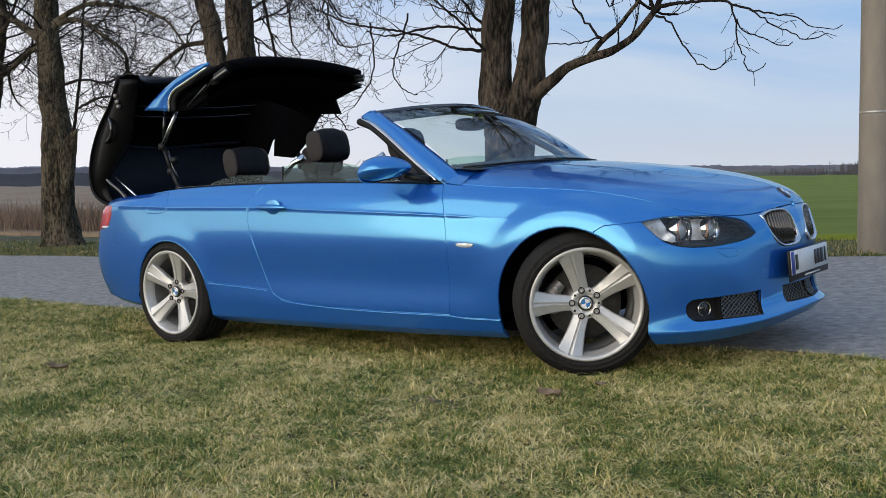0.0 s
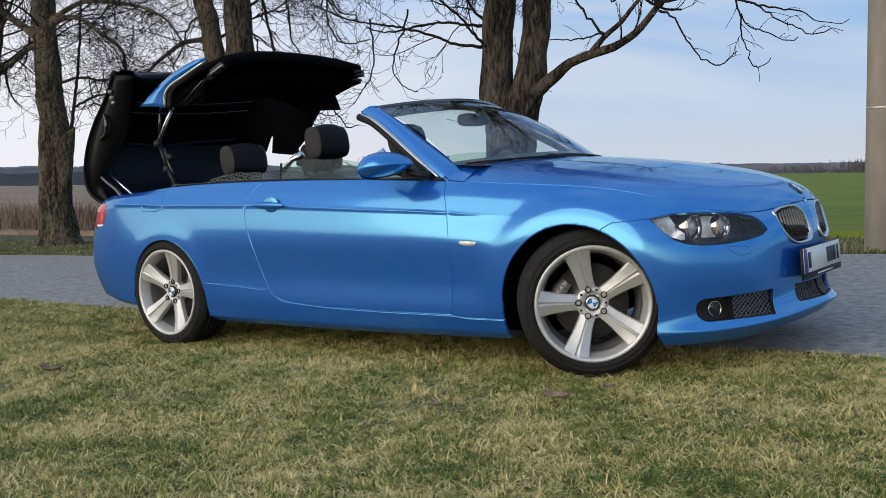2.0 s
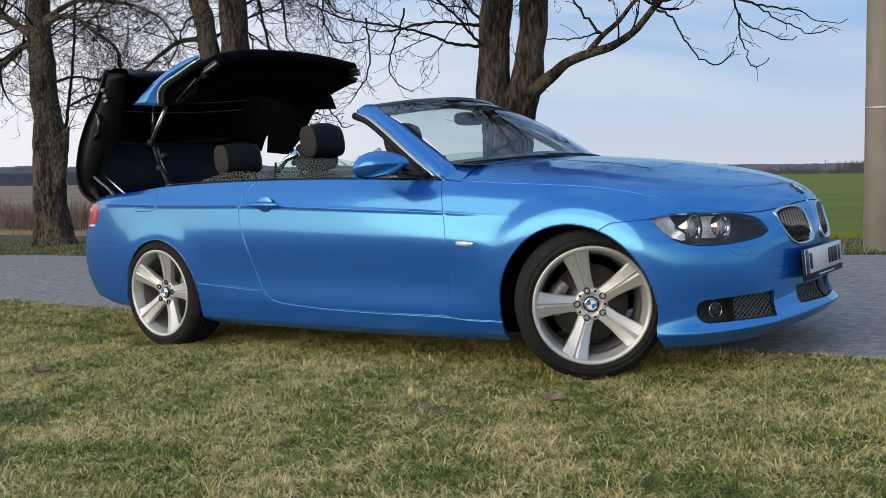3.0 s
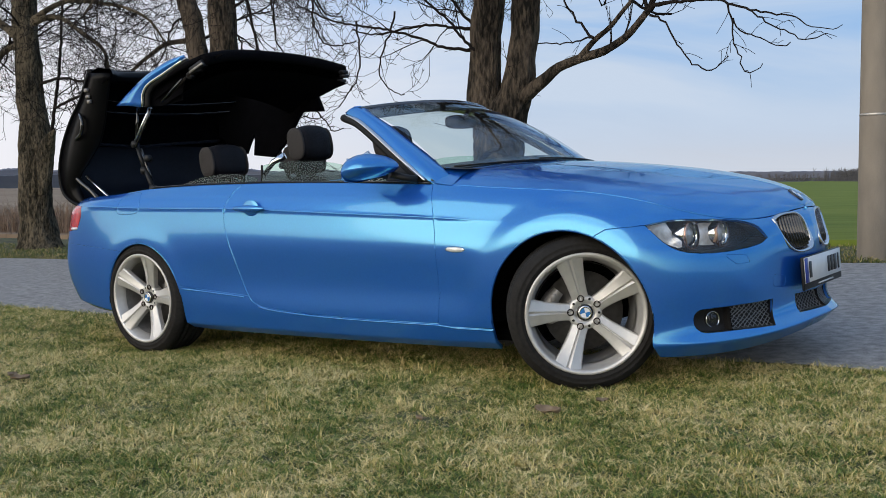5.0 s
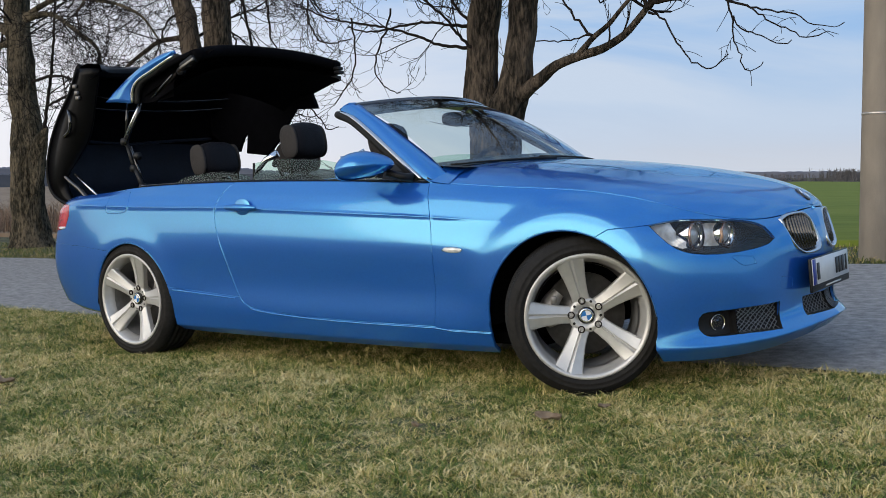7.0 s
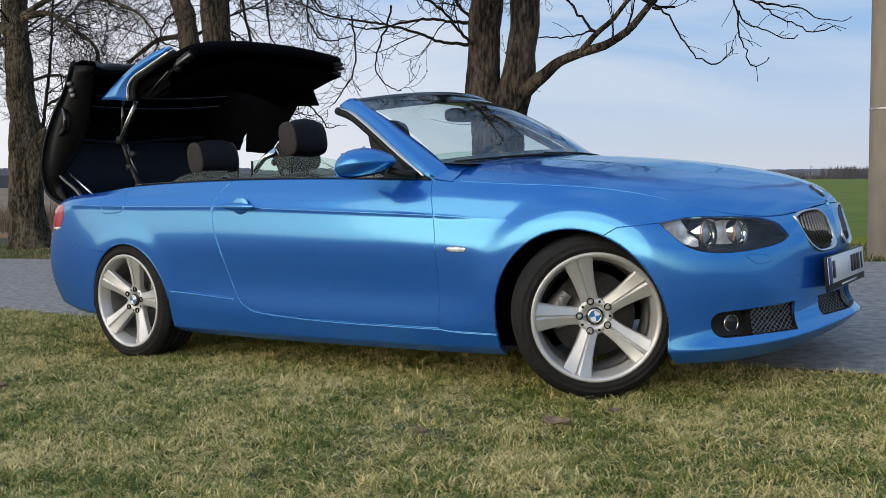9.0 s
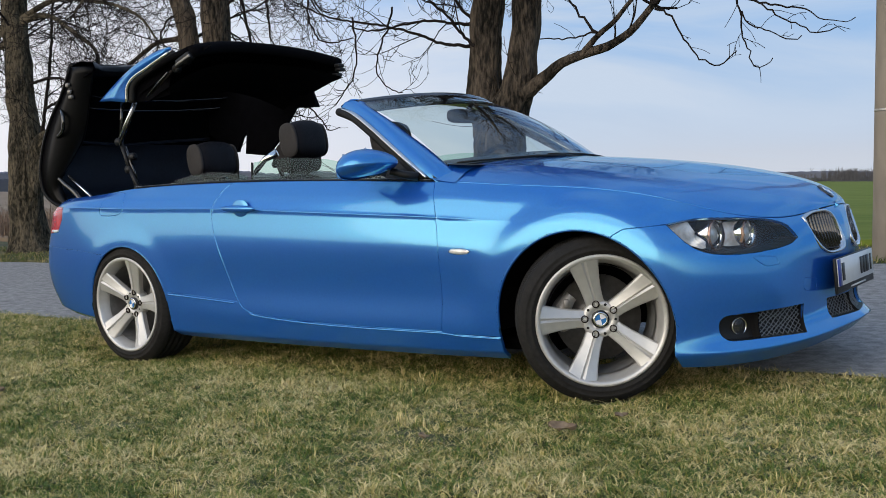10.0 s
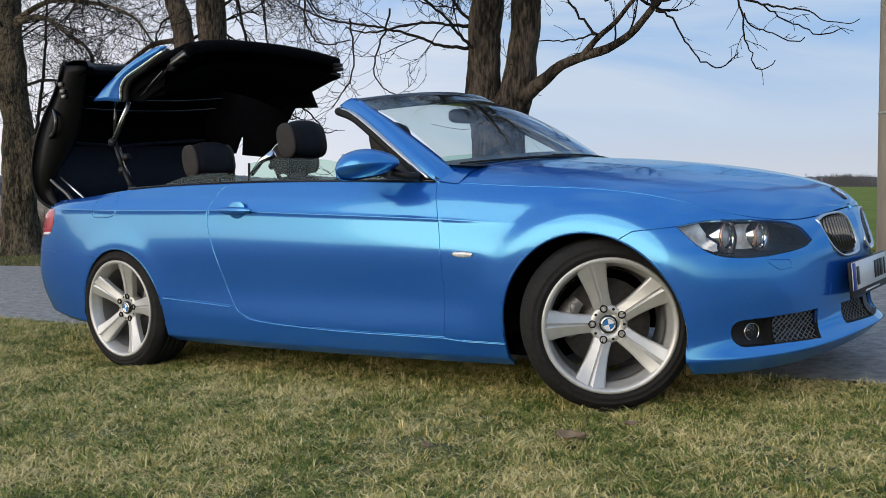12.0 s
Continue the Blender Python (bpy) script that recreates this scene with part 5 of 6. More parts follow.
    b = spline(np.array([[(.410, .585, .660), (.425, .560, .662), (.452, .530, .660)], [(.425, .600, .615), (.437, .570, .615), (.462, .540, .615)], [(.420, .605, .575), (.437, .575, .572), (.460, .545, .572)]]), 4)
    emit("reflector", grid_bm(b, 1), side, M["reflector"], unit, gap=False)
    emit("side_marker", tube_bm([(.475, .575, .585), (.482, .566, .612), (.478, .57, .640)], .006, 8), side, M["amber"], unit, gap=False)
    # fog lamp and lower grilles
    tray = hollow(take(fog, list(fog.faces), keep=False), Vector((-0.035, -0.02, 0)))
    fl = emit("fog_lamp", tray, side, M["black"], gap=False, label="round fog lamp in a black surround")
    d = Vector((1.0, .70, 0)).normalized()
    rot = Vector((0, 1, 0)).rotation_difference(d).to_matrix().to_4x4()
    for nm, prof, mat in (("bezel", [(.037, -.03), (.037, .004), (.035, .008), (.032, .006)], M["black"]), ("ring", [(.0325, .002), (.0325, .0075), (.030, .009), (.027, .003)], M["chrome"]), ("bowl", [(.028, .004), (.016, -.014), (0, -.02)], M["reflector"]), ("glass", [(.029, .008), (.018, .013), (0, .015)], M["lens"])):
        b = lathe_bm(prof, 28)
        bmesh.ops.transform(b, matrix=Matrix.Translation((.462, .598, .277)) @ rot, verts=b.verts)
        emit(nm, b, side, mat, fl, gap=False)
    for nm, surf, shift in (("lower_grille", mesh_s, Vector((-.045, -.02, 0))), ("centre_grille", mesh_m, Vector((-.05, 0, 0)))):
        lattice(surf, nm, side)
        tray = hollow(surf, shift)
        emit(nm, tray, side, M["black"], gap=False, label="black lower air intake with silver wire mesh")
    # tail lamp
    back = hollow(take(lamp, list(lamp.faces), keep=True), Vector((.05, -.05, 0)))
    tl = emit("tail_lamp", back, side, M["black"], gap=False, label="red wrap-round tail lamp")
    emit("lens", panel(lamp, .002, .008, field), side, M["tail"], tl, gap=False, field=field)
    emit("reversing_lens", tube_bm([(-3.47, .806, .706), (-3.435, .815, .705), (-3.39, .827, .708)], [.008, .009, .006], 8), side, M["white"], tl, gap=False, label="white strip low in the lamp")
    # liners of the wheel wells
    for cx, cz, r in ((-.052, .30, .381), (-2.745, .305, .335)):
        rows = np.array([[(x, y - (.10 if cx > -1 else .05) * k * max(0, (x - cx) / r) ** .7, z) for x, y, z in cylinder_points(cx, cz, r, y, -6, 186, 24)] for y, k in ((.50, 0), (.70, .4), (.862, 1))])
        b = grid_bm(rows, 1)
        disc = [b.verts.new(p) for p in cylinder_points(cx, cz, r, .50, -6, 186, 24)]
        b.faces.new(disc)
        emit("wheel_liner", b, side, M["lining"], gap=False)
    return doors


def lattice(surf, name, side):
    """Diamond wire mesh just behind an opening."""
    us = [v.co.x - v.co.y for v in surf.verts]
    zs = [v.co.z for v in surf.verts]
    pts = np.array([v.co[:] for v in surf.verts])
    q = pts[:, 0] - pts[:, 1]
    u0, u1, z0, z1 = min(us), max(us), min(zs), max(zs)

    def place(u, z):
        w = 1 / ((q - u) ** 2 + (pts[:, 2] - z) ** 2 + 1e-5) ** 2
        return Vector(((pts[:, 0] * w).sum() / w.sum() - .016, (pts[:, 1] * w).sum() / w.sum() - .006, z))

    bms, pitch, slope = [], 0.0205, 0.60
    for sgn in (1, -1):
        k = u0 - (z1 - z0) / slope - pitch
        while k < u1 + (z1 - z0) / slope:
            line = []
            for i in range(9):
                z = z0 + (z1 - z0) * i / 8
                u = k + (z - z0) / slope * sgn + ((z1 - z0) / slope if sgn < 0 else 0)
                if u0 <= u <= u1:
                    line.append(place(u, z))
            if len(line) > 1:
                bms.append(tube_bm(line, 0.0016, 4, False))
            k += pitch * 1.55
    tagged(emit("wire_mesh", join(*bms), side, M["wire"], gap=False), kind="stuff")


door_r = flank(-1)
door_l = flank(1)


def hood_part():
    g = hood_grid()
    h = np.concatenate([g * [1, -1, 1], g[::-1][1:]])
    bm = grid_bm(h, 1, True)
    bm.normal_update()
    up = sum(f.normal.z for f in bm.faces)
    if up < 0:
        bmesh.ops.reverse_faces(bm, faces=bm.faces)
    return part("bonnet", panel(bm, 0.0042, 0.016), M["paint"], car, "blue bonnet with two raised creases")


hood_part()
for side in (-1, 1):
    corner = np.array([[(-.640, .797, .862), (-.64, .72, .902), (-.64, .62, .930)], [(-.70, .797, .870), (-.70, .725, .909), (-.70, .64, .934)], [(-.77, .795, .885), (-.765, .735, .922), (-.75, .68, .944)]]) + [0, 0, .0005]
    b = grid_bm(spline(corner, 5), side)
    if sum(f.normal.z for f in b.faces) < 0:
        bmesh.ops.reverse_faces(b, faces=b.faces)
    part("scuttle_corner", b, M["paint"], car)


def kidneys():
    for side in (-1, 1):
        bm = bmesh.new()
        surf = lambda y, z: .706 - .44 * y * y - max(0, z - .53) * .30
        cy, cz = .186, .596
        loops = []
        for s, d in ((1.05, -.008), (1.04, .006), (1.01, .010), (.955, .010), (.90, .002), (.88, -.045)):
            loops.append([bm.verts.new((surf(y, z) + d, (cy + (y - cy) * s) * side, cz + (z - cz) * s)) for y, z in KIDNEY])
        for a, b in zip(loops, loops[1:]):
            for k in range(len(a)):
                bm.faces.new((a[k], a[(k + 1) % len(a)], b[(k + 1) % len(a)], b[k]))
        bmesh.ops.recalc_face_normals(bm, faces=bm.faces)
        k = part("kidney_grille", bm, M["chrome"], car, "chrome-framed kidney grille with black vertical slats")
        k.data.materials[0] = M["satin"]
        back = bmesh.new()
        back.faces.new([back.verts.new((surf(y, z) - .05, (cy + (y - cy) * .95) * side, cz + (z - cz) * .95)) for y, z in KIDNEY])
        part("backing", back, M["lining"], k, smooth=False)
        for n in range(11):
            y = .072 + n * .0222
            zs = [z for z in np.linspace(.50, .69, 60) if inside(KIDNEY, cy + (y - cy) / .9, cz + (z - cz) / .9)]
            if len(zs) < 4:
                continue
            z0, z1 = zs[0], zs[-1]
            b = box_bm(.034, .0062, z1 - z0, (0, 0, 0), .0025, seg=1)
            b2 = Matrix.Translation((surf(y, (z0 + z1) / 2) - .014, y * side, (z0 + z1) / 2)) @ Matrix.Rotation(radians(-15), 4, "Y")
            bmesh.ops.transform(b, matrix=b2, verts=b.verts)
            part("slat", b, M["gloss_black"], k)


kidneys()


# ---- wheels ----
def wheel(name, width, seat, phase, label):
    """A five-spoke alloy wheel, its face towards -y, its middle at the origin."""
    w = new(name)
    tagged(w, label)
    h = width / 2
    R, r = .318, .2400
    prof = [(r, -h + .012), (r + .012, -h + .002), (r + .024, -h - .004), (r + .027, -h - .0065), (r + .030, -h - .0045), (R - .034, -h + .001), (R - .031, -h - .0015), (R - .027, -h + .003), (R - .009, -h + .016), (R, -h + .036)]
    for g in (-.055, -.02, .02, .055):
        prof += [(R, g - .005), (R - .007, g - .004), (R - .007, g + .004), (R, g + .005)]
    prof += [(R, h - .036), (R - .009, h - .016), (R - .026, h - .004), (r + .03, h + .004), (r, h - .012)]
    t = part("tyre", lathe_bm(prof, 96), M["tyre"], w, "black low-profile tyre")
    # tread blocks across the shoulders
    cuts = []
    for k in range(64):
        a = 2 * math.pi * k / 64
        for y0, y1, sk in ((-h + .038, -.062, .10), (.062, h - .038, -.10)):
            b = box_bm(.0045, abs(y1 - y0), .012, (0, 0, 0))
            m = Matrix.Rotation(-a, 4, "Y") @ Matrix.Translation((0, (y0 + y1) / 2, R - .0050)) @ Matrix.Rotation(sk, 4, "Z")
            bmesh.ops.transform(b, matrix=m, verts=b.verts)
            cuts.append(b)
    tagged(part("tread", join(*cuts), M["seal"], t), kind="stuff")
    rim = part("rim", lathe_bm([(.2500, -h + .004), (.2515, -h - .001), (.247, -h - .004), (.237, -h - .002), (.231, -h + .004), (.228, -h + .020), (.221, -h + .034), (.212, -h + .07), (.205, h - .02), (.235, h)], 96), M["alloy"], w, "silver alloy rim")
    part("barrel", lathe_bm([(.207, -h + .05), (.2035, -h + .09), (.202, h - .03)], 64), M["alloy_dark"], rim)
    # one spoke, five times; rows run from the hub out
    rows = []
    for rad, half, y, crown in ((.030, .030, seat + .006, .004), (.060, .0345, seat, .006), (.085, .0350, seat - .004, .007), (.12, .0380, seat - .012, .007), (.16, .0440, seat - .022, .008), (.20, .0520, seat - .034, .008), (.2385, .0620, -h + .002, .004)):
        y = max(y, -h + .002)
        prow = []
        for s, dy in ((-1.0, .030), (-1.0, .005), (-.88, .0), (-.45, -crown * .55), (-.16, -crown), (0, -crown + .0070), (.16, -crown), (.45, -crown * .55), (.88, 0), (1.0, .005), (1.0, .030)):
            prow.append((half * s, y + dy, rad))
        rows.append(prow)
    sb = grid_bm(np.array(rows), 1)
    bmesh.ops.recalc_face_normals(sb, faces=sb.faces)
    if sum(f.normal.y * f.calc_area() for f in sb.faces) > 0:
        bmesh.ops.reverse_faces(sb, faces=sb.faces)
    first = part("spoke", sb, M["alloy"], rim)
    first.data.set_sharp_from_angle(angle=radians(24))
    for k in range(5):
        o = first if k == 0 else link("spoke", first.data, None, rim)
        o.matrix_basis = Matrix.Rotation(radians(phase - 90 + 72 * k) * -1, 4, "Y")
    part("hub", lathe_bm([(.068, seat + .05), (.072, seat + .004), (.066, seat - .003), (.044, seat - .004), (.038, seat + .004), (0, seat + .004)], 48), M["alloy"], rim)
    bolt_b = lathe_bm([(.0145, seat + .002), (.0145, seat - .0045), (.0115, seat - .006), (.010, seat + .004), (0, seat + .004)], 20)
    bb = part("bolt", bolt_b, M["bolt"], rim, "dark wheel bolt in its seat")
    for k in range(5):
        o = bb if k == 0 else link("bolt", bb.data, None, rim)
        o.matrix_basis = Matrix.Rotation(radians(phase - 90 + 72 * k) * -1, 4, "Y") @ Matrix.Translation((0, -.0065, .060))
    hole_b = lathe_bm([(.0055, seat - .0065), (.004, seat - .0062), (0, seat - .0060)], 14)
    hb = part("pin_hole", hole_b, M["seal"], rim)
    for k in range(5):
        o = hb if k == 0 else link("pin_hole", hb.data, None, rim)
        o.matrix_basis = Matrix.Rotation(radians(phase - 54 + 72 * k) * -1, 4, "Y") @ Matrix.Translation((0, .0025, .058))
    cap = part("centre_cap", lathe_bm([(.034, seat + .004), (.034, seat - .008), (.031, seat - .0115), (0, seat - .0125)], 40), M["gloss_black"], rim, "round centre cap with a plain blue and white badge")
    for k in range(4):
        q = bmesh.new()
        vs = [q.verts.new((0, 0, 0))] + [q.verts.new((.0205 * math.cos(radians(a)), 0, .0205 * math.sin(radians(a)))) for a in range(90 * k, 90 * k + 91, 15)]
        q.faces.new(vs)
        bmesh.ops.recalc_face_normals(q, faces=q.faces)
        bmesh.ops.transform(q, matrix=Matrix.Translation((0, seat - .0137, 0)) @ Matrix.Rotation(radians(-12), 4, "Y"), verts=q.verts)
        part("badge_quarter", q, M["badge_blue"] if k % 2 else M["white"], cap, smooth=False)
    part("badge_ring", lathe_bm([(.0285, seat - .0118), (.0275, seat - .0132), (.0215, seat - .0136), (.0205, seat - .0126)], 36), M["satin"], cap)
    return w


def brake(parent, x, y, side, caliper_at, r=.165):
    """Disc and caliper; they stay with the axle."""
    d = part("brake_disc", lathe_bm([(.05, -.03), (.085, -.03), (.088, -.012), (r, -.012), (r, .012), (.05, .012)], 64), M["disc"], parent)
    d.matrix_basis = Matrix.Translation((x, y, .316)) if side < 0 else Matrix.Translation((x, y, .316)) @ Matrix.Rotation(math.pi, 4, "Z")
    a0 = radians(caliper_at)
    rows = []
    for k in range(9):
        a = a0 + radians(-30 + 60 * k / 8)
        e = 1 - abs(k - 4) / 4 * .14
        ring = [(rr * math.cos(a), yy, rr * math.sin(a)) for rr, yy in ((r * .66, -.01), (r * .68, -.048 * e), (r * .86, -.062 * e), (r * 1.06 * e, -.056 * e), (r * 1.10 * e, -.02), (r * 1.10 * e, .04))]
        rows.append(ring)
    b = grid_bm(np.array(rows), 1)
    bmesh.ops.recalc_face_normals(b, faces=b.faces)
    c = part("caliper", b, M["caliper"], d, "cast iron brake caliper")
    for k in (-1, 0, 1):
        a = a0 + radians(16 * k)
        bx = box_bm(.022, .014, .03, (r * .86 * math.cos(a), -.062, r * .86 * math.sin(a)), .003, seg=1)
        part("pad_pin", bx, M["caliper"], d)


STEER = 35
w1 = wheel("front_wheel", .225, -.058, 33, "silver five-spoke alloy wheel turned outwards")
w1.parent = car
w1.matrix_basis = Matrix.Translation((-.034, -.752, .316)) @ Matrix.Rotation(radians(STEER), 4, "Z")
w2 = wheel("rear_wheel", .245, -.072, 4, "silver five-spoke alloy wheel")
w2.parent = car
w2.matrix_basis = Matrix.Translation((-2.76, -.757, .310))
for src, x, y, st in ((w1, -.034, .752, STEER), (w2, -2.76, .757, 0)):
    c = copy_thing(src, Matrix.Translation((x, y, .314)) @ Matrix.Rotation(math.pi + radians(st), 4, "Z"))
    c.parent = car
for x, st, side in ((-.034, STEER, -1), (-2.76, 0, -1)):
    hold = new("front_brake" if st else "rear_brake")
    hold.parent = car
    hold.matrix_basis = Matrix.Translation((x, -.752, 0)) @ Matrix.Rotation(radians(st), 4, "Z")
    brake(hold, 0, .012, side, 168 if st else 12)


# ---- windscreen, pillars, mirrors ----
def arc(a, b, mid, n=14, y_power=2.0):
    """A curve over the car's width from the ends' and the middle's (x, y, z)."""
    out = []
    for k in range(-n, n + 1):
        s = abs(k / n) ** y_power
        out.append((mid[0] + (a[0] - mid[0]) * s, a[1] * k / n, mid[2] + (a[2] - mid[2]) * s))
    return out


base_line = arc((-.745, .712, .938), None, (-.598, 0, .964))
top_line = arc((-1.305, .592, 1.252), None, (-1.175, 0, 1.292))
mid_line = [tuple((Vector(a) * .5 + Vector(b) * .5 + Vector((.02, 0, .024)))) for a, b in zip(base_line, top_line)]
q1 = [tuple((Vector(a) * .75 + Vector(b) * .25 + Vector((.014, 0, .017)))) for a, b in zip(base_line, top_line)]
q3 = [tuple((Vector(a) * .25 + Vector(b) * .75 + Vector((.015, 0, .018)))) for a, b in zip(base_line, top_line)]
screen_g = np.array([base_line, q1, mid_line, q3, top_line])
bm = grid_bm(spline(screen_g, 4), 1)
screen = part("windscreen", bm, M["screen"], car, "raked curved windscreen reflecting bare branches")
screen.visible_shadow = False
for nm, g in (("screen_band", spline(screen_g, 4)[-4:]), ("screen_foot_band", spline(screen_g, 4)[:2])):
    b = grid_bm(g - np.array([.004, 0, .006]), 1)
    part(nm, b, M["gloss_black"], screen)


def pillar(side):
    """A-pillar: blue outside, a bright strip and a black seal along the window."""
    outer = np.array([(-.695, -.784, .846), (-.755, -.793, .877), (-.82, -.781, .915), (-.90, -.762, .968), (-1.02, -.728, 1.045), (-1.15, -.685, 1.125), (-1.30, -.632, 1.205), (-1.42, -.588, 1.242)])
    inner_ = np.array([(-.665, -.715, .886), (-.735, -.712, .934), (-.775, -.695, .958), (-.86, -.668, 1.010), (-.985, -.645, 1.085), (-1.11, -.618, 1.158), (-1.235, -.588, 1.222), (-1.305, -.560, 1.262)])
    crest = (outer + inner_) / 2 + np.array([0, -.010, .022]) * np.array([0, .45, .85, 1, 1, 1, 1, 1])[:, None]
    g = np.stack([outer, outer * .6 + crest * .4 + [0, -.004, .006], crest, crest * .5 + inner_ * .5 + [0, 0, .006], inner_, inner_ + [.004, .012, -.014]])
    g = np.stack([spline(r, 6) for r in g])
    if side > 0:
        g = g * [1, -1, 1]
    b = grid_bm(g, 1)
    bmesh.ops.recalc_face_normals(b, faces=b.faces)
    if sum(f.normal.z for f in b.faces) < 0:
        bmesh.ops.reverse_faces(b, faces=b.faces)
    p = part("windscreen_pillar", b, M["paint"], car)
    line = [Vector(v) for v in spline(outer, 6)]
    mir = lambda v, d: Vector(((v + Vector(d)).x, (v + Vector(d)).y * (1 if side < 0 else -1), (v + Vector(d)).z))
    part("bright_strip", tube_bm([mir(v, (-.004, -.006, -.006)) for v in line[9:]], [.004, .008, .0105] + [.0115] * (len(line) - 18) + [.009, .008, .007, .006, .005, .004], 10), M["satin"], p, "bright metal strip")
    part("seal", tube_bm([mir(v, (-.024, .008, -.020)) for v in line[10:]], .019, 10), M["seal"], p)
    return p


pillar(-1)
pillar(1)
head_g = np.array([top_line, [tuple(Vector(p) + Vector((-.012, 0, .014))) for p in top_line], [tuple(Vector(p) + Vector((-.06, 0, .016))) for p in top_line], [tuple(Vector(p) + Vector((-.115, 0, -.004))) for p in top_line], [tuple(Vector(p) + Vector((-.10, 0, -.04))) for p in top_line], [tuple(Vector(p) + Vector((-.01, 0, -.02))) for p in top_line]])
part("screen_header", grid_bm(head_g, 1), M["gloss_black"], car, "black windscreen header rail")


def ellipsoid(rx, ry, rz, at, m=None, power=1.0, cut=None):
    b = bmesh.new()
    bmesh.ops.create_uvsphere(b, u_segments=40, v_segments=24, radius=1)
    for v in b.verts:
        c = v.co
        k = (abs(c.x) ** power + abs(c.y) ** power + abs(c.z) ** power) ** (-1 / power) if power != 1.0 else 1
        v.co = Vector((c.x * k * rx, c.y * k * ry, c.z * k * rz))
        if cut:
            cut(v)
    bmesh.ops.transform(b, matrix=Matrix.Translation(at) @ (m or Matrix()), verts=b.verts)
    return b


def mirror(side):
    def shape(v):
        if v.co.x < 0:
            v.co.x *= .55
        v.co.z -= .012 * (v.co.y * side > 0) * abs(v.co.y) / .1
        v.co.z *= 1 + .20 * v.co.y * side / .12
        if v.co.z < 0:
            v.co.z *= .78
            v.co.x -= .05 * min(1, -v.co.z / .05) * (v.co.x > 0)
    low = .045 if side > 0 else 0.0      # the driver's one is turned down
    b = ellipsoid(.112, .138, .067, (-.985 - low, .950 * side, .957 - low), Matrix.Rotation(radians(24 * side), 4, "Z"), 2.2, shape)
    mm = part("door_mirror", b, M["paint"], car, "blue door mirror housing")
    part("mirror_glass", box_bm(.006, .19, .098, (-1.058 - low, .950 * side, .957 - low), .003, Matrix.Rotation(radians(-14 * side), 4, "Z")), M["chrome"], mm)
    arm = [(-.83, .800 * side, .895), (-.87, .835 * side, .905), (-.92, .875 * side, .925)]
    part("mirror_arm", tube_bm(arm, [.020, .017, .016], 12), M["black"], mm)
    tri = bmesh.new()
    for y in (.775, .790):
        tri.verts.new((-.74, y * side, .885)), tri.verts.new((-1.02, y * side, .895)), tri.verts.new((-.985, (y - .045) * side, 1.015))
    tri.verts.ensure_lookup_table()
    v = tri.verts
    tri.faces.new(v[:3]), tri.faces.new((v[5], v[4], v[3]))
    for a in range(3):
        tri.faces.new((v[a], v[(a + 1) % 3], v[3 + (a + 1) % 3], v[3 + a]))
    bmesh.ops.recalc_face_normals(tri, faces=tri.faces)
    part("mirror_triangle", tri, M["black"], mm, smooth=False)


mirror(-1)
mirror(1)


# ---- side windows, sealing strips, handle, repeater ----
def side_window(side, name, top, y0, label):
    """A pane between the belt and its upper edge; top: (x, z) from front to rear."""
    n = len(top)
    verts, faces = [], []
    for thick in (0, .004):
        for x, z in top:
            belt = .885
            f = (z - .88) / .35
            verts += [(x, (y0 - thick) * side, belt), (x, (y0 - .085 * f - thick) * side, z)]
    bm = bmesh.new()
    vs = [bm.verts.new(p) for p in verts]
    for layer in (0, 1):
        for k in range(n - 1):
            a = layer * 2 * n + 2 * k
            bm.faces.new((vs[a], vs[a + 1], vs[a + 3], vs[a + 2]))
    for k in range(n - 1):
        a, b = 2 * k + 1, 2 * n + 2 * k + 1
        bm.faces.new((vs[a], vs[b], vs[b + 2], vs[a + 2]))
    bmesh.ops.recalc_face_normals(bm, faces=bm.faces)
    o = part(name, bm, M["glass"], car, label, smooth=False)
    o.visible_shadow = False
    return o


front_top = [(-1.03, .90), (-1.12, .935), (-1.25, .972), (-1.38, .998), (-1.52, 1.014), (-1.66, 1.020), (-1.78, 1.018), (-1.862, 1.010), (-1.872, .88)]
rear_top = [(-1.90, .88), (-1.905, .945), (-1.98, .962), (-2.08, .975), (-2.20, .978), (-2.32, .970), (-2.42, .952), (-2.50, .925), (-2.54, .90)]
for side in (-1, 1):
    side_window(side, "door_window", front_top, .780, "half lowered clear door window")
    side_window(side, "rear_side_window", rear_top, .772, "half lowered small rear side window")
    part("window_edge", tube_bm([(-1.872, .760 * side, .90), (-1.870, .752 * side, 1.010)], .006, 6), M["seal"], car)
    strip = [(x, y * side, z) for x, y, z in ((-.76, .800, .879), (-1.0, .803, .893), (-1.4, .802, .908), (-1.9, .803, .926), (-2.4, .802, .930), (-2.7, .802, .928))]
    part("belt_strip", tube_bm([Vector(p) for p in spline(np.array(strip), 6)], .0026, 8), M["gloss_black"], car, "thin black strip along the belt line")
    part("belt_seal", tube_bm([Vector(p) + Vector((0, -.008 * side, -.004)) for p in spline(np.array(strip), 6)], .006, 8), M["seal"], car)


def handle(side):
    b = ellipsoid(.112, .018, .0165, (-1.838, .898 * side, .793), Matrix.Rotation(radians(2.0), 4, "Y"), 2.2)
    h = part("door_handle", b, M["paint"], door_r if side < 0 else door_l, "blue bow handle")
    cup = bmesh.new()
    bmesh.ops.create_uvsphere(cup, u_segments=28, v_segments=14, radius=1)
    bmesh.ops.transform(cup, matrix=Matrix.Translation((-1.840, .879 * side, .796)) @ Matrix.Diagonal((.056, .006, .042, 1)), verts=cup.verts)
    part("handle_cup", cup, M["paint"], h)


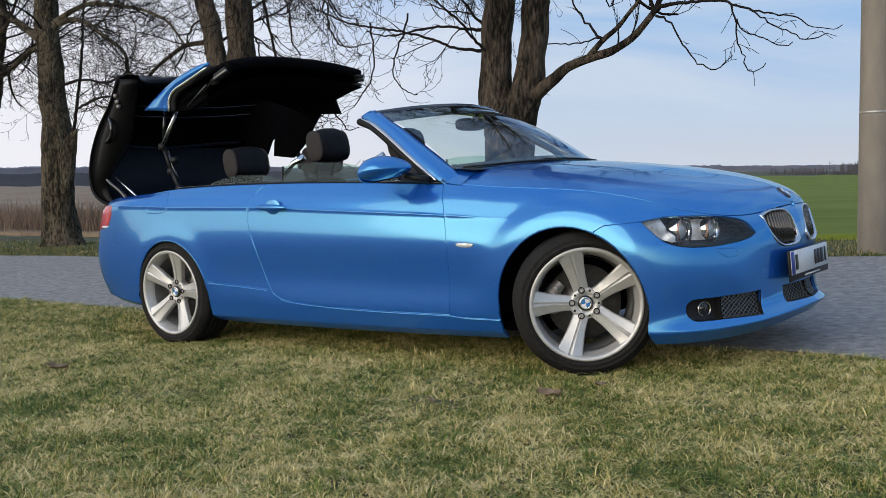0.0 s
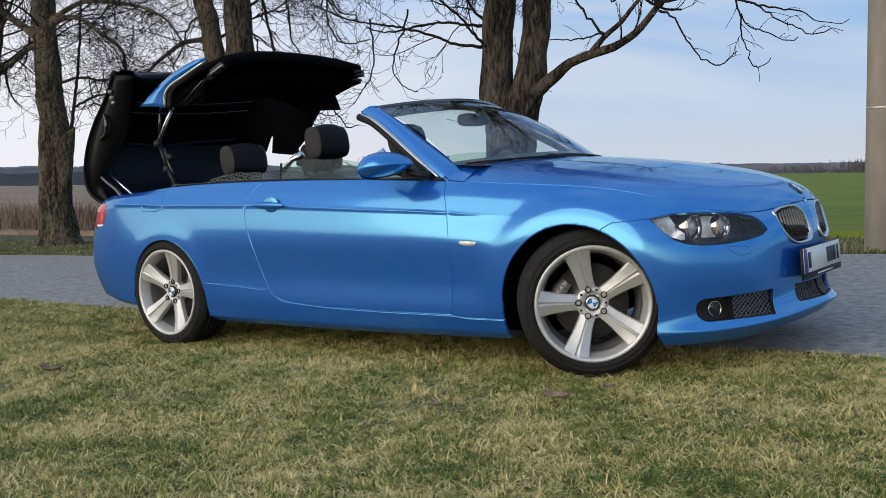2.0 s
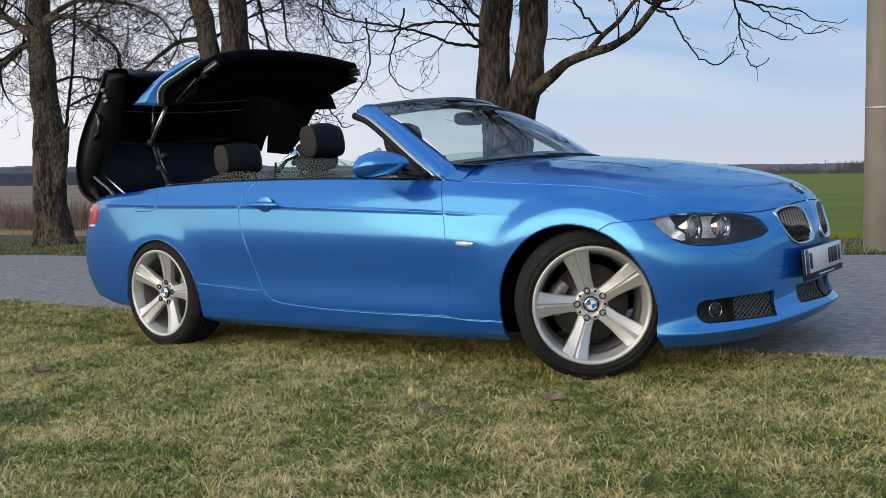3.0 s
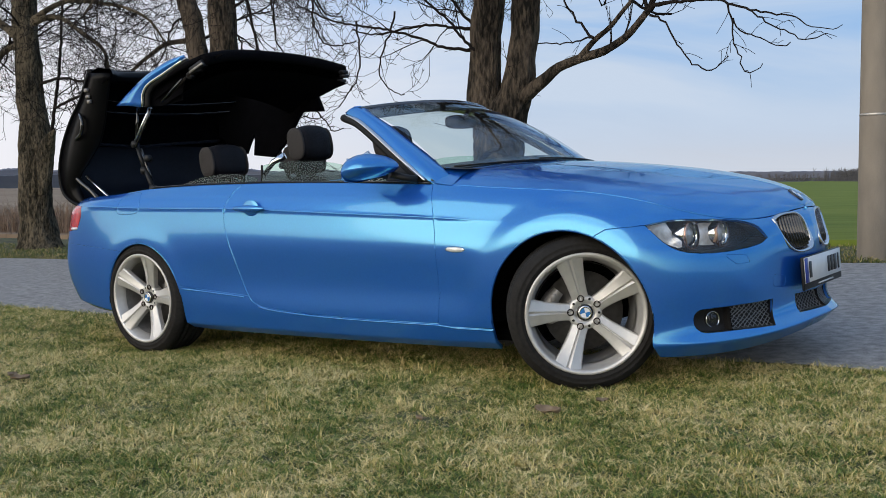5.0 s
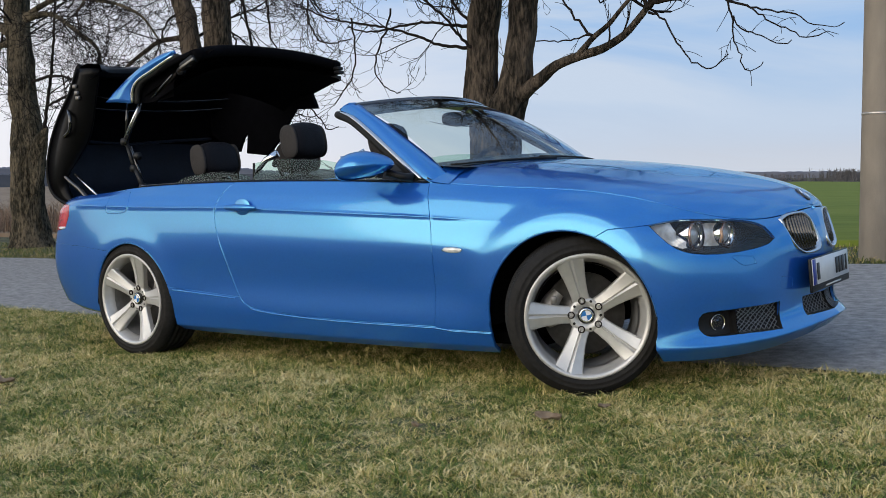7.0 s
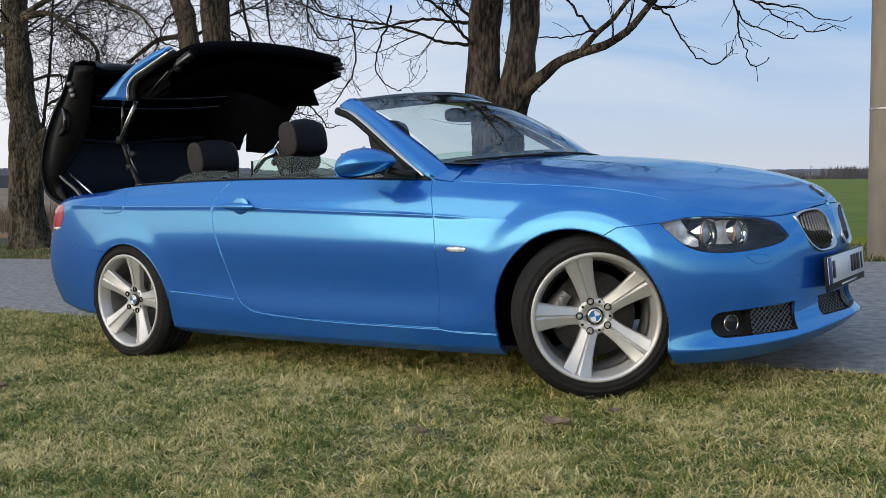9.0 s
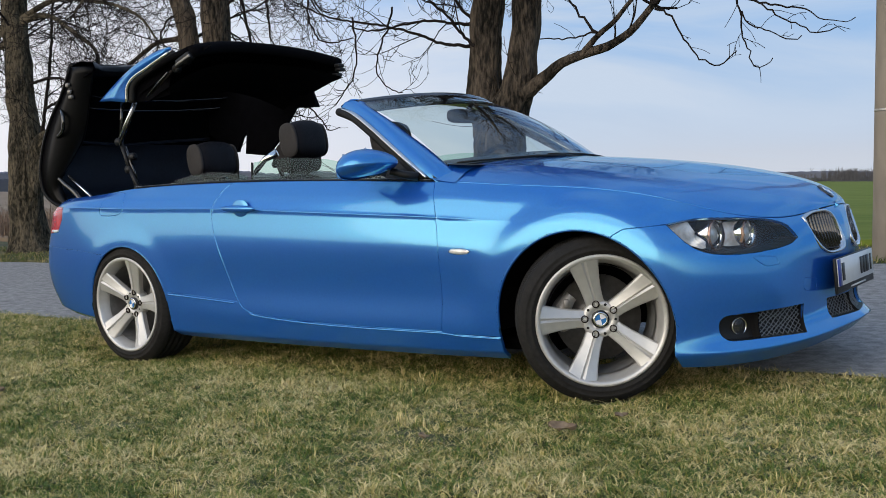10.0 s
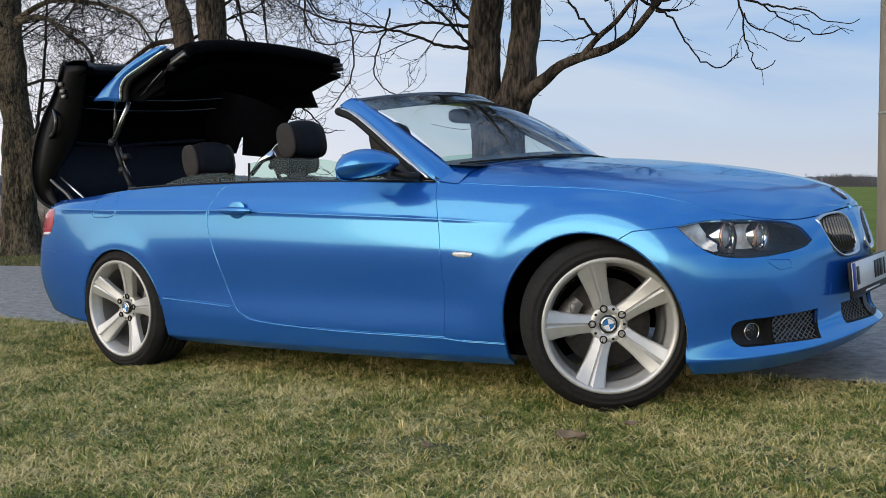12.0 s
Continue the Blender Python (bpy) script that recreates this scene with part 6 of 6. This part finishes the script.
for side in (-1, 1):
    handle(side)
    b = ellipsoid(.052, .010, .0125, (-.577, .887 * side, .584), Matrix.Rotation(radians(3), 4, "Y"), 2.2)
    r = part("side_repeater", b, M["reflector"], car, "small clear side indicator")
    part("surround", lathe_bm([(.010, 0), (.012, .002), (.010, .004)], 20), M["chrome"], r).matrix_basis = Matrix.Translation((-.577, .893 * side, .584)) @ Matrix.Diagonal((4.6, 1, 1.15, 1))


# ---- number plate ----
def plate_at(x, y, z):
    return Matrix.Translation((x, y, z)) @ Matrix.Rotation(radians(-3), 4, "Y")


holder = part("number_plate", box_bm(.012, .535, .137, (.724, 0, .424), .004, Matrix.Rotation(radians(-3), 4, "Y")), M["black"], car, "white number plate in a black holder")
part("plate_face", box_bm(.004, .515, .105, (.731, 0, .437), .0015, Matrix.Rotation(radians(-3), 4, "Y"), 1), M["plate"], holder)
part("blue_band", box_bm(.003, .040, .103, (.7335, -.2365, .437), .001, Matrix.Rotation(radians(-3), 4, "Y"), 1), M["plate_blue"], holder)
for y, w in ((-.188, .034), (.075, .036), (.120, .036), (.165, .036), (.215, .020)):
    part("character_bar", box_bm(.003, w, .068, (.7342, y, .437), .001, Matrix.Rotation(radians(-3), 4, "Y"), 1), M["ink"], holder)
part("country_bar", box_bm(.002, .018, .010, (.7358, -.2365, .402), 0, Matrix.Rotation(radians(-3), 4, "Y")), M["white"], holder)
part("holder_bar", box_bm(.002, .22, .007, (.7320, .03, .368), 0, Matrix.Rotation(radians(-3), 4, "Y")), M["plate"], holder)

# bonnet badge
bd = part("bonnet_badge", lathe_bm([(.038, -.006), (.038, .002), (.035, .004), (0, .0045)], 36, "z"), M["gloss_black"], car, "round bonnet badge, plain blue and white quarters")
bd.matrix_basis = Matrix.Translation((.623, 0, .7430)) @ Matrix.Rotation(radians(40), 4, "Y")
for k in range(4):
    q = bmesh.new()
    q.faces.new([q.verts.new((0, 0, .006))] + [q.verts.new((.024 * math.cos(radians(a)), .024 * math.sin(radians(a)), .006)) for a in range(90 * k, 90 * k + 91, 15)])
    part("badge_quarter", q, M["badge_blue"] if k % 2 else M["white"], bd, smooth=False)

# ---- floor of the body ----
under = box_bm(2.3, 1.42, .05, (-1.40, 0, .185), .01)
part("underbody", under, M["lining"], car)
part("cabin_floor", box_bm(2.6, 1.46, .06, (-1.75, 0, .30), .01), M["lining"], car)
for x, sx in ((-.52, .06), (-3.30, .06)):
    part("bulkhead", box_bm(sx, 1.30, .52, (x, 0, .52), .01), M["lining"], car)
part("boot_floor", box_bm(.8, 1.3, .05, (-3.3, 0, .62), .01), M["lining"], car)


# ---- boot lid, raised ----
def boot_lid():
    """Clamshell lid standing up at the tail; outer blue skin behind, black lining towards the cabin."""
    prof = [(-3.58, .835), (-3.72, .85), (-3.865, .93), (-3.91, 1.04), (-3.885, 1.216), (-3.80, 1.384), (-3.70, 1.512), (-3.61, 1.673)]
    prof = spline(np.array([(x, 0, z) for x, z in prof]), 4)
    rows = []
    for s in np.linspace(-1, 1, 27):
        y = .63 * s
        e = abs(s) ** 3.2
        rows.append([(p[0] + .17 * e * (.35 + .65 * min(1, max(0, (p[2] - .8) / .8))), y, p[2] - .03 * abs(s) ** 2 * (k / len(prof))) for k, p in enumerate(prof)])
    g = np.array(rows)
    outer = grid_bm(g, 1)
    lid = part("boot_lid", outer, M["paint"], car, "raised boot lid, blue outside with black lining")
    sol = lid.modifiers.new("thickness", "SOLIDIFY")
    sol.thickness, sol.offset = .012, 0
    inner = grid_bm(np.array([[(p[0] + .030, p[1] * .995, p[2]) for p in row[2:]] for row in rows]), 1)
    part("lining", inner, M["lining"], lid, "black felt lining")
    # lower lining panel and its edge, ribs, hinge arms
    low = grid_bm(np.array([[(p[0] + .05 + .02 * math.sin(3 * p[2]), p[1] * .97, p[2]) for p in row[6:17]] for row in rows]), 1)
    part("trim_panel", low, M["lining_blue"], lid, "dark trim panel")
    edge = [Vector((row[17][0] + .055, row[17][1] * .97, row[17][2] - .05 * (1 - abs(row[17][1]) / .66))) for row in rows]
    part("trim_edge", tube_bm(edge, .010, 8), M["lining_blue"], lid)
    # deep flanges along both sides and the front edge
    lip = spline(np.array([(-3.62, 0, .87), (-3.66, 0, .99), (-3.55, 0, 1.10), (-3.43, 0, 1.21), (-3.37, 0, 1.32), (-3.32, 0, 1.475), (-3.26, 0, 1.63)]), 5)
    for side in (-1, 1):
        skin = np.array(rows[0] if side < 0 else rows[-1])
        far = np.stack([np.interp(np.linspace(0, 1, len(skin)), np.linspace(0, 1, len(lip)), lip[:, k]) for k in range(3)], 1)
        far[:, 1] = skin[:, 1] - .035 * side
        fl = part("side_flange", grid_bm(np.stack([skin, skin * .6 + far * .4 + [0, .012 * side, 0], far]), 1), M["moulding"], lid, "black moulded flange")
        sol = fl.modifiers.new("thickness", "SOLIDIFY")
        sol.thickness, sol.offset = .016, 0
        for k, w in ((10, .05), (18, .07), (24, .06)):
            at = far[k]
            part("flange_rib", box_bm(.05, .022, w, (at[0] - .06, at[1] - .01 * side, at[2]), .006), M["gloss_black"], lid)
    top = np.array([r[-1] for r in rows])
    bump = np.array([.010 * (abs(p[1]) < .22) + .016 * (abs(p[1]) > .57) for p in top])
    front = np.stack([top, top + np.c_[np.full(27, .10), np.zeros(27), .006 + bump], top + np.c_[np.full(27, .22), np.zeros(27), bump - .012], top + np.c_[np.full(27, .24), np.zeros(27), bump - .055], top + np.c_[np.full(27, .12), np.zeros(27), np.full(27, -.07)]])
    part("front_flange", grid_bm(front, 1), M["moulding"], lid, "black moulded front edge")
    for z, dx in ((1.50, .13), (1.44, .11)):
        part("cross_rib", tube_bm([Vector((np.interp(z, [q[2] for q in row], [q[0] for q in row]) + dx, row[0][1] * .93, z - .02 * (1 - (row[0][1] / .66) ** 2))) for row in rows], .009, 8), M["gloss_black"], lid)
    part("edge_rail", tube_bm([Vector((row[-1][0] + .02, row[-1][1], row[-1][2] + .004)) for row in rows], .020, 10), M["moulding"], lid)
    for side in (-1, 1):
        part("edge_seal", tube_bm([Vector((p[0] + .012, .636 * side, p[2])) for p in rows[0]], .012, 10), M["moulding"], lid)
        strut = spline(np.array([(-3.56, .63 * side, 1.41), (-3.50, .66 * side, 1.36), (-3.51, .66 * side, 1.29), (-3.60, .64 * side, 1.25)]), 5)
        part("grab_loop", tube_bm([Vector(p) for p in strut], .011, 8), M["gloss_black"], lid)
        arm = spline(np.array([(-3.45, .60 * side, .84), (-3.52, .61 * side, .92), (-3.62, .61 * side, .98), (-3.74, .60 * side, 1.06)]), 5)
        part("hinge_arm", tube_bm([Vector(p) for p in arm], .016, 8), M["gloss_black"], lid)
        part("gas_strut", tube_bm([Vector((-3.38, .57 * side, .86)), Vector((-3.60, .585 * side, 1.02))], .009, 8), M["satin"], lid)
        for z in (1.47, 1.50, 1.54):
            part("latch", box_bm(.03, .02, .022, (-3.44 - (z - 1.5) * .3, .645 * side, z), .004, seg=1), M["caliper"], lid)
        part("buffer", box_bm(.012, .02, .03, (-3.575, .42 * side, 1.60), .003, seg=1), M["caliper"], lid)


boot_lid()


# ---- folded roof ----
def roof():
    crest = spline(np.array([(-3.06, 0, 1.600), (-2.94, 0, 1.636), (-2.81, 0, 1.664), (-2.68, 0, 1.686), (-2.54, 0, 1.698)]), 4)

    def shell(drop, grow, x_shift=0.0, front=1.0):
        rows = []
        for s in np.linspace(-1, 1, 25):
            rows.append([(p[0] + x_shift + .08 * s * s, .585 * s * grow, p[2] - drop - (.120 - .062 * k / len(crest)) * abs(s) ** 2.4) for k, p in enumerate(crest)])
        return np.array(rows)

    r = part("folding_roof", grid_bm(shell(0, 1.0), 1), M["paint"], car, "blue hard roof panels stacked and lifted, black beneath")
    sol = r.modifiers.new("thickness", "SOLIDIFY")
    sol.thickness, sol.offset = .012, 0
    part("headlining", grid_bm(shell(.022, .985), 1), M["lining"], r, "black headlining")
    part("middle_panel", grid_bm(shell(.06, .97, .03), 1), M["lining"], r)
    part("front_panel", grid_bm(shell(.11, .95, .07), 1), M["lining"], r)
    front = [Vector((v[-1][0] + .014, v[-1][1], v[-1][2] - .008)) for v in shell(0.01, 1.0)]
    part("front_seal", tube_bm(front, .034, 10), M["lining"], r)
    for e in (0, -1):
        part("side_seal", tube_bm([Vector(q) for q in shell(.004, 1.0)[e]], .018, 8), M["lining"], r)
    for side in (-1, 1):
        # rear pillar: from the tip up into the roof's edge
        a = spline(np.array([(-3.217, .60, 1.425), (-3.074, .603, 1.502), (-2.883, .603, 1.588), (-2.677, .596, 1.648), (-2.60, .585, 1.655)]), 4)
        b = spline(np.array([(-2.972, .61, 1.401), (-2.958, .612, 1.475), (-2.917, .610, 1.520), (-2.785, .602, 1.571), (-2.62, .590, 1.634)]), 4)
        g = np.stack([a, a * .5 + b * .5 + [0, .012, .004], b])
        g = np.stack([x for x in spline(g, 5)]) * [1, side, 1]
        bm = grid_bm(g, 1)
        p = part("rear_pillar", bm, M["paint"], r, "blue rear roof pillar")
        sl = p.modifiers.new("thickness", "SOLIDIFY")
        sl.thickness, sl.offset = .02, 0
        part("bright_strip", tube_bm([Vector((q[0] + .006, (q[1] + .004) * side, q[2])) for q in b], .011, 8), M["satin"], p, "bright metal strip")
        part("pillar_seal", tube_bm([Vector((q[0] + .030, (q[1] - .014) * side, q[2] - .004)) for q in b], .018, 8), M["seal"], p)
        lining = spline(np.stack([b * [1, .96, 1], b * [1, .90, 1] + [.10, 0, .0], b * [1, .86, 1] + [.26, 0, .02]]), 4) * [1, side, 1]
        part("pillar_lining", grid_bm(lining, 1), M["lining"], p)
        # hanging side lining and linkage
        if side > 0:
            edge = [(-2.42, 1.60), (-2.48, 1.52), (-2.66, 1.466), (-2.618, 1.367), (-2.809, 1.378), (-2.88, 1.30), (-2.944, 1.209), (-3.098, 1.092), (-3.282, 1.115), (-3.258, 1.26), (-3.310, 1.225), (-3.365, 1.13), (-3.42, 1.13), (-3.62, 1.27), (-3.62, 1.50), (-3.10, 1.60), (-2.70, 1.66)]
            plate = bmesh.new()
            plate.faces.new([plate.verts.new((x, .565, z)) for x, z in edge])
            pl = part("side_lining", plate, M["lining"], r, smooth=False)
            sl = pl.modifiers.new("thickness", "SOLIDIFY")
            sl.thickness, sl.offset = .03, 0
            for x, z in ((-2.40, 1.575), (-2.425, 1.545), (-2.405, 1.60)):
                part("front_catch", box_bm(.045, .05, .022, (x, .54, z), .006), M["black"], r)
        for p0, p1, rad, mat in (((-3.06, .575, 1.42), (-3.10, .575, 1.20), .009, "gloss_black"), ((-2.955, .57, 1.40), (-3.12, .58, 1.185), .010, "satin"), ((-2.935, .58, 1.39), (-3.09, .59, 1.17), .008, "gloss_black"), ((-3.10, .575, 1.19), (-3.03, .58, 1.02), .012, "black"), ((-3.06, .575, 1.16), (-2.98, .57, .94), .008, "gloss_black"), ((-3.03, .58, 1.04), (-2.96, .58, .90), .014, "black"), ((-2.79, .585, 1.435), (-2.60, .590, 1.535), .008, "bolt"), ((-2.81, .60, 1.42), (-2.62, .602, 1.53), .006, "gloss_black"), ((-2.58, .59, 1.545), (-2.47, .585, 1.585), .012, "bolt"), ((-2.55, .60, 1.56), (-2.44, .60, 1.60), .008, "caliper")):
            part("linkage_arm", tube_bm([(p0[0], p0[1] * side, p0[2]), (p1[0], p1[1] * side, p1[2])], rad, 8), M[mat if side < 0 else "black"], r)
        for x, z in ((-3.11, 1.19), (-3.04, 1.03), (-3.0, 1.10), (-2.97, .92), (-2.57, 1.545), (-2.49, 1.58)):
            part("pivot", lathe_bm([(0, -.018), (.022, -.016), (.022, .016), (0, .018)], 16, "y", (x, .578 * side, z)), M["black"], r)
        part("lock_block", box_bm(.12, .05, .045, (-2.50, .580 * side, 1.585), .012, Matrix.Rotation(radians(-20), 4, "Y")), M["black"], r)


roof()
part("cover_shelf", box_bm(.55, 1.28, .03, (-2.95, 0, .885), .012), M["lining"], car)


# ---- cabin ----
def seat(y, x, name, rest_x, rest_z, wide):
    s = new(name)
    tagged(s, "black leather seat with a grey-sided headrest", "")
    s.parent = car
    back = ellipsoid(.10, .24, .31, (x, y, .635), Matrix.Rotation(radians(-14), 4, "Y"), 3.6)
    part("backrest", back, M["leather"], s)
    part("seat_cushion", ellipsoid(.27, .25, .10, (x + .26, y, .47), None, 3.4), M["leather"], s)
    m = Matrix.Rotation(radians(-9), 4, "Y")
    hr = part("headrest", ellipsoid(.070, wide, .100, (rest_x, y, rest_z), m, 3.0), M["leather"], s)
    for sd in (-1, 1):
        part("headrest_side", ellipsoid(.060, .014, .088, (rest_x - .004, y + (wide - .009) * sd, rest_z), m, 2.6), M["leather_grey"], hr, "grey leather side")
        part("headrest_post", tube_bm([(rest_x - .01, y + .06 * sd, rest_z - .07), (rest_x - .055, y + .06 * sd, rest_z - .20)], .008, 8), M["seal"], hr)


for y in (-.36, .36):
    seat(y, -1.90, "front_seat", -1.885, 1.117, .122)
    seat(y * .95, -2.62, "rear_seat", -2.60, 1.055, .140)
# belt guides on the front seats
for y in (-.36, .36):
    part("belt_guide", tube_bm([(-1.99, y - .10, 1.06), (-2.05, y - .13, 1.03), (-2.12, y - .14, .96)], [.022, .016, .012], 8), M["chrome"], car)
dash = spline(np.array([[(-.62, y, .930) for y in (-.70, -.35, 0, .35, .70)], [(-.85, y, .945) for y in (-.71, -.36, 0, .36, .71)], [(-1.02, y, .915) for y in (-.71, -.36, 0, .36, .71)], [(-1.05, y, .80) for y in (-.71, -.36, 0, .36, .71)], [(-1.0, y, .55) for y in (-.71, -.36, 0, .36, .71)]], float), 4)
part("dashboard", grid_bm(dash, 1), M["dash"], car, "dark plastic dashboard")
sw = part("steering_wheel", lathe_bm([(.185 + .015 * math.cos(a), .015 * math.sin(a)) for a in np.linspace(0, 2 * math.pi, 13)], 40, "x"), M["leather"], car, "black leather steering wheel")
sw.matrix_basis = Matrix.Translation((-1.22, .36, .86)) @ Matrix.Rotation(radians(22), 4, "Y")
part("airbag_hub", ellipsoid(.03, .07, .06, (0, 0, 0), None, 3), M["leather"], sw)
part("column", tube_bm([(0, 0, 0), (.22, 0, -.02)], .035, 12), M["dash"], sw)
rv = part("rear_view_mirror", ellipsoid(.022, .118, .036, (-1.13, 0, 1.185), Matrix.Rotation(radians(-6), 4, "Z"), 3.4), M["black"], car, "black interior mirror")
part("mirror_stem", tube_bm([(-1.115, 0, 1.20), (-1.07, 0, 1.245)], .012, 8), M["black"], rv)
for y in (-.72, .72):
    part("door_trim", box_bm(1.15, .05, .40, (-1.38, y, .70), .015), M["dash"], car)
    part("quarter_trim", box_bm(.95, .05, .40, (-2.45, y, .71), .015), M["dash"], car)
# wipers and their sill
part("cowl", grid_bm(np.array([[(p[0] + .085, p[1] * .93, p[2] - .045) for p in base_line], [(p[0] + .02, p[1] * .95, p[2] - .026) for p in base_line], [(p[0] - .02, p[1] * .98, p[2] - .006) for p in base_line]]), 1), M["black"], car, "black plastic cowl below the windscreen")
for y0, y1 in ((-.62, -.02), (-.10, .56)):
    pts = [Vector(base_line[int(round(14 + 14 * y / .69))]) + Vector((.035 - .03 * k / 6, 0, -.008 + .012 * k / 6)) for k, y in enumerate(np.linspace(y1, y0, 7))]
    part("wiper", tube_bm(pts, [.009, .007, .006, .005, .005, .004, .004], 6), M["seal"], car, "black windscreen wiper")

# ================= fallen leaves =================
m_leaf = material("dead_leaf", (0.16, 0.110, 0.070), 0.85, second=(0.32, 0.24, 0.155), scale=40, bump=0.4)


def leaf(x, y, size, turn, curl):
    """A dead leaf, crumpled and folded along its rib."""
    verts, faces, n = [], [], 13
    for i in range(n):
        s = i / (n - 1)
        w = .34 * size * math.sin(math.pi * min(1, s * .96 + .02) ** .8) * (1 + .22 * math.sin(17 * s + turn)) + .001
        for t in (-1, -.66, -.33, 0, .33, .66, 1):
            fold = curl * size * (.30 * abs(t) + .9 * (s - .5) ** 2 * .6) + .10 * size * noise.noise((s * 5, t * 2.5, turn * 7))
            verts.append(((s - .5) * size, w * t * (1 - .3 * curl * abs(t)), .006 + fold))
    for i in range(n - 1):
        for j in range(6):
            a = i * 7 + j
            faces.append((a, a + 1, a + 8, a + 7))
    ob = link("fallen_leaf", mesh_of("fallen_leaf", verts, faces), m_leaf)
    sl = ob.modifiers.new("thickness", "SOLIDIFY")
    sl.thickness = .0012
    ob.matrix_world = Matrix.Translation((x, y, gz(x, y) + .022)) @ Matrix.Rotation(turn, 4, "Z") @ Matrix.Rotation(.2, 4, "X")
    return tagged(ob, "curled dead brown leaf lying on the grass", "leaf", "fallen leaves")


for args in ((.13, -1.35, .095, .4, .6), (-2.6, -1.75, .09, 1.1, .6), (-2.75, -1.70, .07, 2.0, .4), (1.35, -.72, .10, .2, .5), (.22, -1.1, .05, .9, .5), (-.25, -1.62, .06, 2.4, .5)):
    leaf(*args)
